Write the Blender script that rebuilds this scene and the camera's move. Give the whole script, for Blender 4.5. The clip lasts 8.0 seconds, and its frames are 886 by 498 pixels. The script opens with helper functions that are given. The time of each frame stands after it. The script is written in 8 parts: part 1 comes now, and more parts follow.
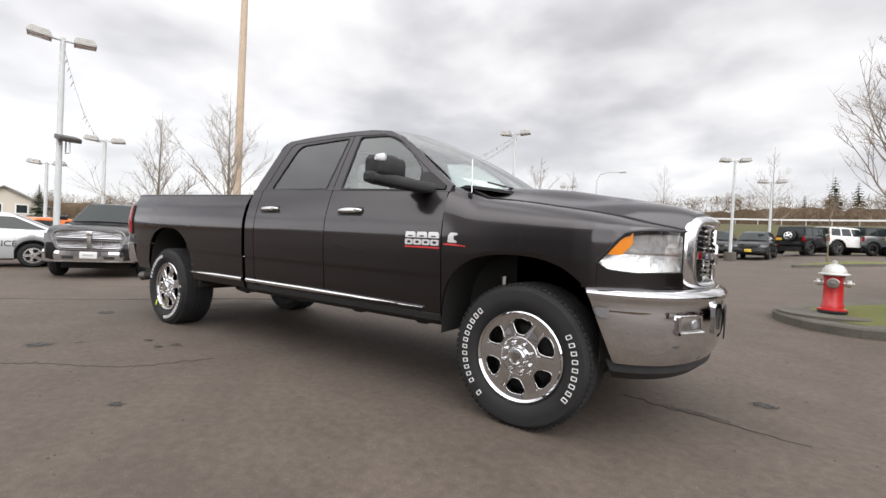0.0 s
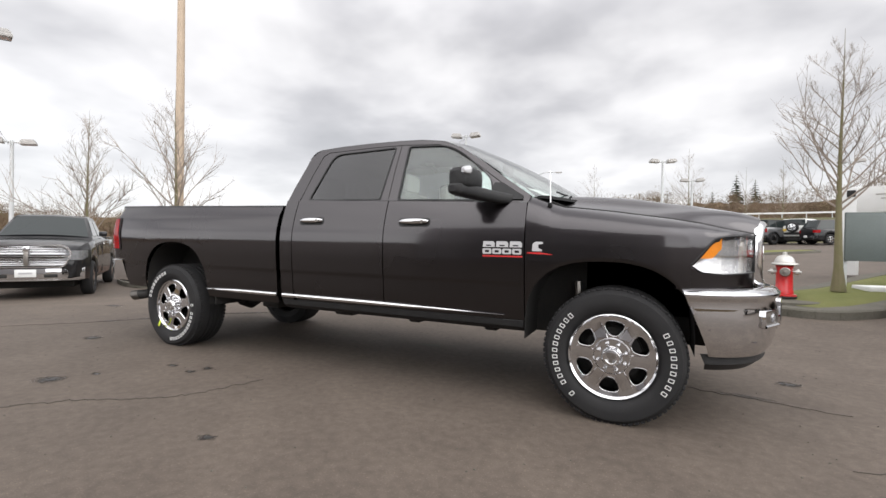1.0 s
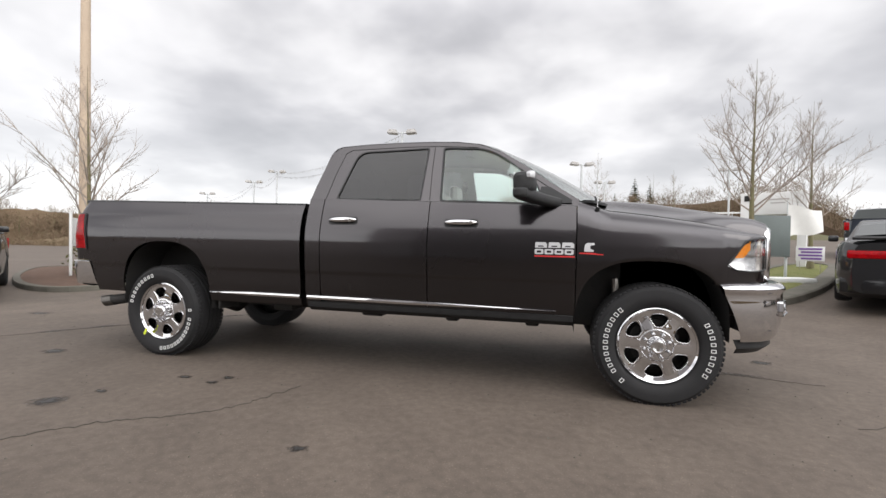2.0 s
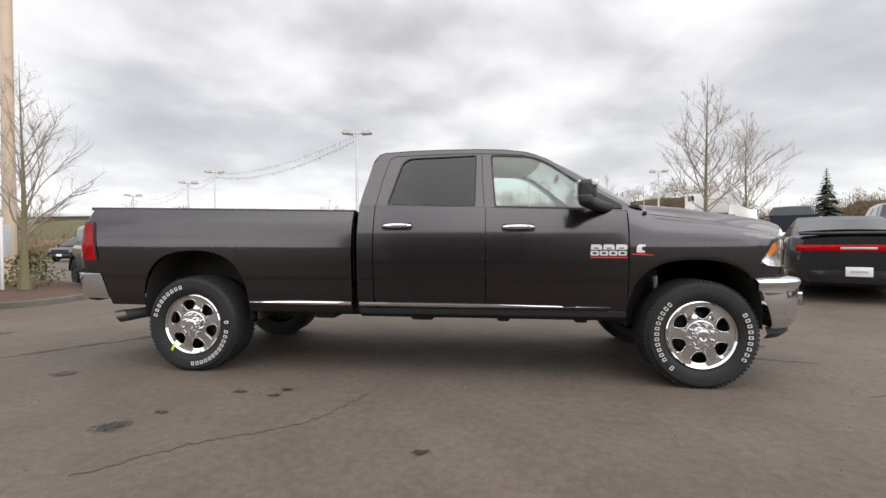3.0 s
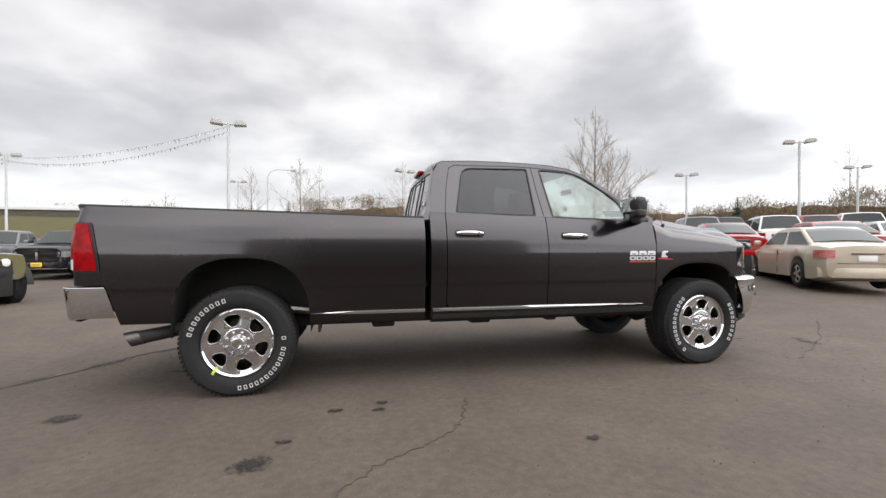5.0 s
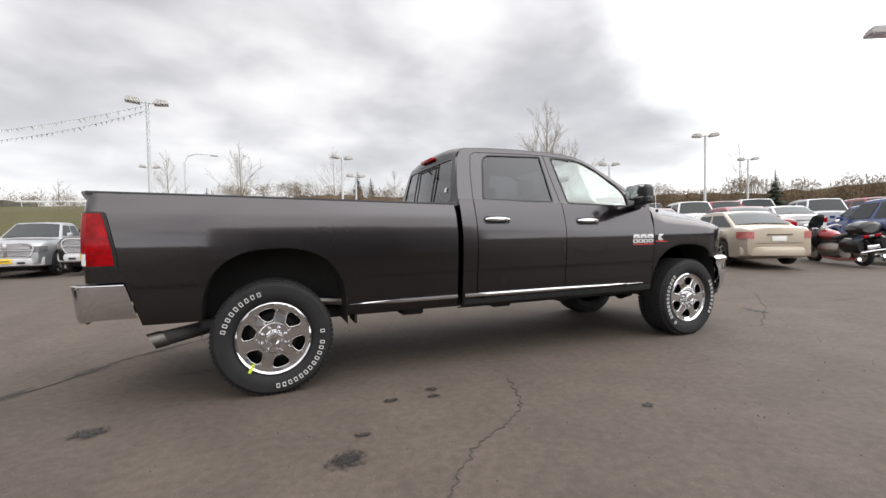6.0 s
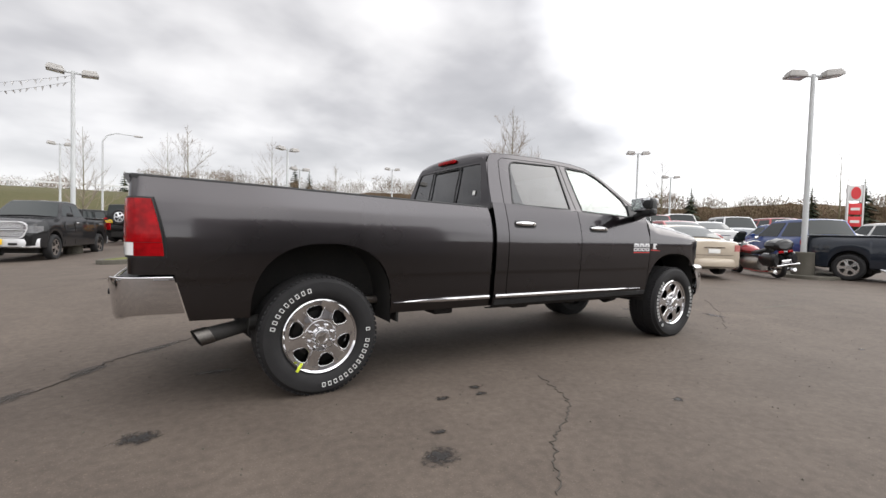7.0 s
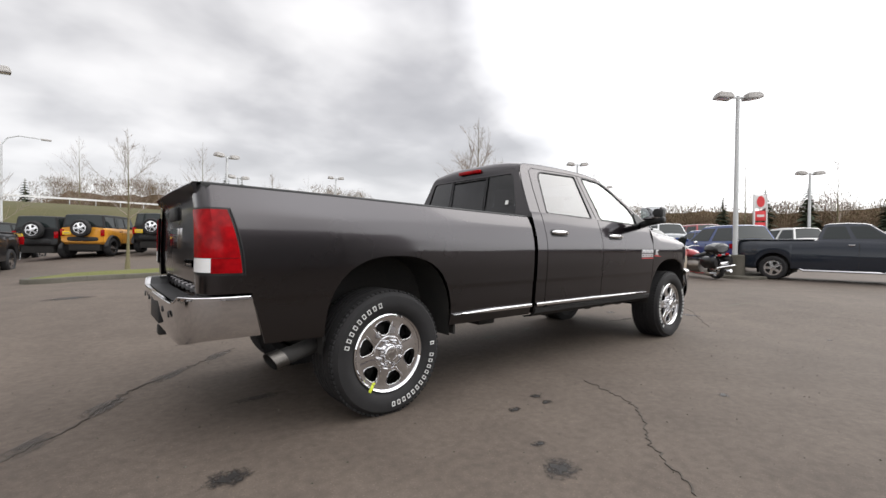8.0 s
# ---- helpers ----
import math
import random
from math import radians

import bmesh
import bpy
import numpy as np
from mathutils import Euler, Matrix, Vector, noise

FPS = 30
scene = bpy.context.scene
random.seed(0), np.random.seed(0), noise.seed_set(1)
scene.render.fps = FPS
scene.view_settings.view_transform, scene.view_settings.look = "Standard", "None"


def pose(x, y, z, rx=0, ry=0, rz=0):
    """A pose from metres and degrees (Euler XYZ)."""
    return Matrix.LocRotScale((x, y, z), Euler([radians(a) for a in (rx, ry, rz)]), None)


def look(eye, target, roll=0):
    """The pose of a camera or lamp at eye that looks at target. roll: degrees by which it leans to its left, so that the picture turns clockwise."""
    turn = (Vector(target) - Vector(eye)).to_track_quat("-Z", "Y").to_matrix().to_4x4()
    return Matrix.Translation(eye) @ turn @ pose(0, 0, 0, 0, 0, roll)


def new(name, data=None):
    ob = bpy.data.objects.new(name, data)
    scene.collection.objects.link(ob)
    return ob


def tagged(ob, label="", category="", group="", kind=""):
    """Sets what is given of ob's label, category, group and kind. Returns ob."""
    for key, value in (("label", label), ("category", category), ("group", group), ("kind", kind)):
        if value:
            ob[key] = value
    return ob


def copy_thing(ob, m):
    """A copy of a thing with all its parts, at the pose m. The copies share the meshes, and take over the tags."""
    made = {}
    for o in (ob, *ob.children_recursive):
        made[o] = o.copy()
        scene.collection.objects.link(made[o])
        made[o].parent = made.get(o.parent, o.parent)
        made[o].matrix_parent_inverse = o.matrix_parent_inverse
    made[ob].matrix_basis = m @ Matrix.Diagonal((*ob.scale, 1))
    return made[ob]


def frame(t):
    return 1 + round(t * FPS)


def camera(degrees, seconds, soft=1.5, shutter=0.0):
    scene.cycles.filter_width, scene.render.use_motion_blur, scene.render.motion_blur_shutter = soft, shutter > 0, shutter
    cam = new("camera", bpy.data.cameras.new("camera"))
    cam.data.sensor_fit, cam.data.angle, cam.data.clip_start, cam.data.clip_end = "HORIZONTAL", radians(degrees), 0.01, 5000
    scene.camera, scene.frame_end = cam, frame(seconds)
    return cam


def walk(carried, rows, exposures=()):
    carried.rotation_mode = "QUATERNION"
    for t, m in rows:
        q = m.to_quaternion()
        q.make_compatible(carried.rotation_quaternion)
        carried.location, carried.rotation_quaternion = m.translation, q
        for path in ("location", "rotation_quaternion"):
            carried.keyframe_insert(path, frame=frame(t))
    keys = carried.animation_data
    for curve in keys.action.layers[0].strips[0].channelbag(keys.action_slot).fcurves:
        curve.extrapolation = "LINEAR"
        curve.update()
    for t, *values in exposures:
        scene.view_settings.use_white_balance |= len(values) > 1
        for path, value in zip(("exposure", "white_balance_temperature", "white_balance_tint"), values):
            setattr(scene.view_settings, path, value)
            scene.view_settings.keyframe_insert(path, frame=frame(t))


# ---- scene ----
cam = camera(91.0, 8.0)
PATH = [
    (0, (3.178, -3.308, 1.068), (2.065, -1.646, 1.038), 2.8),
    (0.5, (2.772, -3.564, 1.071), (1.807, -1.813, 1.028), 1.2),
    (1, (2.357, -3.842, 1.1), (1.498, -2.036, 1.082), 1.0),
    (1.5, (1.942, -4.105, 1.118), (1.265, -2.224, 1.078), 1.9),
    (1.7, (1.741, -4.161, 1.108), (1.129, -2.257, 1.074), 1.5),
    (2.8, (0.739, -4.519, 1.159), (0.478, -2.536, 1.127), 0.3),
    (3, (0.543, -4.546, 1.146), (0.308, -2.56, 1.119), -0.1),
    (3.5, (0.067, -4.579, 1.175), (-0.011, -2.581, 1.128), 0.0),
    (4, (-0.415, -4.678, 1.174), (-0.327, -2.68, 1.151), -0.5),
    (4.2, (-0.577, -4.673, 1.174), (-0.418, -2.68, 1.135), 0.1),
    (5.3, (-1.632, -4.563, 1.185), (-1.084, -2.639, 1.174), -0.4),
    (5.5, (-1.796, -4.532, 1.203), (-1.185, -2.629, 1.143), -0.4),
    (6, (-2.209, -4.356, 1.175), (-1.446, -2.509, 1.103), -0.9),
    (6.5, (-2.6, -4.182, 1.176), (-1.741, -2.376, 1.146), 0.9),
    (7, (-3.017, -4.028, 1.175), (-1.986, -2.316, 1.107), 1.6),
    (7.5, (-3.379, -3.716, 1.167), (-2.223, -2.085, 1.114), 0.8),
    (8, (-3.756, -3.457, 1.166), (-2.49, -1.909, 1.145), 0.7),
]
walk(cam, [(t, look(eye, target, roll)) for t, eye, target, roll in PATH], exposures=[(0.0, 0.0), (5.5, -0.03), (7.0, -0.08), (8.0, -0.10)])

# ---- world, sun ----
SUN_AZ, SUN_EL = 98.0, 32.0   # degrees from +y towards +x, and above the horizon
world = bpy.data.worlds.new("sky")
scene.world = world
world.use_nodes = True
wn = world.node_tree.nodes
wl = world.node_tree.links
wn.clear()


def wnode(kind, **inputs):
    n = wn.new(kind)
    for key, value in inputs.items():
        n.inputs[key].default_value = value
    return n


def wmath(op, a, b=None, clamp=False):
    n = wn.new("ShaderNodeMath")
    n.operation, n.use_clamp = op, clamp
    for k, v in enumerate((a, b)):
        if v is None:
            continue
        if isinstance(v, (int, float)):
            n.inputs[k].default_value = v
        else:
            wl.new(v, n.inputs[k])
    return n.outputs[0]


def wramp(src, stops):
    n = wn.new("ShaderNodeValToRGB")
    els = n.color_ramp.elements
    while len(els) < len(stops):
        els.new(0.5)
    for el, (p, c) in zip(els, stops):
        el.position, el.color = p, (*c, 1)
    wl.new(src, n.inputs[0])
    return n.outputs[0]


sky = wn.new("ShaderNodeTexSky")
sky.sky_type, sky.sun_disc = "NISHITA", False
sky.sun_elevation, sky.sun_rotation = radians(SUN_EL), radians(SUN_AZ)
coord = wn.new("ShaderNodeTexCoord").outputs["Generated"]
sep = wn.new("ShaderNodeSeparateXYZ")
wl.new(coord, sep.inputs[0])
# the cloud layer is a plane overhead, so the clouds draw together towards the horizon
height = wmath("ADD", wmath("MAXIMUM", sep.outputs[2], 0.0), 0.24)
flat = wn.new("ShaderNodeCombineXYZ")
wl.new(wmath("DIVIDE", sep.outputs[0], height), flat.inputs[0])
wl.new(wmath("DIVIDE", sep.outputs[1], height), flat.inputs[1])
big = wnode("ShaderNodeTexNoise", Scale=0.80, Detail=5.0, Roughness=0.47, Distortion=0.15)
wl.new(flat.outputs[0], big.inputs["Vector"])
fine = wnode("ShaderNodeTexNoise", Scale=2.6, Detail=4.0, Roughness=0.45, Distortion=0.15)
wl.new(flat.outputs[0], fine.inputs["Vector"])
cloud = wmath("ADD", wmath("MULTIPLY", big.outputs[0], 0.68), wmath("MULTIPLY", fine.outputs[0], 0.32))
# paler cloud added in the unseen south, to brighten the truck's side
cloud = wmath("ADD", cloud, wmath("MULTIPLY", wmath("MAXIMUM", wmath("MULTIPLY", sep.outputs[1], -1.0), 0.0), 0.10))
shade = wramp(cloud, [(0.37, (0.47, 0.465, 0.485)), (0.455, (0.64, 0.63, 0.65)), (0.53, (0.90, 0.885, 0.895)), (0.60, (1.10, 1.08, 1.08))])
# thin bright cloud round the hidden sun, and a paler band near the horizon
sundir = Vector((math.sin(radians(SUN_AZ)) * math.cos(radians(SUN_EL)), math.cos(radians(SUN_AZ)) * math.cos(radians(SUN_EL)), math.sin(radians(SUN_EL))))
dot = wn.new("ShaderNodeVectorMath")
dot.operation = "DOT_PRODUCT"
wl.new(coord, dot.inputs[0])
dot.inputs[1].default_value = sundir
torn = wmath("ADD", dot.outputs["Value"], wmath("MULTIPLY", wmath("SUBTRACT", big.outputs[0], 0.5), 0.30))
glow = wmath("MULTIPLY", wmath("SUBTRACT", torn, 0.635), 7.0, True)
low = wmath("POWER", wmath("SUBTRACT", 1.0, wmath("MAXIMUM", sep.outputs[2], 0.0), True), 6.5)
lift = wmath("ADD", glow, wmath("MULTIPLY", low, 0.85))
bright = wn.new("ShaderNodeMix")
bright.data_type, bright.blend_type, bright.clamp_factor = "RGBA", "MIX", True
wl.new(wmath("MINIMUM", lift, 0.95), bright.inputs["Factor"])
wl.new(shade, bright.inputs["A"])
bright.inputs["B"].default_value = (1.22, 1.22, 1.24, 1)
# an overcast sky is brighter overhead than low down
zenith = wmath("ADD", 1.0, wmath("MULTIPLY", wmath("MAXIMUM", wmath("SUBTRACT", sep.outputs[2], 0.42), 0.0), 3.0))
# extra brightness added to the unseen southern sky, for reflections in the truck's side
zenith = wmath("ADD", zenith, wmath("MULTIPLY", wmath("MAXIMUM", wmath("MULTIPLY", sep.outputs[1], -1.0), 0.0), 1.7))
zenith = wmath("ADD", zenith, wmath("MULTIPLY", glow, 0.55))
domed = wn.new("ShaderNodeVectorMath")
domed.operation = "SCALE"
wl.new(bright.outputs["Result"], domed.inputs[0])
wl.new(zenith, domed.inputs["Scale"])
both = wn.new("ShaderNodeMix")
both.data_type, both.blend_type = "RGBA", "ADD"
both.inputs["Factor"].default_value = 1.0
wl.new(domed.outputs[0], both.inputs["A"])
faint = wn.new("ShaderNodeMix")
faint.data_type, faint.blend_type = "RGBA", "MULTIPLY"
faint.inputs["Factor"].default_value = 1.0
wl.new(sky.outputs[0], faint.inputs["A"])
faint.inputs["B"].default_value = (0.012, 0.012, 0.012, 1)
wl.new(faint.outputs["Result"], both.inputs["B"])
back = wnode("ShaderNodeBackground", Strength=0.95)
wl.new(both.outputs["Result"], back.inputs[0])
wl.new(back.outputs[0], wn.new("ShaderNodeOutputWorld").inputs[0])

sun = new("sun", bpy.data.lights.new("sun", "SUN"))
sun.data.energy, sun.data.angle, sun.data.color = 0.8, radians(40), (1.0, 0.97, 0.92)
sun.matrix_world = look(sundir * 60, (0, 0, 0))


# ---- materials ----
def material(name, colour, rough=0.6, metal=0.0, second=None, scale=4.0, fine=60.0, amount=0.5, bump=0.0, bump_scale=80.0, coat=0.0, coat_rough=0.03,
             spec=0.5, rough_var=0.0, island=0.0, transmission=0.0, ior=1.45, emit=None, strength=0.0, alpha=1.0):
    """A principled material: two colours mixed by noise at two scales, uneven gloss and a fine relief, in metres."""
    m = bpy.data.materials.new(name)
    m.use_nodes = True
    n, l = m.node_tree.nodes, m.node_tree.links
    p = n["Principled BSDF"]
    p.inputs["Base Color"].default_value = (*colour, 1)
    p.inputs["Roughness"].default_value, p.inputs["Metallic"].default_value = rough, metal
    p.inputs["Coat Weight"].default_value, p.inputs["Coat Roughness"].default_value = coat, coat_rough
    p.inputs["Specular IOR Level"].default_value = spec
    p.inputs["Transmission Weight"].default_value, p.inputs["IOR"].default_value = transmission, ior
    p.inputs["Alpha"].default_value = alpha
    if emit:
        p.inputs["Emission Color"].default_value, p.inputs["Emission Strength"].default_value = (*emit, 1), strength
    if not (second or bump or rough_var or island):
        return m
    place = n.new("ShaderNodeTexCoord").outputs["Object"]

    def noise_at(s, detail=4.0):
        t = n.new("ShaderNodeTexNoise")
        t.inputs["Scale"].default_value, t.inputs["Detail"].default_value = s, detail
        l.new(place, t.inputs["Vector"])
        return t.outputs[0]

    coarse, small = noise_at(scale), noise_at(fine)
    if second:
        add = n.new("ShaderNodeMath")
        add.operation = "MULTIPLY_ADD"
        add.inputs[1].default_value = 0.45
        l.new(small, add.inputs[0])
        half = n.new("ShaderNodeMath")
        half.operation = "MULTIPLY"
        half.inputs[1].default_value = 0.55
        l.new(coarse, half.inputs[0])
        l.new(half.outputs[0], add.inputs[2])
        spread = n.new("ShaderNodeMapRange")
        spread.inputs["From Min"].default_value, spread.inputs["From Max"].default_value = 0.5 - 0.24, 0.5 + 0.24
        l.new(add.outputs[0], spread.inputs["Value"])
        fac = spread.outputs[0]
        if island:
            info = n.new("ShaderNodeObjectInfo").outputs["Random"]
            mixf = n.new("ShaderNodeMath")
            mixf.operation, mixf.use_clamp = "MULTIPLY_ADD", True
            mixf.inputs[1].default_value = island
            l.new(info, mixf.inputs[0])
            l.new(fac, mixf.inputs[2])
            fac = mixf.outputs[0]
        mix = n.new("ShaderNodeMix")
        mix.data_type = "RGBA"
        mix.inputs["A"].default_value, mix.inputs["B"].default_value = (*colour, 1), (*second, 1)
        k = n.new("ShaderNodeMath")
        k.operation = "MULTIPLY"
        k.inputs[1].default_value = amount * 2
        k.use_clamp = True
        l.new(fac, k.inputs[0])
        l.new(k.outputs[0], mix.inputs["Factor"])
        l.new(mix.outputs["Result"], p.inputs["Base Color"])
    if rough_var:
        r = n.new("ShaderNodeMapRange")
        r.inputs["To Min"].default_value, r.inputs["To Max"].default_value = max(rough - rough_var, 0.02), min(rough + rough_var, 1.0)
        l.new(coarse, r.inputs["Value"])
        l.new(r.outputs[0], p.inputs["Roughness"])
    if bump:
        b = n.new("ShaderNodeBump")
        b.inputs["Strength"].default_value, b.inputs["Distance"].default_value = 1.0, bump
        l.new(noise_at(bump_scale), b.inputs["Height"])
        l.new(b.outputs[0], p.inputs["Normal"])
    return m


def thin_glass(name, tint, floor=0.04, rough=0.0):
    """A thin pane: tinted see-through, with a gloss that grows towards grazing angles."""
    m = bpy.data.materials.new(name)
    m.use_nodes = True
    n, l = m.node_tree.nodes, m.node_tree.links
    n.remove(n["Principled BSDF"])
    clear, gloss, mix, fres = n.new("ShaderNodeBsdfTransparent"), n.new("ShaderNodeBsdfGlossy"), n.new("ShaderNodeMixShader"), n.new("ShaderNodeLayerWeight")
    clear.inputs["Color"].default_value = (*tint, 1)
    gloss.inputs["Roughness"].default_value, fres.inputs["Blend"].default_value = rough, 0.5
    power, scale = n.new("ShaderNodeMath"), n.new("ShaderNodeMath")
    power.operation, scale.operation, scale.use_clamp = "POWER", "MULTIPLY_ADD", True
    power.inputs[1].default_value, scale.inputs[1].default_value, scale.inputs[2].default_value = 2.7, 0.90, floor
    l.new(fres.outputs["Facing"], power.inputs[0])
    l.new(power.outputs[0], scale.inputs[0])
    l.new(scale.outputs[0], mix.inputs[0])
    l.new(clear.outputs[0], mix.inputs[1])
    l.new(gloss.outputs[0], mix.inputs[2])
    l.new(mix.outputs[0], n["Material Output"].inputs[0])
    return m


def paint(name, colour, metal=0.35, rough=0.38):
    return material(name, colour, rough, metal, second=tuple(c * 0.86 for c in colour), scale=1.5, fine=900, amount=0.5, coat=1.0, coat_rough=0.04, rough_var=0.04, spec=0.2)


GRANITE = paint("granite_metallic_paint", (0.036, 0.0320, 0.0345), metal=1.0, rough=0.28)
GRANITE.node_tree.nodes["Principled BSDF"].inputs["Specular Tint"].default_value = (0.42, 0.40, 0.41, 1)
GRANITE.node_tree.nodes["Principled BSDF"].inputs["Coat IOR"].default_value = 1.51
GRANITE.node_tree.nodes["Principled BSDF"].inputs["Coat Roughness"].default_value = 0.09
BLACKP = paint("black_car_paint", (0.005, 0.005, 0.006), metal=0.0, rough=0.5)
BLACKP.node_tree.nodes["Principled BSDF"].inputs["Coat Weight"].default_value = 0.7
SILVERP = paint("silver_car_paint", (0.45, 0.46, 0.47), metal=0.6)
WHITEP = paint("white_car_paint", (0.72, 0.72, 0.70), metal=0.0)
BEIGEP = paint("beige_car_paint", (0.52, 0.45, 0.36), metal=0.35)
REDP = paint("red_car_paint", (0.28, 0.018, 0.022), metal=0.15)
BLUEP = paint("blue_car_paint", (0.02, 0.05, 0.19), metal=0.3)
NAVYP = paint("steel_blue_car_paint", (0.013, 0.018, 0.028), metal=0.4)
OLIVEP = paint("olive_green_car_paint", (0.14, 0.13, 0.065), metal=0.15)
ORANGEP = paint("orange_car_paint", (0.60, 0.27, 0.03), metal=0.05)
BRIGHTORANGE = paint("bright_orange_car_paint", (0.75, 0.16, 0.02), metal=0.0)
GREYP = paint("grey_car_paint", (0.16, 0.165, 0.17), metal=0.5)
CHROME = material("chrome", (0.66, 0.66, 0.67), 0.04, 1.0, rough_var=0.012, scale=6)
POLISHED = material("polished_aluminium", (0.72, 0.72, 0.73), 0.16, 1.0, rough_var=0.05, scale=12)
STEEL = material("dull_steel", (0.33, 0.31, 0.29), 0.42, 1.0, second=(0.20, 0.18, 0.16), scale=8, fine=70, rough_var=0.12)
DARKSTEEL = material("dark_steel", (0.15, 0.14, 0.13), 0.45, 1.0, second=(0.07, 0.065, 0.06), scale=8, fine=70)
RUBBER = material("tyre_rubber", (0.013, 0.013, 0.014), 0.72, spec=0.3, second=(0.026, 0.025, 0.025), scale=9, fine=160, amount=0.4, bump=0.0008, bump_scale=220)
PLASTIC = material("black_plastic", (0.013, 0.013, 0.014), 0.5, spec=0.28, second=(0.03, 0.03, 0.03), scale=12, fine=300, bump=0.0004, bump_scale=500)
UNDER = material("underbody_black", (0.010, 0.010, 0.010), 0.8, second=(0.022, 0.020, 0.018), scale=6, fine=50)
GLASS = thin_glass("clear_glass", (0.90, 0.95, 0.93))
TINT = thin_glass("tinted_glass", (0.24, 0.24, 0.255), 0.036)
DARKGLASS = material("dark_car_glass", (0.016, 0.021, 0.021), 0.03, spec=0.45)
BADGE = material("silver_badge", (0.66, 0.66, 0.67), 0.25, 0.35)
LAMPGLASS = thin_glass("lamp_lens", (0.98, 0.98, 0.98), 0.05)
# the darker second tone paints reflected streaks into the lamp reflector's colour
REFLECTOR = material("lamp_reflector", (0.80, 0.80, 0.80), 0.14, 0.65, second=(0.42, 0.42, 0.43), scale=18, fine=60, amount=0.5, bump=0.006, bump_scale=20)
CARLAMP = material("car_lamp_lens", (0.34, 0.35, 0.36), 0.12, 0.4, second=(0.16, 0.16, 0.17), scale=14, fine=60, coat=0.5)
AMBER = material("amber_lens", (0.80, 0.27, 0.02), 0.12, coat=1.0)
REDLENS = material("red_lens", (0.42, 0.004, 0.008), 0.10, second=(0.10, 0.001, 0.002), scale=8, fine=25, amount=0.5, spec=0.16, coat=0.0, bump=0.0008, bump_scale=45)
FADEDRED = material("faded_red_lens", (0.34, 0.035, 0.04), 0.15, second=(0.52, 0.24, 0.22), scale=7, fine=30, coat=0.5)
WHITELENS = material("white_lens", (0.72, 0.72, 0.72), 0.15, coat=1.0, bump=0.001, bump_scale=90)
MIRROR = material("mirror_glass", (0.8, 0.82, 0.83), 0.03, 1.0)
LAMPCAP = material("silver_cap", (0.42, 0.42, 0.43), 0.3, 0.3)
SEAT = material("grey_seat_cloth", (0.16, 0.155, 0.15), 0.9, second=(0.22, 0.215, 0.205), scale=20, fine=300)
PALE = material("pale_headrest_vinyl", (0.50, 0.49, 0.47), 0.7, second=(0.42, 0.41, 0.40), scale=12)
WHITELETTER = material("white_letter_rubber", (0.62, 0.62, 0.61), 0.7)
PAPER = material("white_paper", (0.78, 0.78, 0.75), 0.8, second=(0.68, 0.68, 0.66), scale=20)
REDTRIM = material("red_enamel", (0.52, 0.03, 0.03), 0.3, coat=0.5)
LIME = material("lime_tag", (0.62, 0.72, 0.05), 0.5)
YELLOW = material("yellow_plate", (0.80, 0.55, 0.02), 0.5, second=(0.70, 0.45, 0.02), scale=30)
ASPHALT = None


# ---- mesh helpers ----
def part(name, bm, mat, parent=None, label="", smooth=True):
    """Links a bmesh as one mesh object, under a thing or a part where one is given."""
    me = bpy.data.meshes.new(name)
    bmesh.ops.remove_doubles(bm, verts=bm.verts, dist=1e-5)
    bmesh.ops.recalc_face_normals(bm, faces=bm.faces)
    bm.to_mesh(me)
    bm.free()
    for f in me.polygons:
        f.use_smooth = smooth
    if smooth:
        me.set_sharp_from_angle(angle=radians(34))
    me.materials.append(mat)
    ob = new(name, me)
    if parent:
        ob.parent = parent
    if label:
        ob["label"] = label
    return ob


def thing(name, label, category, group="", at=None, kind=""):
    e = new(name)
    e.empty_display_size = 0.2
    if at is not None:
        e.matrix_basis = at
    return tagged(e, label, category, group, kind)


def box(bm, centre, size, bevel=0.0, m=None):
    v = bmesh.ops.create_cube(bm, size=1.0)["verts"]
    bmesh.ops.scale(bm, vec=size, verts=v)
    if bevel:
        e = list({e for x in v for e in x.link_edges})
        v = list({x for f in bmesh.ops.bevel(bm, geom=e, offset=bevel, segments=2, profile=0.5, affect="EDGES")["faces"] for x in f.verts} | {x for x in v if x.is_valid})
    if m is not None:
        bmesh.ops.transform(bm, matrix=m, verts=v)
    bmesh.ops.translate(bm, vec=centre, verts=v)
    return bm


def grid(bm, rows, close_u=False, close_v=False):
    """Quads over rows of points."""
    vs = [[bm.verts.new(p) for p in row] for row in rows]
    nu, nv = len(vs), len(vs[0])
    for i in range(nu if close_u else nu - 1):
        for j in range(nv if close_v else nv - 1):
            bm.faces.new((vs[i][j], vs[(i + 1) % nu][j], vs[(i + 1) % nu][(j + 1) % nv], vs[i][(j + 1) % nv]))
    return vs


def shell(bm, rows, offset):
    """A panel over rows of points, given thickness by an offset copy and closed along its edges."""
    off = Vector(offset)
    a = grid(bm, rows)
    b = grid(bm, [[Vector(p) + off for p in row] for row in rows])
    rim = lambda g: g[0] + [r[-1] for r in g[1:]] + g[-1][-2::-1] + [r[0] for r in g[-2:0:-1]]
    ra, rb = rim(a), rim(b)
    for k in range(len(ra)):
        n = (k + 1) % len(ra)
        bm.faces.new((ra[k], ra[n], rb[n], rb[k]))
    return bm


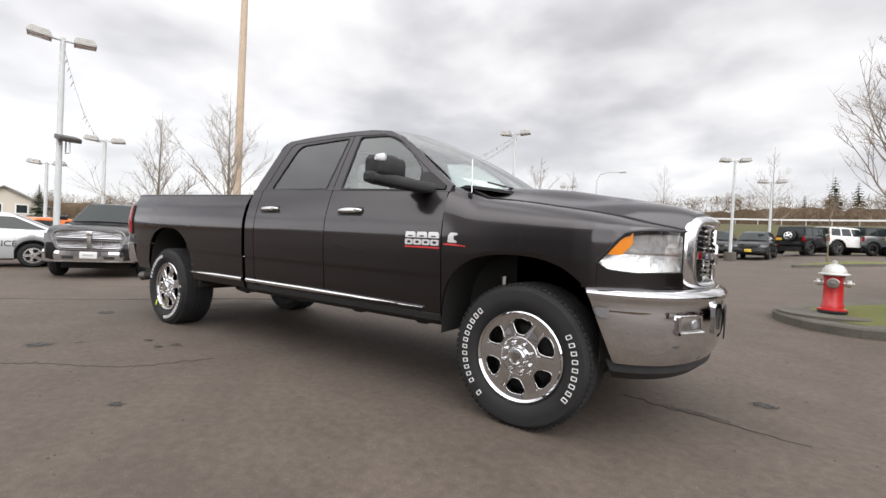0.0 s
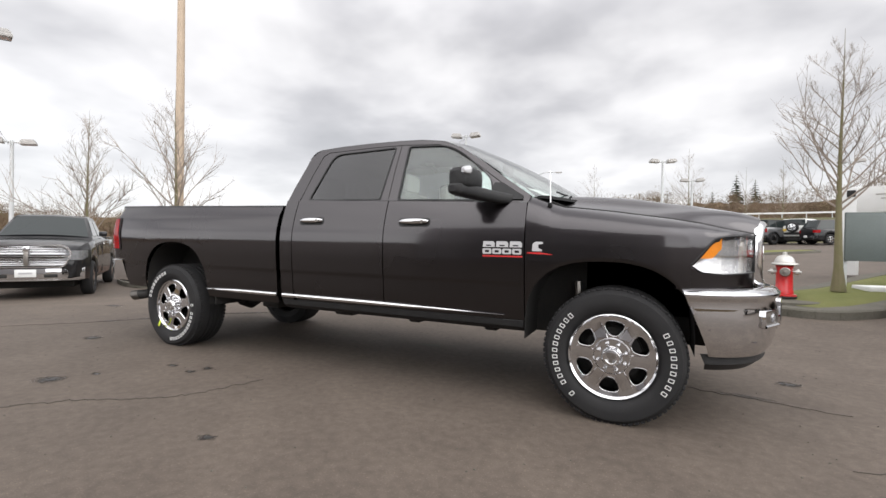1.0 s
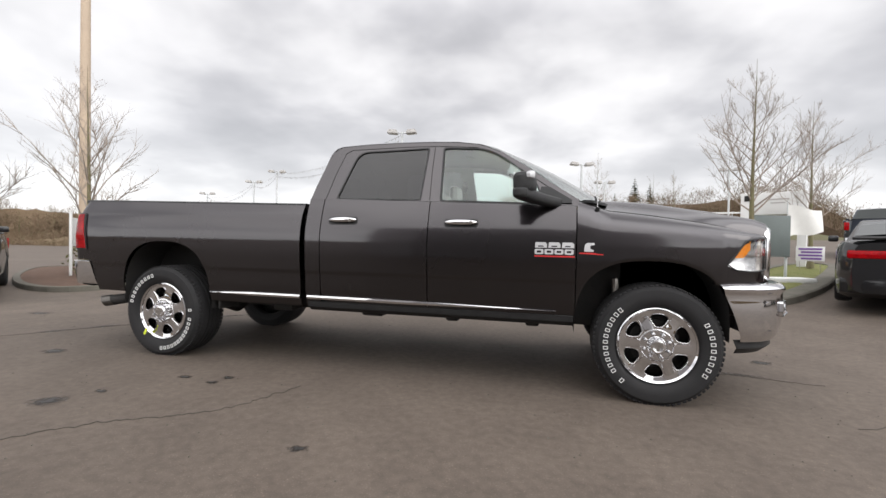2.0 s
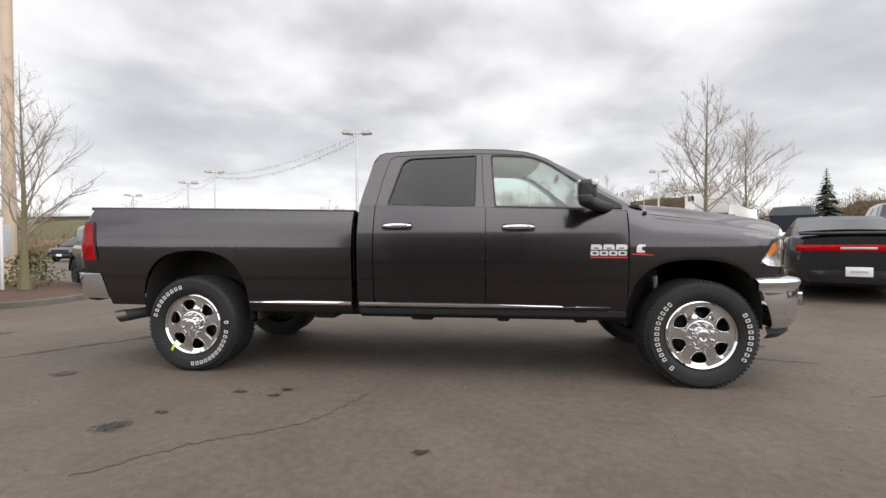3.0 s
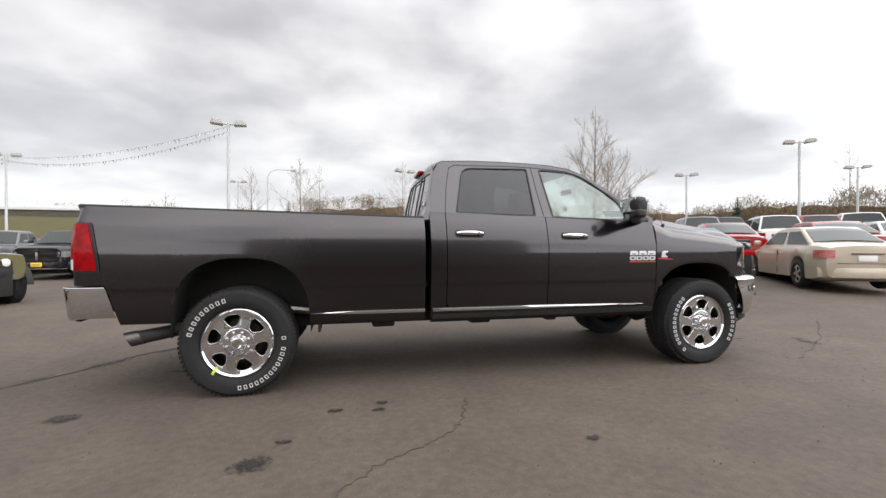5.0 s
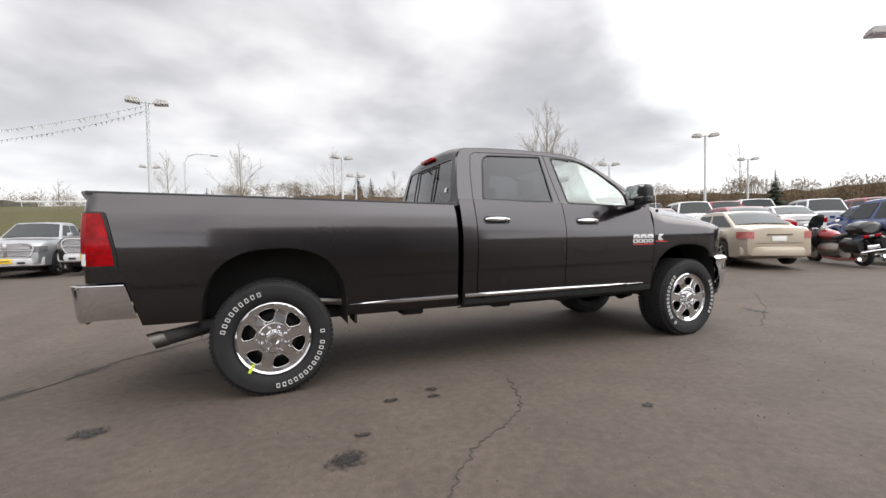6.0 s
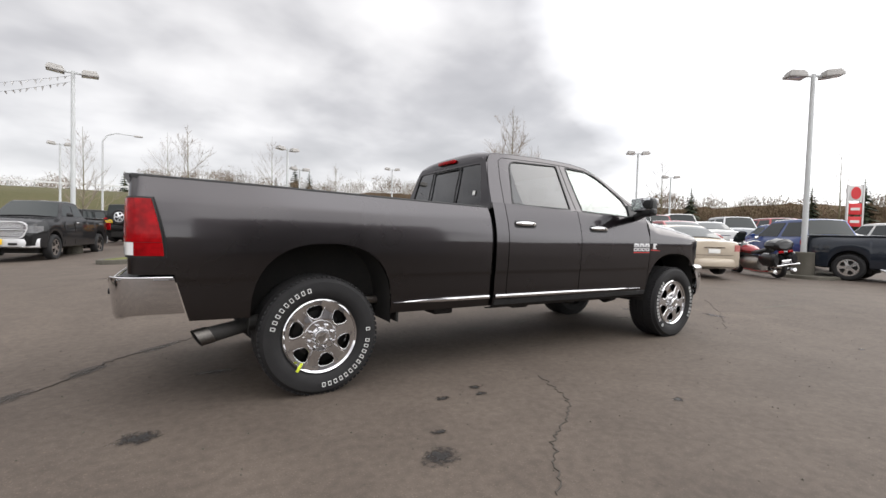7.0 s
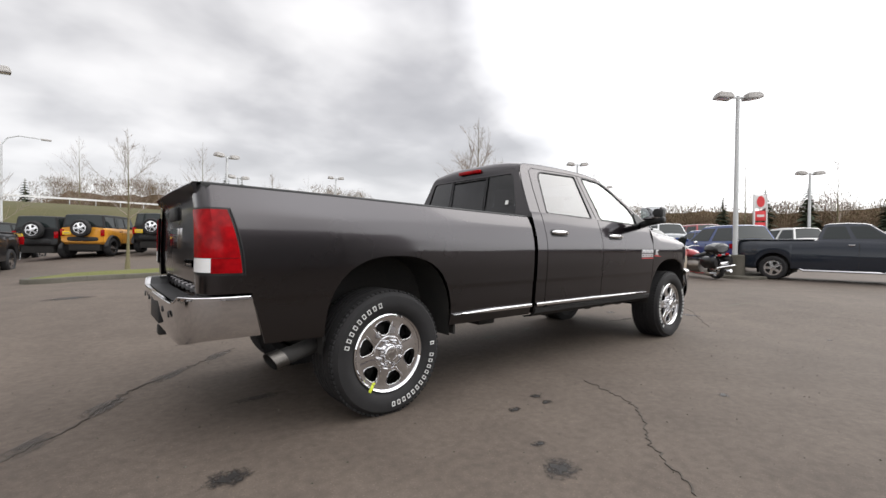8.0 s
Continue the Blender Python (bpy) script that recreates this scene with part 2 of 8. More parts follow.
def lathe(bm, profile, axis="Y", steps=48, at=(0, 0, 0)):
    """Turns a profile of (radius, along) round an axis."""
    rows = []
    for k in range(steps):
        a = 2 * math.pi * k / steps
        row = []
        for r, s in profile:
            c, d = r * math.cos(a), r * math.sin(a)
            p = (c, s, d) if axis == "Y" else (s, c, d) if axis == "X" else (c, d, s)
            row.append(Vector(p) + Vector(at))
        rows.append(row)
    grid(bm, rows, close_u=True)
    return bm


def tube(bm, points, radii, sides=8, caps=True):
    """A round tube along points, with a radius at each."""
    pts = [Vector(p) for p in points]
    radii = [radii] * len(pts) if isinstance(radii, (int, float)) else radii
    rows, up = [], None
    for k, p in enumerate(pts):
        d = (pts[min(k + 1, len(pts) - 1)] - pts[max(k - 1, 0)]).normalized()
        if up is None:
            up = d.orthogonal().normalized()
        up = (up - d * up.dot(d)).normalized()
        side = d.cross(up)
        rows.append([p + (up * math.cos(2 * math.pi * j / sides) + side * math.sin(2 * math.pi * j / sides)) * radii[k] for j in range(sides)])
    vs = grid(bm, rows, close_v=True)
    if caps:
        bm.faces.new(vs[0])
        bm.faces.new(vs[-1])
    return bm


def plate(bm, loops, lift, offset):
    """A flat outline with holes (loops of 2D points), filled, bent by lift(u, v) -> 3D point, and given thickness."""
    edges, loops_v = [], []
    for loop in loops:
        vs = [bm.verts.new((u, v, 0)) for u, v in loop]
        loops_v.append(vs)
        edges += [bm.edges.new((vs[k], vs[(k + 1) % len(vs)])) for k in range(len(vs))]
    faces = [f for f in bmesh.ops.triangle_fill(bm, use_beauty=True, use_dissolve=False, edges=edges)["geom"] if isinstance(f, bmesh.types.BMFace)]
    front = {v: bm.verts.new(lift(v.co.x, v.co.y)) for f in faces for v in f.verts}
    rear = {v: bm.verts.new(front[v].co + Vector(offset)) for v in front}
    for f in faces:
        bm.faces.new([front[v] for v in f.verts])
        bm.faces.new([rear[v] for v in reversed(f.verts)])
    for vs in loops_v:
        for k in range(len(vs)):
            a, b = vs[k], vs[(k + 1) % len(vs)]
            bm.faces.new((front[a], front[b], rear[b], rear[a]))
    bmesh.ops.delete(bm, geom=list({v for f in faces for v in f.verts} | {v for vs in loops_v for v in vs}), context="VERTS")
    return bm


def rounded(points, radius, steps=4):
    """A closed 2D outline with its corners rounded."""
    out, n = [], len(points)
    for k in range(n):
        p, a, b = Vector(points[k]), Vector(points[k - 1]), Vector(points[(k + 1) % n])
        r = radius[k] if isinstance(radius, (list, tuple)) else radius
        da, db = (a - p), (b - p)
        r = min(r, da.length * 0.48, db.length * 0.48)
        p0, p1 = p + da.normalized() * r, p + db.normalized() * r
        for s in range(steps + 1):
            t = s / steps
            q = p0 * (1 - t) ** 2 + p * 2 * t * (1 - t) + p1 * t ** 2
            out.append((q.x, q.y))
    return out


def dense(loop, step):
    """A closed outline with points no further apart than step."""
    out = []
    for k in range(len(loop)):
        a, b = Vector(loop[k]), Vector(loop[(k + 1) % len(loop)])
        n = max(1, math.ceil((b - a).length / step))
        out += [tuple(a.lerp(b, i / n)) for i in range(n)]
    return out


def interp(x, table):
    return float(np.interp(x, [a for a, _ in table], [b for _, b in table]))


def bars(bm, x0, x1, z0, z1, count, lift, depth, gap=0.25, rows=1):
    """Plain bars that stand for writing."""
    w, h = (x1 - x0) / count, (z1 - z0) / rows
    for r in range(rows):
        for k in range(count):
            a, b = x0 + w * k, x0 + w * (k + 1 - gap)
            c, d = z0 + h * r, z0 + h * (r + 1 - (0.25 if rows > 1 else 0))
            plate(bm, [[(a, c), (b, c), (b, d), (a, d)]], lift, depth)
    return bm


# ---- ground ----
def ground_z(x, y):
    """The lot lies level round the truck, falls gently one way and rises gently the others."""
    cl = lambda v, hi: min(max(v, 0.0), hi)
    return 0.045 * cl(x - 4, 3) - 0.02 * cl(-x - 3.5, 6) + 0.04 * cl(y - 2, 4) * cl((x + 9) / 5, 1) + 0.045 * cl(0.5 * x + 0.85 * y - 9, 36) * cl((x + 9) / 9, 1)


def asphalt():
    m = bpy.data.materials.new("worn_asphalt")
    m.use_nodes = True
    n, l = m.node_tree.nodes, m.node_tree.links
    p = n["Principled BSDF"]
    at = n.new("ShaderNodeTexCoord").outputs["Object"]

    def tex(kind, scale, detail=5.0, **more):
        t = n.new(kind)
        t.inputs["Scale"].default_value = scale
        if "Detail" in t.inputs:
            t.inputs["Detail"].default_value = detail
        for k, v in more.items():
            t.inputs[k].default_value = v
        l.new(at, t.inputs["Vector"])
        return t.outputs[0]

    def ramp(src, stops):
        r = n.new("ShaderNodeValToRGB")
        while len(r.color_ramp.elements) < len(stops):
            r.color_ramp.elements.new(0.5)
        for e, (pos, c) in zip(r.color_ramp.elements, stops):
            e.position, e.color = pos, (*c, 1)
        l.new(src, r.inputs[0])
        return r.outputs[0]

    def mix(a, b, fac, kind="MIX"):
        x = n.new("ShaderNodeMix")
        x.data_type, x.blend_type = "RGBA", kind
        for key, v in (("Factor", fac), ("A", a), ("B", b)):
            if isinstance(v, (int, float)):
                x.inputs[key].default_value = v
            elif isinstance(v, tuple):
                x.inputs[key].default_value = (*v, 1)
            else:
                l.new(v, x.inputs[key])
        return x.outputs["Result"]

    base = ramp(tex("ShaderNodeTexNoise", 0.35), [(0.3, (0.137, 0.109, 0.089)), (0.7, (0.168, 0.134, 0.109))])
    patch = ramp(tex("ShaderNodeTexNoise", 1.9, 6.0), [(0.38, (0.88, 0.875, 0.87)), (0.64, (1.04, 1.04, 1.035))])
    grain = ramp(tex("ShaderNodeTexVoronoi", 62.0), [(0.0, (1.75, 1.70, 1.60)), (0.26, (1.0, 1.0, 1.0)), (0.75, (0.50, 0.50, 0.50))])
    mottle = ramp(tex("ShaderNodeTexNoise", 17.0, 6.0), [(0.34, (0.84, 0.835, 0.83)), (0.66, (1.14, 1.135, 1.13))])
    chips = ramp(tex("ShaderNodeTexNoise", 210.0, 2.0), [(0.62, (1, 1, 1)), (0.72, (1.75, 1.7, 1.6))])
    flecks = ramp(tex("ShaderNodeTexNoise", 88.0, 1.5), [(0.24, (0.55, 0.54, 0.53)), (0.33, (1, 1, 1)), (0.66, (1, 1, 1)), (0.74, (1.75, 1.66, 1.5))])
    dark = ramp(tex("ShaderNodeTexNoise", 5.2, 3.0), [(0.70, (1, 1, 1)), (0.78, (0.62, 0.61, 0.60))])
    col = mix(mix(mix(mix(base, patch, 1.0, "MULTIPLY"), grain, 0.85, "MULTIPLY"), mix(mix(chips, flecks, 1.0, "MULTIPLY"), mottle, 1.0, "MULTIPLY"), 0.9, "MULTIPLY"), dark, 0.8, "MULTIPLY")
    l.new(col, p.inputs["Base Color"])
    p.inputs["Roughness"].default_value = 0.82
    p.inputs["Specular IOR Level"].default_value = 0.35
    b = n.new("ShaderNodeBump")
    b.inputs["Distance"].default_value = 0.004
    l.new(grain, b.inputs["Height"])
    l.new(b.outputs[0], p.inputs["Normal"])
    return m


ASPHALT = asphalt()
xs = [-1500, -500, -160, -70, -40, -26, -18, -14] + [-12 + 1.0 * k for k in range(44)] + [34, 40, 50, 62, 80, 160, 500, 1500]
ys = [-1500, -500, -160, -70, -40, -20, -12, -8, -5, -3] + [-1 + 1.0 * k for k in range(40)] + [42, 48, 56, 70, 120, 260, 600, 1500]
gb = bmesh.new()
grid(gb, [[(x, y, ground_z(x, y)) for y in ys] for x in xs])
ground = tagged(part("ground", gb, ASPHALT), "grey-brown worn asphalt car lot with cracks and stains", "ground", kind="structure")


# ---- the dark grey pickup truck ----
WIDTHS = [(0.50, 0.890), (0.56, 0.918), (0.62, 0.935), (0.70, 0.946), (0.835, 0.955), (0.855, 0.961), (1.0, 0.970), (1.12, 0.973), (1.20, 0.966), (1.27, 0.950), (1.34, 0.931), (1.41, 0.908), (1.48, 0.880)]
NOSE = [(2.30, 0.0), (2.45, 0.006), (2.55, 0.022), (2.65, 0.055), (2.75, 0.112), (2.85, 0.215), (2.93, 0.37), (2.96, 0.44)]
AXLES = (-2.1525, 2.1525)
ARCHES = ((-2.118, 0.505, 0.58, 0.505), (2.098, 0.500, 0.58, 0.455))


def smooth_widths():
    """The body's section with its corners softened above the crease."""
    z = np.arange(0.40, 1.60, 0.004)
    w = np.array([interp(q, WIDTHS) for q in z])
    k = np.exp(-0.5 * (np.arange(-14, 15) * 0.004 / 0.020) ** 2)
    soft = np.convolve(np.pad(w, 14, mode="edge"), k / k.sum(), mode="valid")
    t = np.clip((z - 0.87) / 0.04, 0, 1)
    return z, w * (1 - t) + soft * t


SECTION = smooth_widths()


def half_width(x, z):
    """Half the body's width: rounded in height, drawn in towards the tail and round the nose."""
    w = float(np.interp(z, *SECTION)) - 0.05 * max(0.0, (-2.3 - x) / 1.0) ** 2 - interp(x, NOSE)
    if x < -0.64:
        w -= 0.034 * min(1.0, max(0.0, (z - 1.325) / 0.15)) ** 1.15
    return w


def arch(x, low):
    for cx, a, z0, b in ARCHES:
        u = abs(x - cx) / a
        if u < 1:
            return z0 + b * (1 - u ** 2.5) ** (1 / 2.5)
    return low


def columns(x0, x1, extra=(), step=0.09):
    """Stations along the body, close together at the wheel arches."""
    xs = set(np.linspace(x0, x1, max(3, math.ceil((x1 - x0) / step) + 1)).round(4)) | set(extra)
    for cx, a, _, _ in ARCHES:
        for u in (0.0, 0.2, 0.4, 0.55, 0.7, 0.8, 0.88, 0.94, 0.975, 0.993, 0.9995, 1.0005):
            xs |= {round(cx - a * u, 4), round(cx + a * u, 4)}
    return sorted(x for x in xs if x0 <= x <= x1)


def side_rows(sgn, x0, x1, bottom, top, extra=(), nz=18, inset=lambda x: 0.0):
    rows = []
    for x in columns(x0, x1, extra):
        b, t = bottom(x), top(x)
        if b < 0.82:
            zs = list(np.linspace(b, 0.82, 10)) + [0.835, 0.845, 0.856, 0.870, 0.885]
        else:
            zs = list(np.linspace(b, max(b, 0.885), 15))
        zs += list(np.linspace(max(b, 0.885), t, nz - 14))[1:]
        rows.append([(x, sgn * (half_width(x, z) - inset(x)), z) for z in zs])
    return rows


def bed_top(x):
    return 1.422 + (1.480 - 1.422) * (-0.66 - x) / 2.62


def belt(x):
    return 1.474 - 0.036 * (x + 0.36) if x > -0.36 else 1.474 - 0.010 * (x + 0.36)


def cabin_y(z):
    return 0.882 - 0.50 * (z - 1.46)


CAB_SIDE = [(-0.622, 1.462), (-0.6, 1.606), (-0.566, 1.766), (-0.528, 1.892), (-0.49, 1.947), (-0.43, 1.974), (-0.2, 1.987), (0.3, 1.99), (0.62, 1.977), (0.832, 1.947), (0.992, 1.882), (1.192, 1.75), (1.42, 1.583), (1.615, 1.45), (1.6, 1.405), (0.46, 1.447)]
REAR_WINDOW = rounded([(-0.367, 1.480), (-0.262, 1.905), (0.376, 1.921), (0.371, 1.464)], [0.03, 0.09, 0.02, 0.02], 5)
FRONT_WINDOW = rounded([(0.556, 1.458), (0.520, 1.919), (0.88, 1.900), (1.05, 1.805), (1.30, 1.59), (1.335, 1.430)], [0.02, 0.03, 0.10, 0.1, 0.06, 0.02], 5)
HOOD_EDGE = [(1.60, 0.80), (1.70, 0.765), (1.80, 0.725), (2.2, 0.705), (2.6, 0.655), (2.8, 0.605), (2.96, 0.55)]
HOOD_SEAM = [(1.60, 1.448), (1.70, 1.425), (1.78, 1.392), (1.805, 1.380), (2.127, 1.342), (2.48, 1.292), (2.64, 1.265), (2.785, 1.230), (2.90, 1.208), (2.96, 1.196)]
HOOD_MID = [(1.60, 1.485), (1.70, 1.500), (1.83, 1.512), (2.22, 1.485), (2.58, 1.420), (2.83, 1.358), (2.96, 1.312)]
LAMP_TOP = [(2.575, 1.012), (2.63, 1.079), (2.69, 1.160), (2.74, 1.174), (2.81, 1.183), (2.955, 1.191)]
LAMP_LOW = [(2.575, 1.002), (2.63, 0.966), (2.75, 0.955), (2.945, 0.966)]


def bumper_plan(front=True):
    if front:
        return [(2.535, 0.958), (2.66, 0.945), (2.80, 0.895), (2.92, 0.800), (3.00, 0.680), (3.06, 0.530), (3.10, 0.370), (3.125, 0.19), (3.13, 0.0)]
    return [(-2.990, 0.926), (-3.060, 0.929), (-3.12, 0.931), (-3.22, 0.925), (-3.31, 0.890), (-3.36, 0.820), (-3.385, 0.700), (-3.395, 0.45), (-3.40, 0.0)]


def wheel(name, sgn):
    """A wheel that faces -y before it is turned: tyre, chrome rim with six spokes, cap, nuts and plain bars for its raised writing."""
    hub = new(name)
    tyre = bmesh.new()
    prof = [(0.262, 0.03), (0.275, 0.0), (0.30, -0.022), (0.345, -0.030), (0.392, -0.024), (0.414, 0.000), (0.426, 0.03)]
    prof += [(0.430, 0.06)]
    for k in range(4):
        y = 0.075 + 0.045 * k
        prof += [(0.431, y), (0.431, y + 0.030), (0.421, y + 0.033), (0.421, y + 0.042)]
    prof += [(0.430, 0.262), (0.414, 0.295), (0.345, 0.315), (0.28, 0.29), (0.262, 0.26)]
    lathe(tyre, prof, steps=72)
    part("tyre", tyre, RUBBER, hub, "black all-terrain tyre with raised white writing")
    block = bmesh.new()
    for k in range(72):
        a = 2 * math.pi * k / 72
        for y in (0.022, 0.275):
            m = Matrix.Rotation(-a, 4, "Y")
            box(block, m @ Vector((0.4225, y, 0)), (0.013, 0.040, 0.026), 0.003, m)
    tagged(part("tread_rim", block, RUBBER, hub), kind="stuff")
    # rim: a dished disc with six openings
    def dish(u, v):
        r = math.hypot(u, v)
        t = min(1.0, max(0.0, (r - 0.098) / 0.095))
        y = 0.006 + 0.008 * t * t * (3 - 2 * t) - 0.008 * math.exp(-((r - 0.250) / 0.012) ** 2)
        return Vector((u, y, v))
    ring = lambda r, n: [(r * math.cos(2 * math.pi * k / n), r * math.sin(2 * math.pi * k / n)) for k in range(n)]
    holes, trims = [], []
    for k in range(6):
        mid = math.radians(60 * k + 30)
        pts = []
        for r, d in ((0.133, -10.0), (0.172, -17.0), (0.208, -18.0), (0.224, -12.0), (0.227, 0), (0.224, 12.0), (0.208, 18.0), (0.172, 17.0), (0.133, 10.0), (0.128, 0)):
            a = mid + math.radians(d)
            pts.append((r * math.cos(a), r * math.sin(a)))
        holes.append(rounded(pts, 0.014, 3))
    face = bmesh.new()
    plate(face, [dense(ring(0.256, 72), 1)] + holes, dish, (0, 0.004, 0))
    part("rim", face, CHROME, hub, "bright chrome six-spoke rim")
    for hole in holes:
        cu, cv = sum(p[0] for p in hole) / len(hole), sum(p[1] for p in hole) / len(hole)
        rows = []
        for u, v in hole:
            row = []
            for s, deep in ((1.0, 0.0005), (0.985, -0.0040), (0.955, -0.003), (0.90, 0.016), (0.88, 0.060)):
                q = dish(u, v)
                row.append((cu + (u - cu) * s, q.y + deep, cv + (v - cv) * s))
            rows.append(row)
        pk = bmesh.new()
        grid(pk, rows, close_u=True)
        part("pocket", pk, CHROME, hub)
    lip = bmesh.new()
    lathe(lip, [(0.270, 0.03), (0.270, -0.004), (0.262, -0.010), (0.252, 0.0), (0.250, 0.03), (0.245, 0.20)], steps=64)
    part("rim_lip", lip, CHROME, hub)
    for k in range(6):
        spoke = bmesh.new()
        a = math.radians(60 * k)
        m = Matrix.Rotation(-a, 4, "Y")
        rows = []
        for r in np.linspace(0.112, 0.238, 10):
            w = 0.030 + 0.008 * (r - 0.09) / 0.148
            top = dish(r, 0).y - 0.004 * math.sin(math.pi * (r - 0.09) / 0.148) ** 0.4 - 0.001
            rows.append([m @ Vector(p) for p in ((r, top + 0.009, -w), (r, top + 0.0015, -w * 0.86), (r, top + 0.0010, -w * 0.4), (r, top + 0.001, 0), (r, top + 0.0010, w * 0.4), (r, top + 0.0015, w * 0.86), (r, top + 0.009, w))])
        grid(spoke, rows)
        part("spoke", spoke, CHROME, hub)
    disc = bmesh.new()
    lathe(disc, [(0.0, 0.10), (0.17, 0.10), (0.18, 0.11), (0.18, 0.13), (0.245, 0.16)], steps=40)
    part("brake_disc", disc, UNDER, hub, "dark brake disc behind the spokes")
    cap = bmesh.new()
    lathe(cap, [(0.0, -0.040), (0.030, -0.040), (0.036, -0.043), (0.050, -0.041), (0.058, -0.032), (0.061, -0.012), (0.062, 0.006), (0.066, 0.010), (0.104, 0.010), (0.109, -0.001), (0.115, 0.000), (0.118, 0.014)], steps=40)
    part("hub_cap", cap, POLISHED, hub, "polished round hub cap")
    mark = bmesh.new()
    plate(mark, [[(-0.028, 0.026), (-0.012, 0.032), (0.012, 0.032), (0.028, 0.026), (0.024, 0.0), (0.010, -0.006), (0.008, -0.030), (-0.008, -0.030), (-0.010, -0.006), (-0.024, 0.0)]], lambda u, v: Vector((u * 1.05, -0.0435, v * 1.05)), (0, 0.006, 0))
    part("emblem", mark, STEEL, hub, "plain dark emblem shape", smooth=False)
    nut = bmesh.new()
    lathe(nut, [(0.0, -0.038), (0.008, -0.037), (0.0120, -0.028), (0.0135, 0.012)], steps=10)
    first = None
    for k in range(8):
        a = 2 * math.pi * (k + 0.5) / 8
        if first is None:
            first = ob = part("lug_nut", nut, CHROME, hub)
        else:
            ob = new("lug_nut", first.data)
            ob.parent = hub
        ob.location = (0.085 * math.cos(a), 0.0, 0.085 * math.sin(a))
    # raised writing as plain bars along two arcs
    words = bmesh.new()
    def arc(start, end, count, skip=()):
        for k in range(count):
            if k in skip:
                continue
            a = math.radians(start + (end - start) * k / (count - 1))
            m = Matrix.Rotation(-a, 4, "Y")
            r, h, w = 0.345, 0.030, 0.0098
            y = -0.0335
            for dz in (-w, w):
                box(words, m @ Vector((r, y, dz)), (h, 0.005, 0.0042), 0.0, m)
            for e in (-0.46, 0.46):
                box(words, m @ Vector((r + h * e, y, 0)), (0.0046, 0.005, 2 * w), 0.0, m)
    arc(140, 232, 14, (12,))
    arc(33, -27, 9)
    tagged(part("raised_writing", words, WHITELETTER, hub, "worn white raised bars on the sidewall", smooth=False), kind="stuff")
    return hub


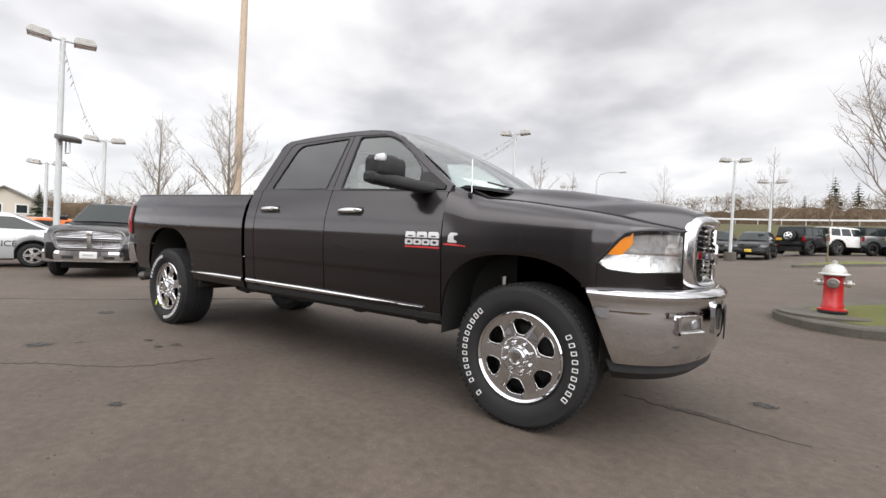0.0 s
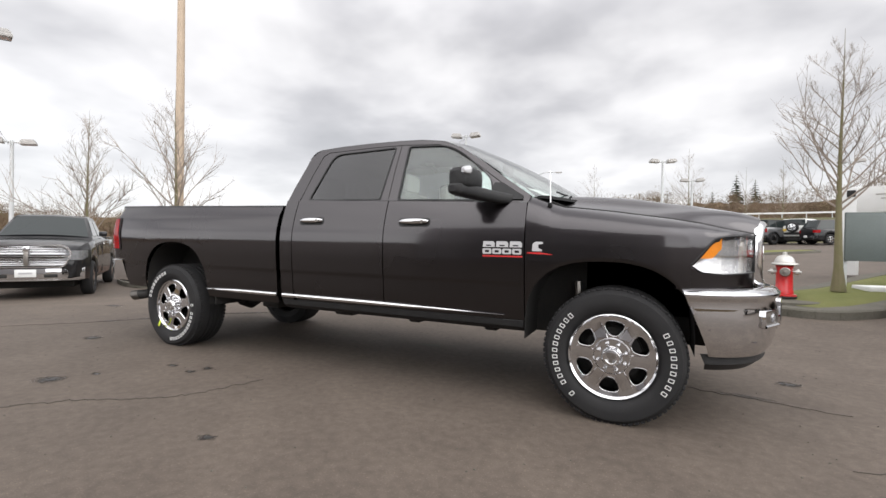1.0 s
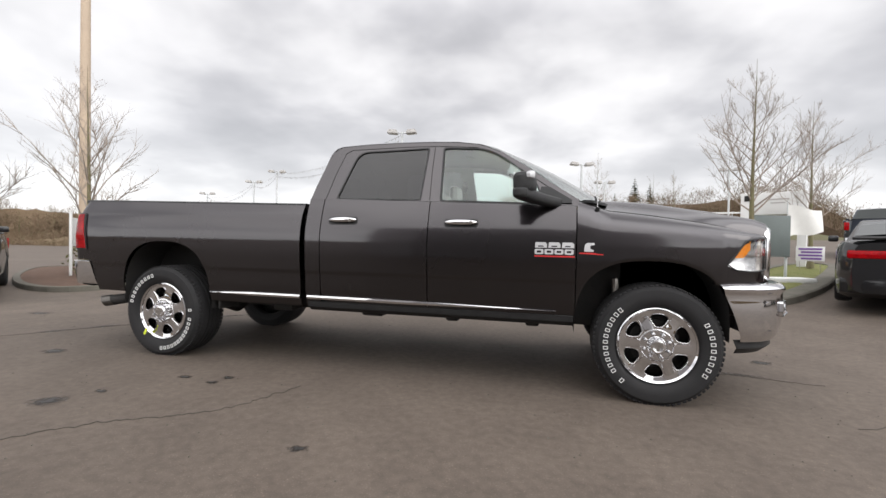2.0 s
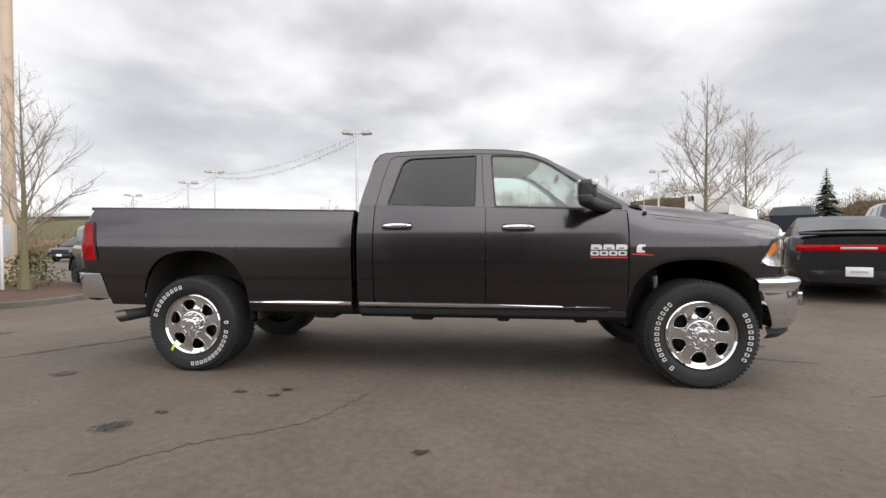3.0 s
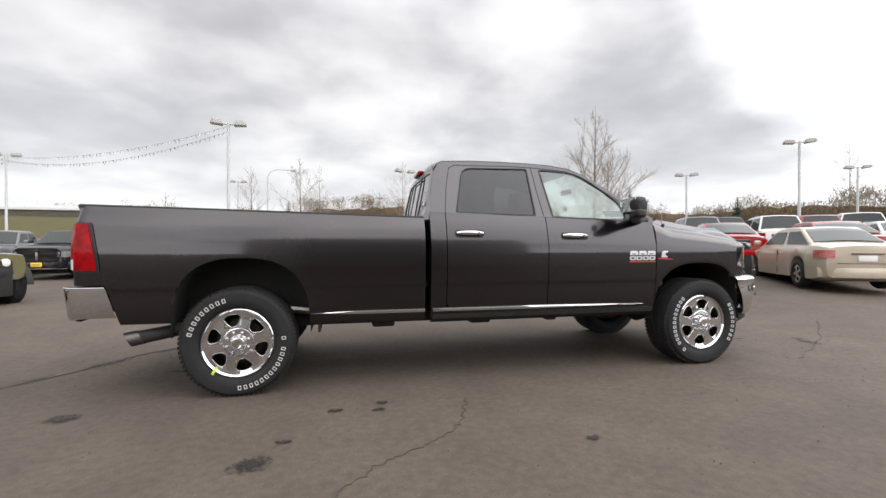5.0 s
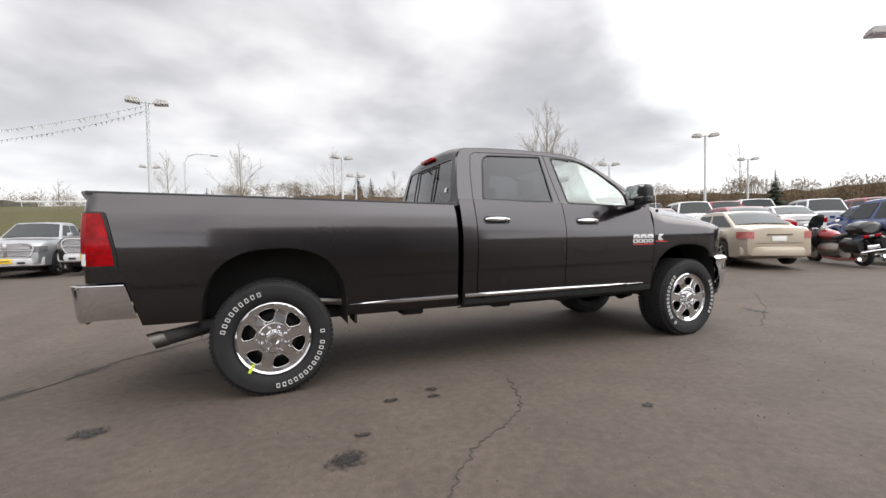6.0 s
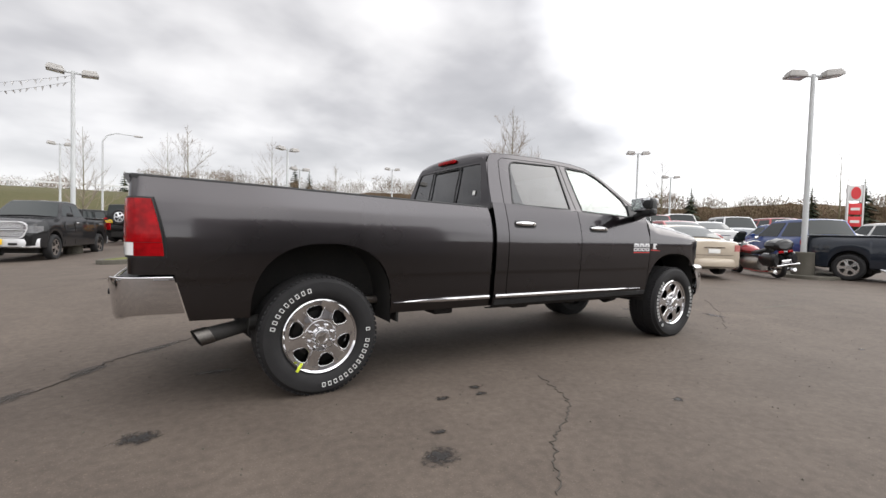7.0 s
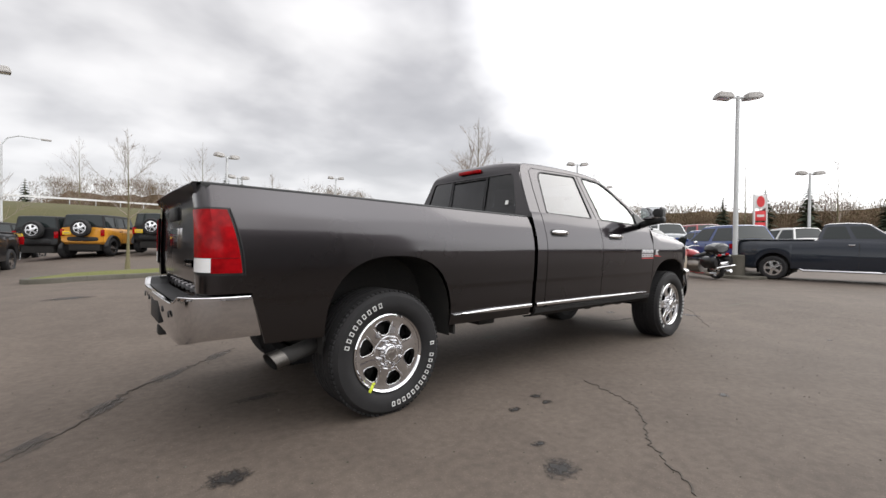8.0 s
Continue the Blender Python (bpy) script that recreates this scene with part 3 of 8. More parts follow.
def build_truck():
    truck = thing("pickup_truck", "dark grey crew-cab pickup truck with chrome trim, parked on the asphalt", "pickup truck")
    P = lambda name, bm, mat, label="", parent=None, smooth=True: part(name, bm, mat, parent or truck, label, smooth)

    for sgn, side in ((-1, 0), (1, 1)):
        # cargo bed side: along the body, then round the corner to the tail
        bm = bmesh.new()
        low = lambda x: 0.885 if x < -3.050 else max(0.588, 0.875 - 3.6 * (x + 3.050)) if x < -2.95 else arch(x, 0.588 if x < -2.4 else 0.548)
        rows = side_rows(sgn, -3.235, -0.668, low, bed_top, (-3.051, -3.049, -3.02, -2.99, -2.9702, -3.2), 40)
        corner = []
        for x, dy in ((-3.292, 0.20), (-3.296, 0.13), (-3.290, 0.075), (-3.272, 0.03), (-3.255, 0.010)):
            corner.append([(x, sgn * (half_width(-3.235, z) - dy), z) for z in [0.885] * 15 + list(np.linspace(0.885, bed_top(x), 26))[1:]])
        bed = P("bed_side", shell(bm, corner + rows, (0, -sgn * 0.012, 0)), GRANITE, "dark grey metallic cargo bed side")
        cap = bmesh.new()
        rail = []
        for x in np.linspace(-3.28, -0.67, 14):
            y = half_width(x, bed_top(x)) + 0.002
            z = bed_top(x)
            rail.append([(x, sgn * (y - d), z + h) for d, h in ((-0.001, -0.012), (0.002, 0.006), (0.012, 0.014), (0.075, 0.014), (0.088, 0.004), (0.088, -0.03))])
        P("rail_cap", shell(cap, rail, (0, 0, -0.003)), PLASTIC, "black plastic bed rail cap", bed)
        inner = bmesh.new()
        hump = [(ARCHES[0][0] + 0.56 * math.cos(a), 0.62 + 0.52 * math.sin(a)) for a in np.linspace(math.pi * 0.86, math.pi * 0.14, 13)]
        plate(inner, [[(-3.24, 0.86)] + hump + [(-0.70, 0.86), (-0.70, 1.41), (-3.24, 1.41)]], lambda u, v: Vector((u, sgn * 0.795, v)), (0, sgn * 0.02, 0))
        P("bed_inner_wall", inner, GRANITE)
        # lower chrome strips
        for x0, x1, z0, z1, tip0, tip1 in ((-1.60, -0.672, 0.632, 0.632, 0.002, 0.018), (-0.602, 1.46, 0.632, 0.628, 0.018, 0.002)):
            st = bmesh.new()
            rows = []
            for t in np.linspace(0, 1, 24):
                x = x0 + (x1 - x0) * t
                hh = min(1.0, t / 0.45) if tip0 < tip1 else min(1.0, (1 - t) / 0.55)
                hh = 0.002 + 0.015 * hh
                zc = z0 + (z1 - z0) * t
                rows.append([(x, sgn * (half_width(x, zc + d) + o), zc + d) for d, o in ((-hh, 0.001), (-hh * 0.9, 0.017), (-hh * 0.5, 0.0195), (hh * 0.1, 0.0188), (hh * 0.80, 0.0140), (hh, 0.001))])
            P("side_moulding", shell(st, rows, (0, -sgn * 0.004, 0)), CHROME, "slim chrome side moulding")
        # cab corner and doors
        bm = bmesh.new()
        shell(bm, side_rows(sgn, -0.618, -0.482, lambda x: 0.56, belt, (), 40), (0, -sgn * 0.04, 0))
        P("cab_corner", bm, GRANITE)
        for nm, x0, x1, hx0, hx1, win, glass in (("rear_door", -0.474, 0.464, -0.395, -0.150, REAR_WINDOW, TINT), ("front_door", 0.472, 1.592, 0.610, 0.862, FRONT_WINDOW, GLASS)):
            bm = bmesh.new()
            lowd = (lambda x: 0.595 + 0.10 * max(0, (-0.40 - x) / 0.08) ** 2) if nm == "rear_door" else (lambda x: 0.595)
            shell(bm, side_rows(sgn, x0, x1, lowd, lambda x: belt(x) - 0.001, (x0 + 0.02, x0 + 0.05, x1 - 0.01), 40), (0, -sgn * 0.05, 0))
            door = P(nm, bm, GRANITE, "dark grey metallic door")
            hb = bmesh.new()
            hz = 1.288 if nm == "rear_door" else 1.272
            rows = []
            for t in np.linspace(0, 1, 13):
                x = hx0 + (hx1 - hx0) * t
                e = max(0.45, math.sin(math.pi * min(max(t, 0.0), 1.0)) ** 0.22)
                out = half_width(x, hz) + 0.005 + 0.036 * e
                rows.append([(x, sgn * (out - 0.030 * (1 - math.cos(a)) / 2 - 0.004), hz + 0.004 + 0.021 * e * math.sin(a)) for a in np.linspace(0, 2 * math.pi, 13)[:-1]])
            vs = grid(hb, rows, close_v=True)
            hb.faces.new(vs[0])
            hb.faces.new(vs[-1])
            P("door_handle", hb, CHROME, "chrome door handle", door)
            kb = bmesh.new()
            lathe(kb, [(0.0, -0.004), (0.012, -0.003), (0.015, 0.004)], steps=14)
            o = P("key_lock", kb, STEEL, "", door)
            o.matrix_basis = pose(hx1 - 0.045, sgn * (half_width(hx1, hz) + 0.040), hz, 0, 0, 0 if sgn < 0 else 180)
            # flat black plate stands in for the shaded recess behind the handle
            rc = bmesh.new()
            plate(rc, [rounded([(hx0 - 0.010, hz - 0.035), (hx1 + 0.008, hz - 0.035), (hx1 + 0.008, hz + 0.031), (hx0 - 0.010, hz + 0.031)], 0.030)], lambda u, v: Vector((u, sgn * (half_width(u, v) + 0.002), v)), (0, -sgn * 0.01, 0))
            P("handle_cup", rc, PLASTIC, "", door)
            g = bmesh.new()
            plate(g, [dense(win, 0.12)], lambda u, v: Vector((u, sgn * (cabin_y(v) - 0.006), v)), (0, -sgn * 0.004, 0))
            pane = P("window_glass", g, glass, "tinted rear glass" if glass is TINT else "clear front glass", door)
            pane.visible_shadow = False
            seal = bmesh.new()
            c = Vector((sum(p[0] for p in win) / len(win), sum(p[1] for p in win) / len(win)))
            outer = [((u - c.x) * 1.035 + c.x, (v - c.y) * 1.045 + c.y) for u, v in win]
            plate(seal, [outer, win], lambda u, v: Vector((u, sgn * (cabin_y(v) + 0.004), v)), (0, -sgn * 0.014, 0))
            P("window_seal", seal, PLASTIC, "black rubber window seal", door)
        # cab side with its pillars, open at the two windows
        bm = bmesh.new()
        plate(bm, [dense(CAB_SIDE, 0.15), REAR_WINDOW, FRONT_WINDOW], lambda u, v: Vector((u, sgn * (cabin_y(v) if v > 1.452 else half_width(u, v) - 0.002), v)), (0, -sgn * 0.035, 0))
        P("cab_side_frame", bm, GRANITE, "dark grey cab side with slim pillars")
        for pts in ([(-0.478, 1.462), (-0.440, 1.72), (-0.395, 1.905), (-0.34, 1.935), (0.2, 1.946), (0.455, 1.942)], [(0.458, 1.455), (0.440, 1.70), (0.432, 1.94)], [(0.46, 1.942), (0.80, 1.918), (0.96, 1.848), (1.18, 1.706), (1.50, 1.475)]):
            sm = bmesh.new()
            tube(sm, [(u, sgn * (cabin_y(v) + 0.0005), v) for u, v in pts], 0.0032, 6)
            P("door_seam", sm, UNDER)
        # front fender: from the wheel arch up and over to the bonnet seam
        bm = bmesh.new()
        rows = []
        for x in columns(1.600, 2.958, (2.53, 2.572, 2.576, 2.59, 2.61, 2.64, 2.66, 2.68, 2.70, 2.72), 0.08):
            b = max(arch(x, 0.60), 0.60) if x < 2.575 else interp(x, LAMP_TOP)
            zs, ys = interp(x, HOOD_SEAM), interp(x, HOOD_EDGE)
            zc = min(1.17, zs - 0.03)
            zc = max(zc, b + 0.01)
            row = [(x, sgn * half_width(x, z), z) for z in np.linspace(b, zc, 24)]
            w = half_width(x, zc)
            for a in np.linspace(0, math.pi / 2, 9)[1:]:
                row.append((x, sgn * (ys + (w - ys) * math.cos(a) ** 0.85), zc + (zs - zc) * math.sin(a) ** 0.92))
            rows.append(row)
        P("front_fender", shell(bm, rows, (0, -sgn * 0.004, -0.02)), GRANITE, "dark grey front fender")
        bm = bmesh.new()
        rows = [[(x, sgn * (half_width(x, z) - 0.006), z) for z in np.linspace(0.865, interp(x, LAMP_LOW) - 0.004, 5)] for x in (2.50, 2.556, 2.60, 2.66, 2.72, 2.78, 2.83, 2.88, 2.92, 2.95)]
        P("valance", shell(bm, rows, (-0.01, -sgn * 0.02, 0)), GRANITE)
        # headlamp: reflector, projector bowl, amber marker and clear lens
        xs_l = [2.576, 2.585, 2.60, 2.63, 2.66, 2.70, 2.74, 2.78, 2.82, 2.86, 2.90, 2.925, 2.942]
        lens = bmesh.new()
        rows = [[(x, sgn * half_width(x, 1.05), z) for z in np.linspace(interp(x, LAMP_LOW), interp(x, LAMP_TOP), 7)] for x in xs_l]
        lamp = P("headlamp", shell(lens, rows, (-0.003, -sgn * 0.003, 0)), LAMPGLASS, "clear headlamp with chrome reflector and amber marker")
        lamp.visible_shadow = False
        ref = bmesh.new()
        grid(ref, [[(x - 0.010 - (0.012 + 0.005 * math.sin(x * 47)) * math.sin(math.pi * j / 6), sgn * (half_width(x, 1.05) - 0.010 - (0.012 + 0.007 * math.sin(x * 41)) * math.sin(math.pi * j / 6)), z) for j, z in enumerate(np.linspace(interp(x, LAMP_LOW), interp(x, LAMP_TOP), 7))] for x in xs_l])
        P("reflector", ref, REFLECTOR, "", lamp)
        am = bmesh.new()
        grid(am, [[(x - 0.003, sgn * (half_width(x, 1.05) - 0.005), z) for z in np.linspace(1.048 + 1.3 * max(0.0, x - 2.690), interp(x, LAMP_TOP) - 0.006, 3)] for x in (2.610, 2.625, 2.645, 2.665, 2.685, 2.705, 2.722, 2.736)])
        P("marker_lens", am, AMBER, "amber marker lens", lamp)
        b2 = bmesh.new()
        edge = [(x, interp(x, LAMP_LOW)) for x in xs_l] + [(x, interp(x, LAMP_TOP)) for x in xs_l[::-1]]
        tube(b2, [(x, sgn * (half_width(x, 1.05) + 0.001), z) for x, z in edge + edge[:1]], 0.0045, 6)
        P("lamp_seal", b2, PLASTIC, "", lamp)
        b2 = bmesh.new()
        grid(b2, [[(x - 0.010, sgn * (half_width(x, 1.05) - 0.010), 1.062 + dz) for dz in (-0.006, 0.004)] for x in xs_l[4:]])
        P("lamp_divider", b2, STEEL, "", lamp)
        bowl = bmesh.new()
        lathe(bowl, [(0.075, 0.0), (0.068, -0.02), (0.05, -0.045), (0.02, -0.06), (0.0, -0.062)], axis="X", steps=24)
        o = P("lamp_bowl", bowl, REFLECTOR, "", lamp)
        o.matrix_basis = pose(2.73, sgn * 0.700, 1.115, 0, 0, sgn * -28 if sgn > 0 else 28 * -1 * sgn * -1)
        # tail lamp round the rear corner
        plan = [(-3.092, 0.004), (-3.107, 0.008), (-3.185, 0.008), (-3.235, 0.006), (-3.256, -0.004), (-3.274, -0.022), (-3.288, -0.05), (-3.300, -0.085), (-3.306, -0.125)]
        def tail_rows(i0, i1, za, zb, out=0.0):
            rows = []
            for k in range(i0, i1 + 1):
                x, d = plan[k]
                rows.append([(x - (0.065, 0.065, 0.045, 0.018, 0, 0, 0, 0, 0)[k] * max(0.0, (z - 1.0) / 0.33) ** 1.5 - (out if k > 4 else 0), sgn * (half_width(max(x, -3.235), z) + d + (out if k < 7 else 0)), z) for z in np.linspace(za, zb, 7)])
            return rows
        tl = bmesh.new()
        lamp = P("tail_lamp", shell(tl, tail_rows(0, 8, 0.985, 1.350), (0.004, -sgn * 0.012, 0)), PLASTIC, "large red tail lamp with a white reversing lens")
        b2 = bmesh.new()
        tube(b2, [Vector(p) + Vector((0.004, sgn * 0.004, 0)) for p in tail_rows(0, 0, 0.985, 1.350)[0]], 0.0035, 6)
        P("lamp_trim", b2, PLASTIC, "", lamp)
        for nm, i0, i1, za, zb, mat in (("red_lens", 1, 8, 1.080, 1.339, REDLENS), ("lower_red_lens", 1, 4, 0.998, 1.077, REDLENS), ("reversing_lens", 4, 8, 1.002, 1.077, WHITELENS)):
            b2 = bmesh.new()
            P(nm, shell(b2, tail_rows(i0, i1, za, zb, 0.006), (0.003, -sgn * 0.006, 0)), mat, "", lamp)
        # mirror on its arm
        def loft(stations, n=20):
            """Rounded sections (x, y, z, half length, half height) joined into one closed body."""
            bm, rows = bmesh.new(), []
            for x, y, z, a, b in stations:
                row = []
                for k in range(n):
                    t = 2 * math.pi * k / n
                    c, d = math.cos(t), math.sin(t)
                    row.append((x + a * math.copysign(abs(c) ** 0.55, c), sgn * y, z + b * math.copysign(abs(d) ** 0.55, d)))
                rows.append(row)
            vs = grid(bm, rows, close_v=True)
            bm.faces.new(vs[0])
            bm.faces.new(vs[-1])
            return bm
        mir = P("door_mirror", loft([(1.245, 0.995, 1.545, 0.030, 0.035), (1.245, 1.005, 1.545, 0.055, 0.060), (1.243, 1.03, 1.545, 0.066, 0.072), (1.238, 1.12, 1.548, 0.072, 0.076), (1.228, 1.20, 1.548, 0.070, 0.074), (1.218, 1.245, 1.546, 0.060, 0.064), (1.210, 1.262, 1.544, 0.036, 0.042)]), PLASTIC, "large black towing mirror on an arm")
        P("mirror_base", loft([(1.475, 0.845, 1.425, 0.050, 0.030), (1.455, 0.875, 1.427, 0.055, 0.036), (1.40, 0.94, 1.435, 0.055, 0.038), (1.31, 1.03, 1.450, 0.060, 0.040), (1.25, 1.12, 1.462, 0.062, 0.042), (1.222, 1.20, 1.468, 0.060, 0.042), (1.208, 1.26, 1.470, 0.050, 0.036), (1.203, 1.275, 1.470, 0.030, 0.020)]), PLASTIC, "", mir)
        P("mirror_cap", loft([(1.285, 1.205, 1.592, 0.018, 0.018), (1.280, 1.225, 1.592, 0.026, 0.028), (1.268, 1.248, 1.588, 0.022, 0.024), (1.262, 1.262, 1.584, 0.012, 0.012)]), LAMPCAP, "small silver cap piece", mir)
        b2 = bmesh.new()
        box(b2, (1.166, sgn * 1.125, 1.548), (0.006, 0.215, 0.125), 0.002)
        P("mirror_glass", b2, MIRROR, "silvered mirror glass", mir)
        b2 = bmesh.new()
        plate(b2, [[(1.30, 1.432), (1.335, 1.56), (1.40, 1.555), (1.56, 1.452), (1.56, 1.425)]], lambda u, v: Vector((u, sgn * (cabin_y(v) + 0.010), v)), (0, -sgn * 0.012, 0))
        P("mirror_sail", b2, PLASTIC, "", mir)
        # badge bars on the door and fender
        on = lambda u, v: Vector((u, sgn * (half_width(u, v) + 0.006), v))
        def badge(outline, holes, mat, label):
            b2 = bmesh.new()
            plate(b2, [outline] + holes, on, (0, -sgn * 0.009, 0))
            P("badge_bar", b2, mat, label, smooth=False)
        for q in range(3):
            a, w = 1.302 + 0.096 * q, 0.086
            badge([(a, 1.093), (a + w, 1.093), (a + w, 1.120), (a + w - 0.012, 1.133), (a + 0.004, 1.133)], [[(a + 0.022, 1.100), (a + w - 0.022, 1.100), (a + w - 0.026, 1.109), (a + 0.022, 1.109)]], BADGE, "chrome badge block")
        for q in range(4):
            a, w = 1.300 + 0.071 * q, 0.064
            badge(rounded([(a, 1.045), (a + w, 1.045), (a + w, 1.083), (a, 1.083)], 0.010, 2), [rounded([(a + 0.016, 1.056), (a + w - 0.016, 1.056), (a + w - 0.016, 1.072), (a + 0.016, 1.072)], 0.004, 2)], BADGE, "chrome badge block")
        badge([(1.300, 1.026), (1.584, 1.026), (1.584, 1.036), (1.300, 1.036)], [], REDTRIM, "red badge underline")
        badge(rounded([(1.648, 1.070), (1.715, 1.070), (1.715, 1.082), (1.690, 1.090), (1.690, 1.115), (1.720, 1.118), (1.720, 1.132), (1.670, 1.134), (1.652, 1.118)], 0.006, 2), [], BADGE, "chrome badge block")
        badge([(1.612, 1.054), (1.78, 1.048), (1.78, 1.052), (1.70, 1.063), (1.62, 1.063)], [], REDTRIM, "red badge underline")
        # wheel well lining
        for cx, a, z0, b in ARCHES:
            lw = bmesh.new()
            rows = []
            for k in range(17):
                an = math.pi * k / 16
                c, s = math.cos(an), math.sin(an)
                px, pz = cx + (a + 0.006) * math.copysign(abs(c) ** 0.8, c), z0 + (b + 0.006) * s ** 0.8
                rows.append([(px, sgn * y, pz) for y in (0.915, 0.75, 0.55)])
            rows = [[(x, y, 0.47) for x, y, z in rows[0]]] + rows + [[(x, y, 0.47) for x, y, z in rows[-1]]]
            vs = grid(lw, rows)
            lw.faces.new([r[-1] for r in vs])
            P("wheel_well", lw, UNDER, "black wheel well lining")
        fl = bmesh.new()
        box(fl, (-1.54, sgn * 0.78, 0.54), (0.02, 0.24, 0.14), 0.004)
        P("mud_flap", fl, UNDER)
        # rocker panel under the doors
        rk = bmesh.new()
        shell(rk, [[(x, sgn * y, z) for y, z in ((0.935, 0.592), (0.925, 0.55), (0.88, 0.515), (0.80, 0.50))] for x in np.linspace(-0.60, 1.585, 5)], (0, -sgn * 0.02, 0.01))
        P("rocker_panel", rk, PLASTIC, "black rocker panel")

    # wheels
    near = wheel("wheel", -1)
    near.parent = truck
    near.matrix_basis = pose(AXLES[0], -0.930, 0.42, 0, -133, 0)
    for x, y, rz, spin in ((AXLES[1], -0.930, 0, 4), (AXLES[0], 0.930, 180, 40), (AXLES[1], 0.930, 180, 75)):
        copy_thing(near, pose(x, y, 0.42, 0, 0, rz) @ pose(0, 0, 0, 0, spin, 0)).parent = truck

    # tailgate with its lip, handle and badge bars
    tg = bmesh.new()
    prof = [(0.905, -3.262), (0.93, -3.285), (1.05, -3.292), (1.20, -3.288), (1.36, -3.290), (1.42, -3.298), (1.462, -3.325), (1.485, -3.335), (1.496, -3.325), (1.498, -3.24)]
    shell(tg, [[(x + 0.012 * (y / 0.72) ** 2, y, z) for z, x in prof] for y in np.linspace(-0.742, 0.742, 13)], (0.028, 0, -0.004))
    gate = P("tailgate", tg, GRANITE, "dark grey tailgate with a raised lip")
    b2 = bmesh.new()
    box(b2, (-3.296, 0.0, 1.345), (0.03, 0.26, 0.09), 0.012)
    P("tailgate_handle", b2, PLASTIC, "", gate)
    b2 = bmesh.new()
    bars(b2, -0.17, 0.17, 1.12, 1.25, 3, lambda u, v: Vector((-3.300, u, v)), (0.01, 0, 0), 0.2)
    P("tailgate_badge", b2, CHROME, "chrome badge bars", gate, smooth=False)
    b2 = bmesh.new()
    bars(b2, -0.66, -0.42, 1.02, 1.06, 5, lambda u, v: Vector((-3.300, u, v)), (0.01, 0, 0), 0.2)
    P("tailgate_badge", b2, CHROME, "chrome badge bars", gate, smooth=False)
    # bed floor, front wall
    b2 = bmesh.new()
    for xa, xb, n0, n1 in ((-3.24, -2.70, 0, 10), (-2.70, -1.53, 2, 8), (-1.53, -0.70, 0, 10)):
        prof = []
        for k in range(n0, n1):
            y = -0.80 + 0.16 * k + (0.06 if n0 else 0.0)
            prof += [(y, 0.866), (y + 0.07, 0.866), (y + 0.08, 0.880), (y + 0.15, 0.880)]
        shell(b2, [[(x, y, z) for y, z in prof] for x in (xa, xb)], (0, 0, -0.03))
    P("bed_floor", b2, GRANITE, "ribbed metal bed floor")
    b2 = bmesh.new()
    box(b2, (-0.69, 0, 1.13), (0.035, 1.74, 0.60), 0.006)
    P("bed_front_wall", b2, GRANITE)
    # roof
    b2 = bmesh.new()
    rows = []
    for x, z, c in ((-0.545, 1.887, 0.02), (-0.525, 1.927, 0.028), (-0.5, 1.954, 0.034), (-0.45, 1.973, 0.04), (-0.2, 1.988, 0.042), (0.1, 1.992, 0.042), (0.4, 1.988, 0.042), (0.62, 1.978, 0.04), (0.8, 1.952, 0.036), (0.9, 1.92, 0.034)):
        yy = cabin_y(z) + 0.003
        rows.append([(x + (0.09 * (1 - (t) ** 2) if x > 0.75 else 0.02 * (1 - t * t) * (-1 if x < -0.4 else 0)), yy * t, z + c * (1 - abs(t) ** 3.2)) for t in np.linspace(-1, 1, 21)])
    shell(b2, rows, (0, 0, -0.02))
    roof = P("roof", b2, GRANITE, "dark grey roof")
    b2 = bmesh.new()
    box(b2, (-0.566, 0, 1.938), (0.05, 0.32, 0.038), 0.01)
    P("high_brake_lamp", b2, REDLENS, "red high brake lamp", roof)
    # back of the cab: frame, glass, slider
    def back_at(u, v):
        return Vector((-0.628 + 0.26 * max(v - 1.44, 0) ** 1.25 * 0.9 - 0.02 * (1 - (u / 0.75) ** 2), u, v))
    out = [(-0.86, 0.62), (-0.86, 1.44), (-0.675, 1.87), (-0.60, 1.925), (0.60, 1.925), (0.675, 1.87), (0.86, 1.44), (0.86, 0.62)]
    hole = rounded([(-0.715, 1.47), (-0.610, 1.865), (0.610, 1.865), (0.715, 1.47)], 0.05)
    b2 = bmesh.new()
    plate(b2, [dense(out, 0.12), dense(hole, 0.12)], back_at, (0.03, 0, 0))
    rear = P("cab_back", b2, GRANITE)
    b2 = bmesh.new()
    plate(b2, [dense(hole, 0.12)], lambda u, v: back_at(u, v) + Vector((0.010, 0, 0)), (0.004, 0, 0))
    o = P("rear_glass", b2, TINT, "tinted sliding rear window", rear)
    o.visible_shadow = False
    for y in (-0.27, 0.27):
        b2 = bmesh.new()
        tube(b2, [back_at(y, v) + Vector((-0.002, 0, 0)) for v in (1.47, 1.60, 1.73, 1.865)], 0.008, 6)
        P("slider_frame", b2, PLASTIC, "", rear)
    b2 = bmesh.new()
    tube(b2, [back_at(y, 1.845) + Vector((-0.003, 0, 0)) for y in np.linspace(-0.27, 0.27, 7)], 0.006, 6)
    P("slider_frame", b2, PLASTIC, "", rear)
    b2 = bmesh.new()
    plate(b2, [[(-0.60, 1.56), (-0.565, 1.56), (-0.565, 1.60), (-0.60, 1.60)]], lambda u, v: back_at(u, v) + Vector((-0.001, 0, 0)), (0.004, 0, 0))
    P("window_label", b2, PAPER, "small white window label", rear)
    # windscreen
    b2 = bmesh.new()
    rows = []
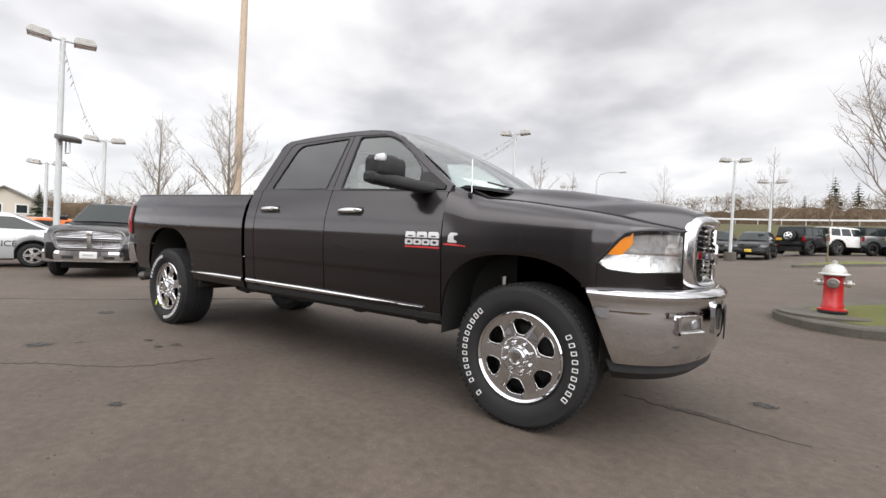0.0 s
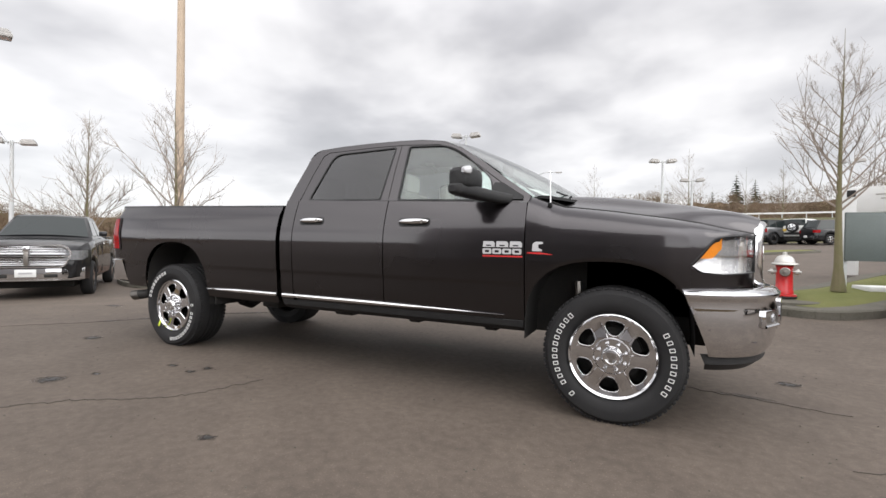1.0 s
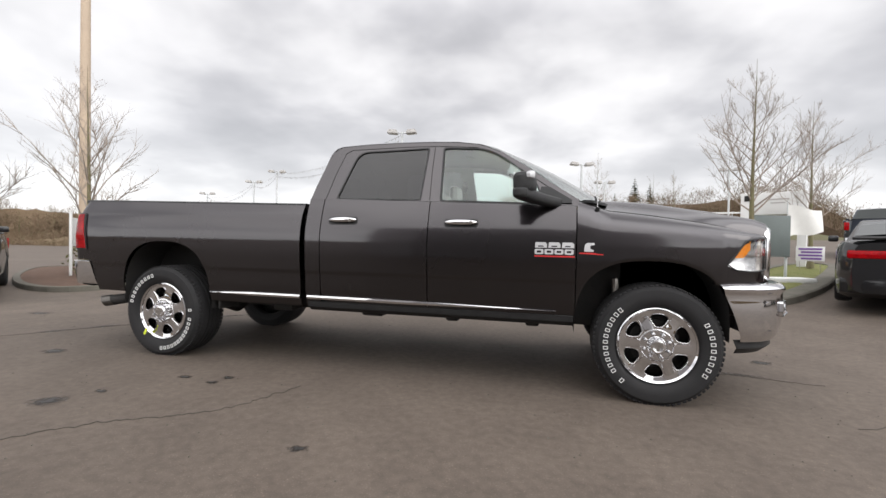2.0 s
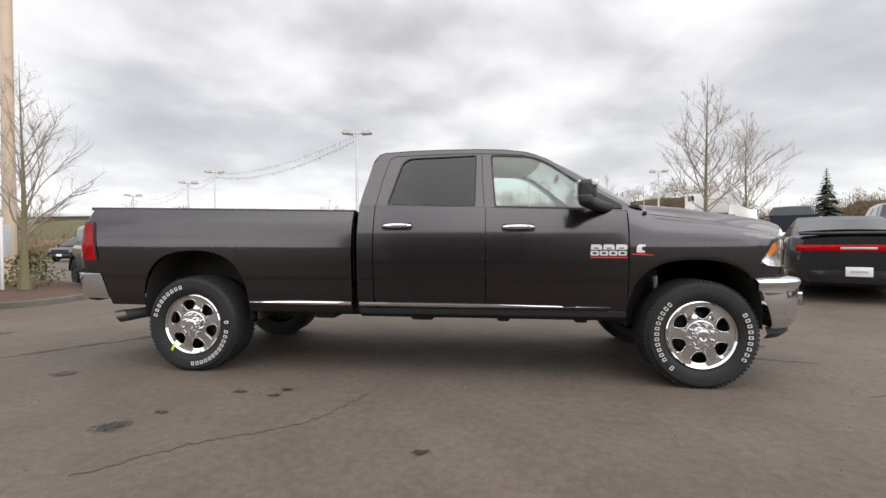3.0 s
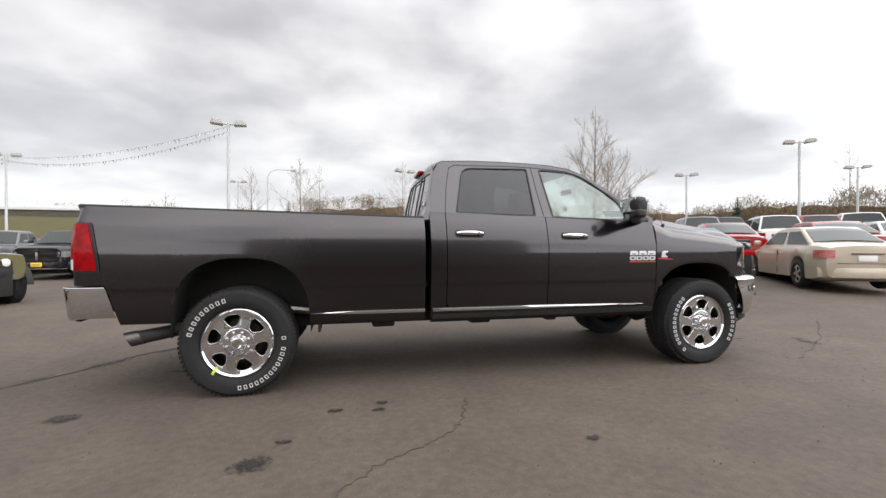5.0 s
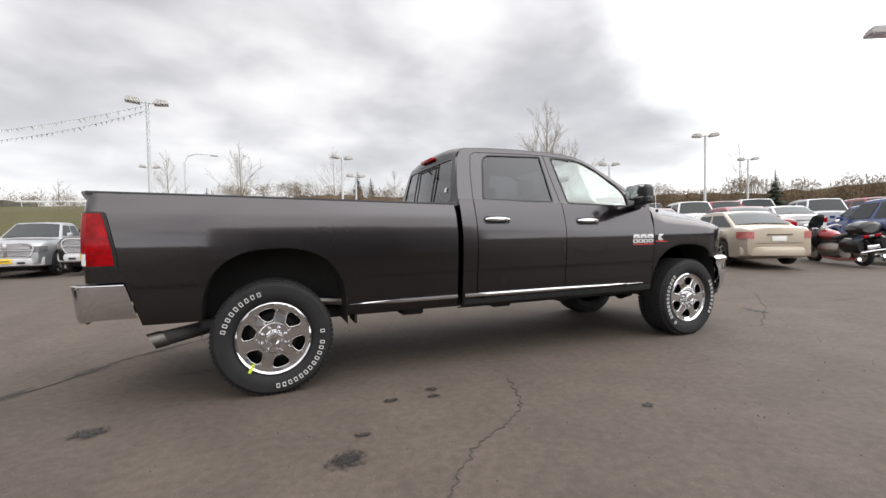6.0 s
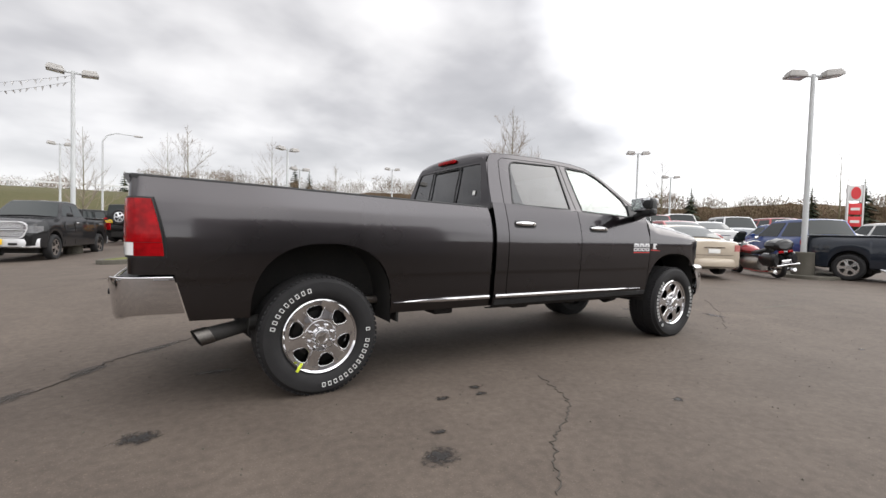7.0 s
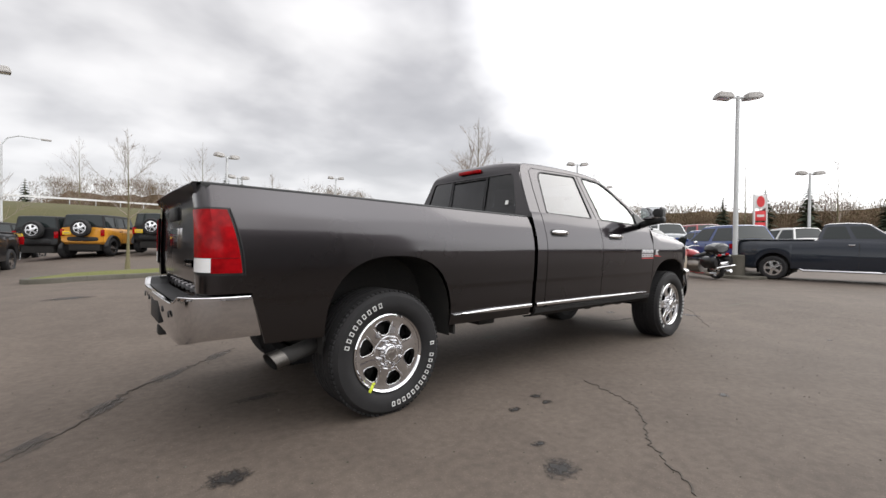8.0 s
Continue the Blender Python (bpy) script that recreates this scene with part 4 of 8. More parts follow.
    for s in np.linspace(0, 1, 9):
        row = []
        for t in np.linspace(-1, 1, 17):
            z = 1.925 + (1.458 - 1.925) * s + 0.030 * (1 - abs(t) ** 3) * (1 - s) + 0.030 * math.sin(math.pi * s)
            x = 0.895 + (1.60 - 0.895) * s + (0.10 + 0.22 * s) * (1 - t * t)
            row.append((x, t * (cabin_y(1.91) + 0.0 + (0.80 - cabin_y(1.91)) * s), z))
        rows.append(row)
    shell(b2, rows, (-0.004, 0, -0.004))
    ws = P("windscreen", b2, GLASS, "clear curved windscreen")
    ws.visible_shadow = False
    b2 = bmesh.new()
    grid(b2, [[(1.50 + 0.12 * v, -0.62 + 0.42 * u + 0.10 * v, 1.545 - 0.055 * v + 0.03 * u) for v in (0, 0.5, 1)] for u in (0, 0.5, 1)])
    P("price_sheet", b2, PAPER, "white paper sheet behind the windscreen", ws)
    for y0 in (-0.52, 0.1):
        b2 = bmesh.new()
        tube(b2, [(1.80, y0 + 0.1, 1.487), (1.80, y0 + 0.30, 1.492), (1.74, y0 - 0.12, 1.498)], 0.007, 6)
        P("wiper", b2, PLASTIC)
    b2 = bmesh.new()
    rows = [[(x + 0.20 * (1 - (t) ** 2), t * 0.80, z) for x, z in ((1.585, 1.44), (1.66, 1.46), (1.72, 1.455))] for t in np.linspace(-1, 1, 13)]
    shell(b2, rows, (0, 0, -0.02))
    P("cowl", b2, PLASTIC, "black plastic cowl")
    # bonnet with a raised middle
    b2 = bmesh.new()
    rows = []
    for x in (1.60, 1.66, 1.72, 1.80, 1.95, 2.1, 2.25, 2.4, 2.5, 2.6, 2.7, 2.78, 2.85, 2.90, 2.94, 2.96):
        ye, zs, zc = interp(x, HOOD_EDGE) - 0.004, interp(x, HOOD_SEAM), interp(x, HOOD_MID)
        row = []
        for t in np.linspace(-1, 1, 29):
            a = abs(t)
            f = 0.60 * (1 - a ** 2.4) + 0.40 * (1 / (1 + math.exp((a - 0.62) * 22)))
            g = min(1.0, max(0.0, (x - 2.25) / 0.65))
            g = g * g * (3 - 2 * g)
            f += ((1 - a ** 9) ** 0.9 - f) * g
            px = x + (0.088 * (1 - a * a) if x > 2.5 else 0) * min(1, (x - 2.5) / 0.4) + (0.20 * (1 - a * a) * max(0, (1.80 - x) / 0.20) if x < 1.80 else 0)
            row.append((px, t * ye, zs + (zc - zs) * f))
        rows.append(row)
    rows.append([(px + 0.004, py, pz - 0.045) for px, py, pz in rows[-1]])
    shell(b2, rows, (0, 0, -0.02))
    bonnet = P("bonnet", b2, GRANITE, "dark grey bonnet with a raised centre")
    for s in (-1, 1):
        b2 = bmesh.new()
        tube(b2, [(x, s * (interp(x, HOOD_EDGE) + 0.001), interp(x, HOOD_SEAM) + 0.0025) for x in np.linspace(1.66, 2.94, 27)], 0.0065, 6)
        P("bonnet_seam", b2, UNDER, "", bonnet)
    # grille: surround, slats and cross bars
    def nose(y):
        return 2.955 + 0.105 * (1 - min(1.0, abs(y) / 0.54) ** 2)
    half = [((0.0, 0.862), (0.0, 0.912)), ((0.20, 0.862), (0.20, 0.912)), ((0.36, 0.863), (0.34, 0.913)), ((0.47, 0.868), (0.405, 0.920)), ((0.535, 0.890), (0.435, 0.945)), ((0.556, 0.95), (0.447, 0.99)), ((0.564, 1.02), (0.452, 1.04)), ((0.566, 1.10), (0.452, 1.10)),
            ((0.560, 1.17), (0.447, 1.155)), ((0.540, 1.225), (0.435, 1.190)), ((0.500, 1.265), (0.41, 1.215)), ((0.44, 1.286), (0.37, 1.230)), ((0.30, 1.300), (0.27, 1.238)), ((0.15, 1.305), (0.14, 1.240)), ((0.0, 1.306), (0.0, 1.241))]
    full = half + [((-a[0], a[1]), (-b[0], b[1])) for a, b in half[-2:0:-1]]
    ring = np.array([(*a, *b) for a, b in full])
    smooth_ring = []
    for k in range(len(ring)):
        p0, p1, p2, p3 = ring[k - 1], ring[k], ring[(k + 1) % len(ring)], ring[(k + 2) % len(ring)]
        for t in (0.0, 0.25, 0.5, 0.75):
            smooth_ring.append(0.5 * (2 * p1 + (p2 - p0) * t + (2 * p0 - 5 * p1 + 4 * p2 - p3) * t * t + (3 * p1 - p0 - 3 * p2 + p3) * t ** 3))
    b2 = bmesh.new()
    rows = []
    for ya, za, yb, zb in smooth_ring:
        row = [(nose(ya) + d, ya + (yb - ya) * q, za + (zb - za) * q) for d, q in ((-0.085, 0.02), (-0.055, 0.0), (-0.030, 0.005), (-0.012, 0.02))]
        for s in np.linspace(0.05, 0.97, 12):
            y, z = ya + (yb - ya) * s, za + (zb - za) * s
            row.append((nose(y) - 0.004 + 0.034 * math.sin(math.pi * s) ** 0.7, y, z))
        row += [(nose(yb) - 0.020, yb * 0.995, zb), (nose(yb) - 0.055, yb * 0.985, zb)]
        rows.append(row)
    grid(b2, rows, close_u=True)
    gr = P("grille", b2, POLISHED, "chrome grille with horizontal slats and a crossbar")
    b2 = bmesh.new()
    shell(b2, [[(nose(y) - 0.05, y, z) for z in (0.88, 1.05, 1.26)] for y in np.linspace(-0.50, 0.50, 9)], (-0.01, 0, 0))
    P("grille_backing", b2, UNDER, "", gr)
    for z in (0.948, 0.982, 1.016, 1.112, 1.146, 1.180, 1.213):
        b2 = bmesh.new()
        shell(b2, [[(nose(y) - 0.022, y, z - 0.009), (nose(y) + 0.004, y, z - 0.004), (nose(y) + 0.004, y, z + 0.004), (nose(y) - 0.022, y, z + 0.009)] for y in np.linspace(-0.44, 0.44, 13)], (-0.004, 0, 0))
        P("slat", b2, CHROME, "", gr)
    b2 = bmesh.new()
    shell(b2, [[(nose(y) + 0.012 + dx, y, 1.064 + dz) for dx, dz in ((-0.02, -0.028), (0.004, -0.02), (0.004, 0.02), (-0.02, 0.028))] for y in np.linspace(-0.44, 0.44, 13)], (-0.006, 0, 0))
    P("crossbar", b2, CHROME, "", gr)
    b2 = bmesh.new()
    box(b2, (3.062, 0, 1.075), (0.03, 0.07, 0.32), 0.01)
    box(b2, (3.076, 0, 1.075), (0.03, 0.13, 0.13), 0.012)
    P("crossbar_post", b2, CHROME, "", gr)
    # bumpers
    def band(plan, heights, m=1, cut=0.0, top=0.87):
        """Rows along a plan curve of one half and its mirror; heights(x, y) gives (offset, z) pairs; the ends are cut on a slant along the surface."""
        full = [Vector((x, -y)) for x, y in plan] + [Vector((x, y)) for x, y in plan[-2::-1]]
        at = [0.0]
        for a, b in zip(full, full[1:]):
            at.append(at[-1] + (b - a).length)
        total = at[-1]
        def on(s):
            s = min(max(s, 0.0), total)
            return np.array([np.interp(s, at, [p.x for p in full]), np.interp(s, at, [p.y for p in full])])
        rows = []
        for s in at:
            side = 1 if s < total / 2 else -1
            near = min(s, total - s)
            f = max(0.0, 1 - near / 0.55)
            row = []
            for o, z in heights(*np.abs(on(s))):
                q = s + side * cut * (top - z) * f
                p, t = on(q), on(q + 0.02) - on(q - 0.02)
                t = t / (np.linalg.norm(t) + 1e-9)
                row.append((p[0] + t[1] * o * m, p[1] - t[0] * o * m, z))
            rows.append(row)
        return rows
    def fine_plan(plan, n=4):
        out = []
        for k in range(len(plan) - 1):
            for i in range(n):
                t = i / n
                p0, p1, p2, p3 = plan[max(k - 1, 0)], plan[k], plan[k + 1], plan[min(k + 2, len(plan) - 1)]
                out.append(tuple(0.5 * ((2 * p1[j]) + (-p0[j] + p2[j]) * t + (2 * p0[j] - 5 * p1[j] + 4 * p2[j] - p3[j]) * t * t + (-p0[j] + 3 * p1[j] - 3 * p2[j] + p3[j]) * t ** 3) for j in (0, 1)))
        return out + [plan[-1]]
    def fh(x, y):
        low = 0.478
        return [(-0.070, low - 0.012), (-0.040, low), (-0.014, low + 0.04), (0.0, low + 0.10), (0.010, low + 0.17), (0.013, 0.69), (0.012, 0.72), (0.0105, 0.758), (0.007, 0.796), (0.010, 0.808), (0.019, 0.820), (0.023, 0.830), (0.022, 0.842), (0.004, 0.862), (-0.03, 0.872), (-0.07, 0.874)]
    fp = fine_plan(bumper_plan(True))
    b2 = bmesh.new()
    rows = band(fp, fh, 1, 0.40)
    shell(b2, rows, (-0.006, 0, 0))
    fb = P("front_bumper", b2, CHROME, "wide chrome front bumper with fog lamps")
    b2 = bmesh.new()
    rows = band([(x - 0.05, y * 0.95) for x, y in fp], lambda x, y: [(0.0, 0.490), (0.0, 0.43), (-0.05, 0.385)], 1, 0.42)
    shell(b2, rows, (-0.01, 0, 0))
    P("air_dam", b2, PLASTIC, "black air dam", fb)
    for s in (-1, 1):
        # fog lamp and tow hook openings, set into the face
        m = Matrix.Rotation(radians(s * 29), 4, "Z")
        c = Vector((2.998, s * 0.70, 0.700))
        b2 = bmesh.new()
        plate(b2, [rounded([(-0.105, -0.052), (0.105, -0.052), (0.100, 0.050), (-0.085, 0.050)], 0.012), rounded([(-0.088, -0.030), (0.088, -0.030), (0.084, 0.040), (-0.070, 0.040)], 0.010)], lambda u, v: Vector((0.016, u * s, v)), (-0.03, 0, 0))
        fog = P("fog_lamp", b2, CHROME, "fog lamp in a chrome-lined recess", fb)
        fog.matrix_basis = Matrix.Translation(c) @ m
        b2 = bmesh.new()
        box(b2, (0.004, 0, 0.005), (0.012, 0.175, 0.075), 0.002)
        o = P("fog_backing", b2, STEEL, "", fog)
        b2 = bmesh.new()
        lathe(b2, [(0.0, 0.012), (0.020, 0.011), (0.026, 0.006), (0.028, 0.0)], axis="X", steps=20, at=(0.006, s * -0.030, 0.004))
        P("fog_lens", b2, CARLAMP, "", fog)
        b2 = bmesh.new()
        grid(b2, [[(0.014, s * y, -0.030), (0.026, s * y * 1.02, -0.038), (0.022, s * y * 1.03, -0.048), (0.010, s * y * 1.03, -0.052)] for y in (-0.095, 0.0, 0.095)])
        P("fog_bezel", b2, POLISHED, "", fog)
        b2 = bmesh.new()
        m2 = Matrix.Rotation(radians(s * 16), 4, "Z")
        plate(b2, [rounded([(-0.050, -0.085), (0.050, -0.085), (0.050, 0.085), (-0.050, 0.085)], 0.03), rounded([(-0.030, -0.060), (0.030, -0.060), (0.030, 0.060), (-0.030, 0.060)], 0.02)], lambda u, v: Vector((0.030, u, v)), (-0.05, 0, 0))
        o = P("hook_surround", b2, CHROME, "", fb)
        o.matrix_basis = Matrix.Translation((3.090, s * 0.40, 0.715)) @ m2
        b2 = bmesh.new()
        box(b2, (0.012, 0, 0), (0.02, 0.066, 0.125), 0.004)
        o = P("hook_opening", b2, UNDER, "", fb)
        o.matrix_basis = Matrix.Translation((3.090, s * 0.40, 0.715)) @ m2
    b2 = bmesh.new()
    box(b2, (3.146, 0, 0.66), (0.008, 0.36, 0.18), 0.003)
    P("plate_mount", b2, PLASTIC, "", fb)
    # rear bumper
    rp = fine_plan(bumper_plan(False))
    def rh(x, y):
        top = 0.868 if y > 0.80 else 0.868 - 0.045 * min(1, (0.80 - y) / 0.12)
        low = 0.645 - 0.05 * min(1, max(0, (0.95 - y) / 0.25))
        return [(-0.05, low - 0.005), (-0.022, low), (-0.008, low + 0.03), (0.002, low + 0.12), (0.011, top - 0.022), (0.010, top - 0.004), (-0.006, top), (-0.06, top)]
    b2 = bmesh.new()
    rows = band([(x, y) for x, y in rp], lambda x, y: rh(-x, y), -1, -0.27, 0.61)
    shell(b2, rows, (0.006, 0, 0))
    rb = P("rear_bumper", b2, CHROME, "chrome rear step bumper")
    b2 = bmesh.new()
    tube(b2, [Vector(r[5]) + Vector((0, 0, 0.002)) for r in rows], 0.0055, 6)
    P("top_bead", b2, CHROME, "", rb)
    b2 = bmesh.new()
    rows = []
    for x, y in [(x, -y) for x, y in rp] + [(x, y) for x, y in rp[-2::-1]]:
        top = (0.868 if abs(y) > 0.80 else 0.868 - 0.045 * min(1, (0.80 - abs(y)) / 0.12)) + 0.003
        rows.append([(x + 0.02, y * 0.985, top), (max(x + 0.14, -3.27), y * 0.93, top + 0.004)])
    shell(b2, rows, (0, 0, -0.02))
    P("step_pad", b2, PLASTIC, "black plastic step pad", rb)
    b2 = bmesh.new()
    box(b2, (-3.398, 0, 0.72), (0.02, 0.40, 0.15), 0.008)
    P("plate_recess", b2, PLASTIC, "", rb)
    for y in (-0.62, -0.36, 0.36, 0.62):
        b2 = bmesh.new()
        lathe(b2, [(0.0, -0.004), (0.018, -0.003), (0.021, 0.004)], axis="X", steps=16, at=(-3.405, y, 0.76))
        P("parking_sensor", b2, PLASTIC, "", rb)
    b2 = bmesh.new()
    box(b2, (-3.30, 0, 0.575), (0.18, 0.08, 0.07), 0.01)
    P("tow_receiver", b2, UNDER, "", rb)
    # exhaust, underbody, axles
    b2 = bmesh.new()
    pts = [(-2.0, -0.60, 0.60), (-2.30, -0.66, 0.575), (-2.55, -0.76, 0.530), (-2.74, -0.82, 0.498), (-2.93, -0.88, 0.470)]
    tube(b2, pts, [0.050] * 5, 20, caps=False)
    tube(b2, pts[::-1], [0.047] * 5, 20, caps=False)
    for v in b2.verts:
        if v.co.x < -2.80:
            v.co.x -= 0.40 * (v.co.z - 0.47)
    pipe = P("exhaust_pipe", b2, UNDER, "black exhaust tailpipe")
    b2 = bmesh.new()
    tip = [(-2.845, -0.853, 0.4825), (-2.89, -0.867, 0.476), (-2.932, -0.8805, 0.4697)]
    tube(b2, tip, [0.0525] * 3, 20, caps=False)
    tube(b2, tip[::-1], [0.0475] * 3, 20, caps=False)
    for v in b2.verts:
        v.co.x -= 0.40 * (v.co.z - 0.47)
    P("exhaust_tip", b2, DARKSTEEL, "dull dark steel tip", pipe)
    # solid black plug stands in for the shade inside the pipe
    b2 = bmesh.new()
    tube(b2, [(-2.55, -0.76, 0.530), (-2.74, -0.82, 0.498), (-2.885, -0.866, 0.4765)], 0.0455, 20)
    P("exhaust_bore", b2, UNDER, "black plug for the dark inside of the pipe", pipe)
    b2 = bmesh.new()
    box(b2, (0.1, 0, 0.66), (5.1, 1.04, 0.16), 0.02)
    box(b2, (0.5, 0.0, 0.70), (2.1, 1.62, 0.24), 0.02)
    box(b2, (2.35, 0.0, 0.85), (0.9, 1.1, 0.5), 0.05)
    for y in (-0.50, 0.50):
        box(b2, (0.1, y, 0.54), (5.2, 0.09, 0.14), 0.01)
    P("chassis", b2, UNDER, "black underbody and frame rails")
    for x in AXLES:
        b2 = bmesh.new()
        tube(b2, [(x, -0.70, 0.42), (x, 0.70, 0.42)], 0.055, 12)
        lathe(b2, [(0.0, -0.16), (0.10, -0.13), (0.15, 0.0), (0.10, 0.13), (0.0, 0.16)], steps=16, at=(x, 0.05, 0.42))
        P("axle", b2, UNDER)
    for x in (-1.0, -0.1, 0.62, 1.28):
        b2 = bmesh.new()
        box(b2, (x, -0.62, 0.495), (0.20 if x < 0 else 0.11, 0.20, 0.07), 0.02)
        P("underbody_bracket", b2, UNDER)
    b2 = bmesh.new()
    tube(b2, [(-1.9, -0.60, 0.64), (-1.5, -0.62, 0.60), (-1.2, -0.62, 0.56)], 0.035, 8)
    P("shock_absorber", b2, STEEL)
    b2 = bmesh.new()
    tube(b2, [(1.92, -0.66, 0.55), (1.90, -0.64, 0.86)], 0.026, 8)
    P("shock_absorber", b2, STEEL)
    # cabin inside
    for x, y in ((0.62, -0.40), (0.62, 0.40), (-0.22, -0.42), (-0.22, 0.42), (-0.22, 0.0)):
        seat = bmesh.new()
        box(seat, (x + 0.12, y, 0.98), (0.50, 0.46, 0.16), 0.05)
        box(seat, (x - 0.16, y, 1.28), (0.15, 0.46, 0.58), 0.06, Matrix.Rotation(radians(-12), 4, "Y"))
        s = P("seat", seat, SEAT, "grey cloth seat with a headrest")
        b2 = bmesh.new()
        box(b2, (x - 0.24, y, 1.645), (0.10, 0.25, 0.17), 0.045)
        P("headrest", b2, PALE if x > 0 else SEAT, "", s)
    b2 = bmesh.new()
    box(b2, (1.45, 0, 1.26), (0.50, 1.55, 0.26), 0.08)
    P("dashboard", b2, PLASTIC, "dark dashboard")
    b2 = bmesh.new()
    lathe(b2, [(0.185, -0.014), (0.20, 0.0), (0.185, 0.014), (0.172, 0.0), (0.185, -0.014)], axis="X", steps=36)
    box(b2, (0, 0, 0), (0.02, 0.36, 0.05), 0.008)
    o = P("steering_wheel", b2, PLASTIC, "black steering wheel")
    o.matrix_basis = pose(1.13, 0.40, 1.37, 0, -24, 0)
    b2 = bmesh.new()
    box(b2, (1.17, 0, 1.80), (0.03, 0.24, 0.065), 0.02)
    P("inner_mirror", b2, PLASTIC)
    b2 = bmesh.new()
    box(b2, (0.3, 0, 0.84), (2.1, 1.6, 0.06))
    P("cab_floor", b2, UNDER)
    # aerial on the fender
    b2 = bmesh.new()
    box(b2, (1.742, -0.868, 1.365), (0.03, 0.02, 0.075), 0.008, Matrix.Rotation(radians(25), 4, "X"))
    ar = P("aerial", b2, PLASTIC, "thin black aerial on a base")
    b2 = bmesh.new()
    tube(b2, [(1.742, -0.862, 1.39), (1.735, -0.858, 1.62)], [0.004, 0.0025], 6)
    P("aerial_rod", b2, POLISHED, "", ar)
    # lime tag on the rear wheel
    b2 = bmesh.new()
    box(b2, (-2.315, -0.972, 0.215), (0.020, 0.006, 0.048), 0.001, Matrix.Rotation(radians(30), 4, "Y"))
    box(b2, (-2.298, -0.972, 0.245), (0.022, 0.006, 0.014), 0.001)
    P("valve_tag", b2, LIME, "lime yellow tag hanging at the rear wheel")
    return truck


truck = build_truck()


# ---- the lot: kerbed islands, grass, lamps, poles ----
CONCRETE = material("kerb_concrete", (0.118, 0.107, 0.090), 0.9, second=(0.052, 0.050, 0.036), scale=2.6, fine=45, bump=0.003, bump_scale=60)
GRASS = material("short_grass", (0.085, 0.105, 0.022), 0.95, second=(0.16, 0.15, 0.05), scale=1.6, fine=40, bump=0.02, bump_scale=90)
BARKCHIPS = material("bark_mulch", (0.11, 0.062, 0.04), 0.95, second=(0.055, 0.032, 0.022), scale=3, fine=55, bump=0.02, bump_scale=60)
BARK = material("mossy_bark", (0.16, 0.13, 0.085), 0.92, second=(0.12, 0.12, 0.05), scale=5, fine=45, bump=0.006, bump_scale=55)
TWIG = material("grey_brown_twigs", (0.30, 0.255, 0.215), 0.9, second=(0.22, 0.18, 0.15), scale=3, fine=30)
POLEGREY = material("painted_pole", (0.52, 0.54, 0.54), 0.5, second=(0.42, 0.43, 0.43), scale=2, fine=30, rough_var=0.1)
POLETAN = material("tan_pole", (0.46, 0.36, 0.26), 0.6, second=(0.36, 0.28, 0.21), scale=1.5, fine=25)
LAMPHOUSE = material("lamp_housing", (0.40, 0.385, 0.36), 0.5, second=(0.32, 0.31, 0.30), scale=5, fine=40)
DARKHOUSE = material("dark_lamp_housing", (0.05, 0.045, 0.042), 0.5)
HYDRANTRED = material("hydrant_red_enamel", (0.50, 0.022, 0.022), 0.35, second=(0.38, 0.018, 0.02), scale=6, fine=50, coat=0.4, rough_var=0.1)
HYDRANTSILVER = material("hydrant_silver", (0.55, 0.54, 0.51), 0.4, 0.6, second=(0.40, 0.39, 0.37), scale=12, fine=70)
SIGNGREY = material("grey_green_sign_board", (0.115, 0.135, 0.13), 0.6, second=(0.09, 0.105, 0.10), scale=3)
SIGNWHITE = material("white_sign_board", (0.66, 0.66, 0.65), 0.55, second=(0.56, 0.56, 0.55), scale=2)
SIGNRED = material("red_sign_board", (0.55, 0.03, 0.035), 0.45)
CLOTH = material("white_cloth", (0.78, 0.77, 0.74), 0.9, second=(0.64, 0.63, 0.60), scale=5)
PURPLE = material("purple_print", (0.14, 0.06, 0.25), 0.7)
CRACK = material("asphalt_crack", (0.040, 0.034, 0.029), 0.95, second=(0.075, 0.064, 0.054), scale=9, fine=60)


def smooth_loop(points, n=6):
    """A closed outline rounded through its points."""
    out, m = [], len(points)
    for k in range(m):
        p0, p1, p2, p3 = (Vector(points[(k + j - 1) % m]) for j in range(4))
        for i in range(n):
            t = i / n
            q = 0.5 * (2 * p1 + (p2 - p0) * t + (2 * p0 - 5 * p1 + 4 * p2 - p3) * t * t + (3 * p1 - p0 - 3 * p2 + p3) * t ** 3)
            out.append((q.x, q.y))
    return out


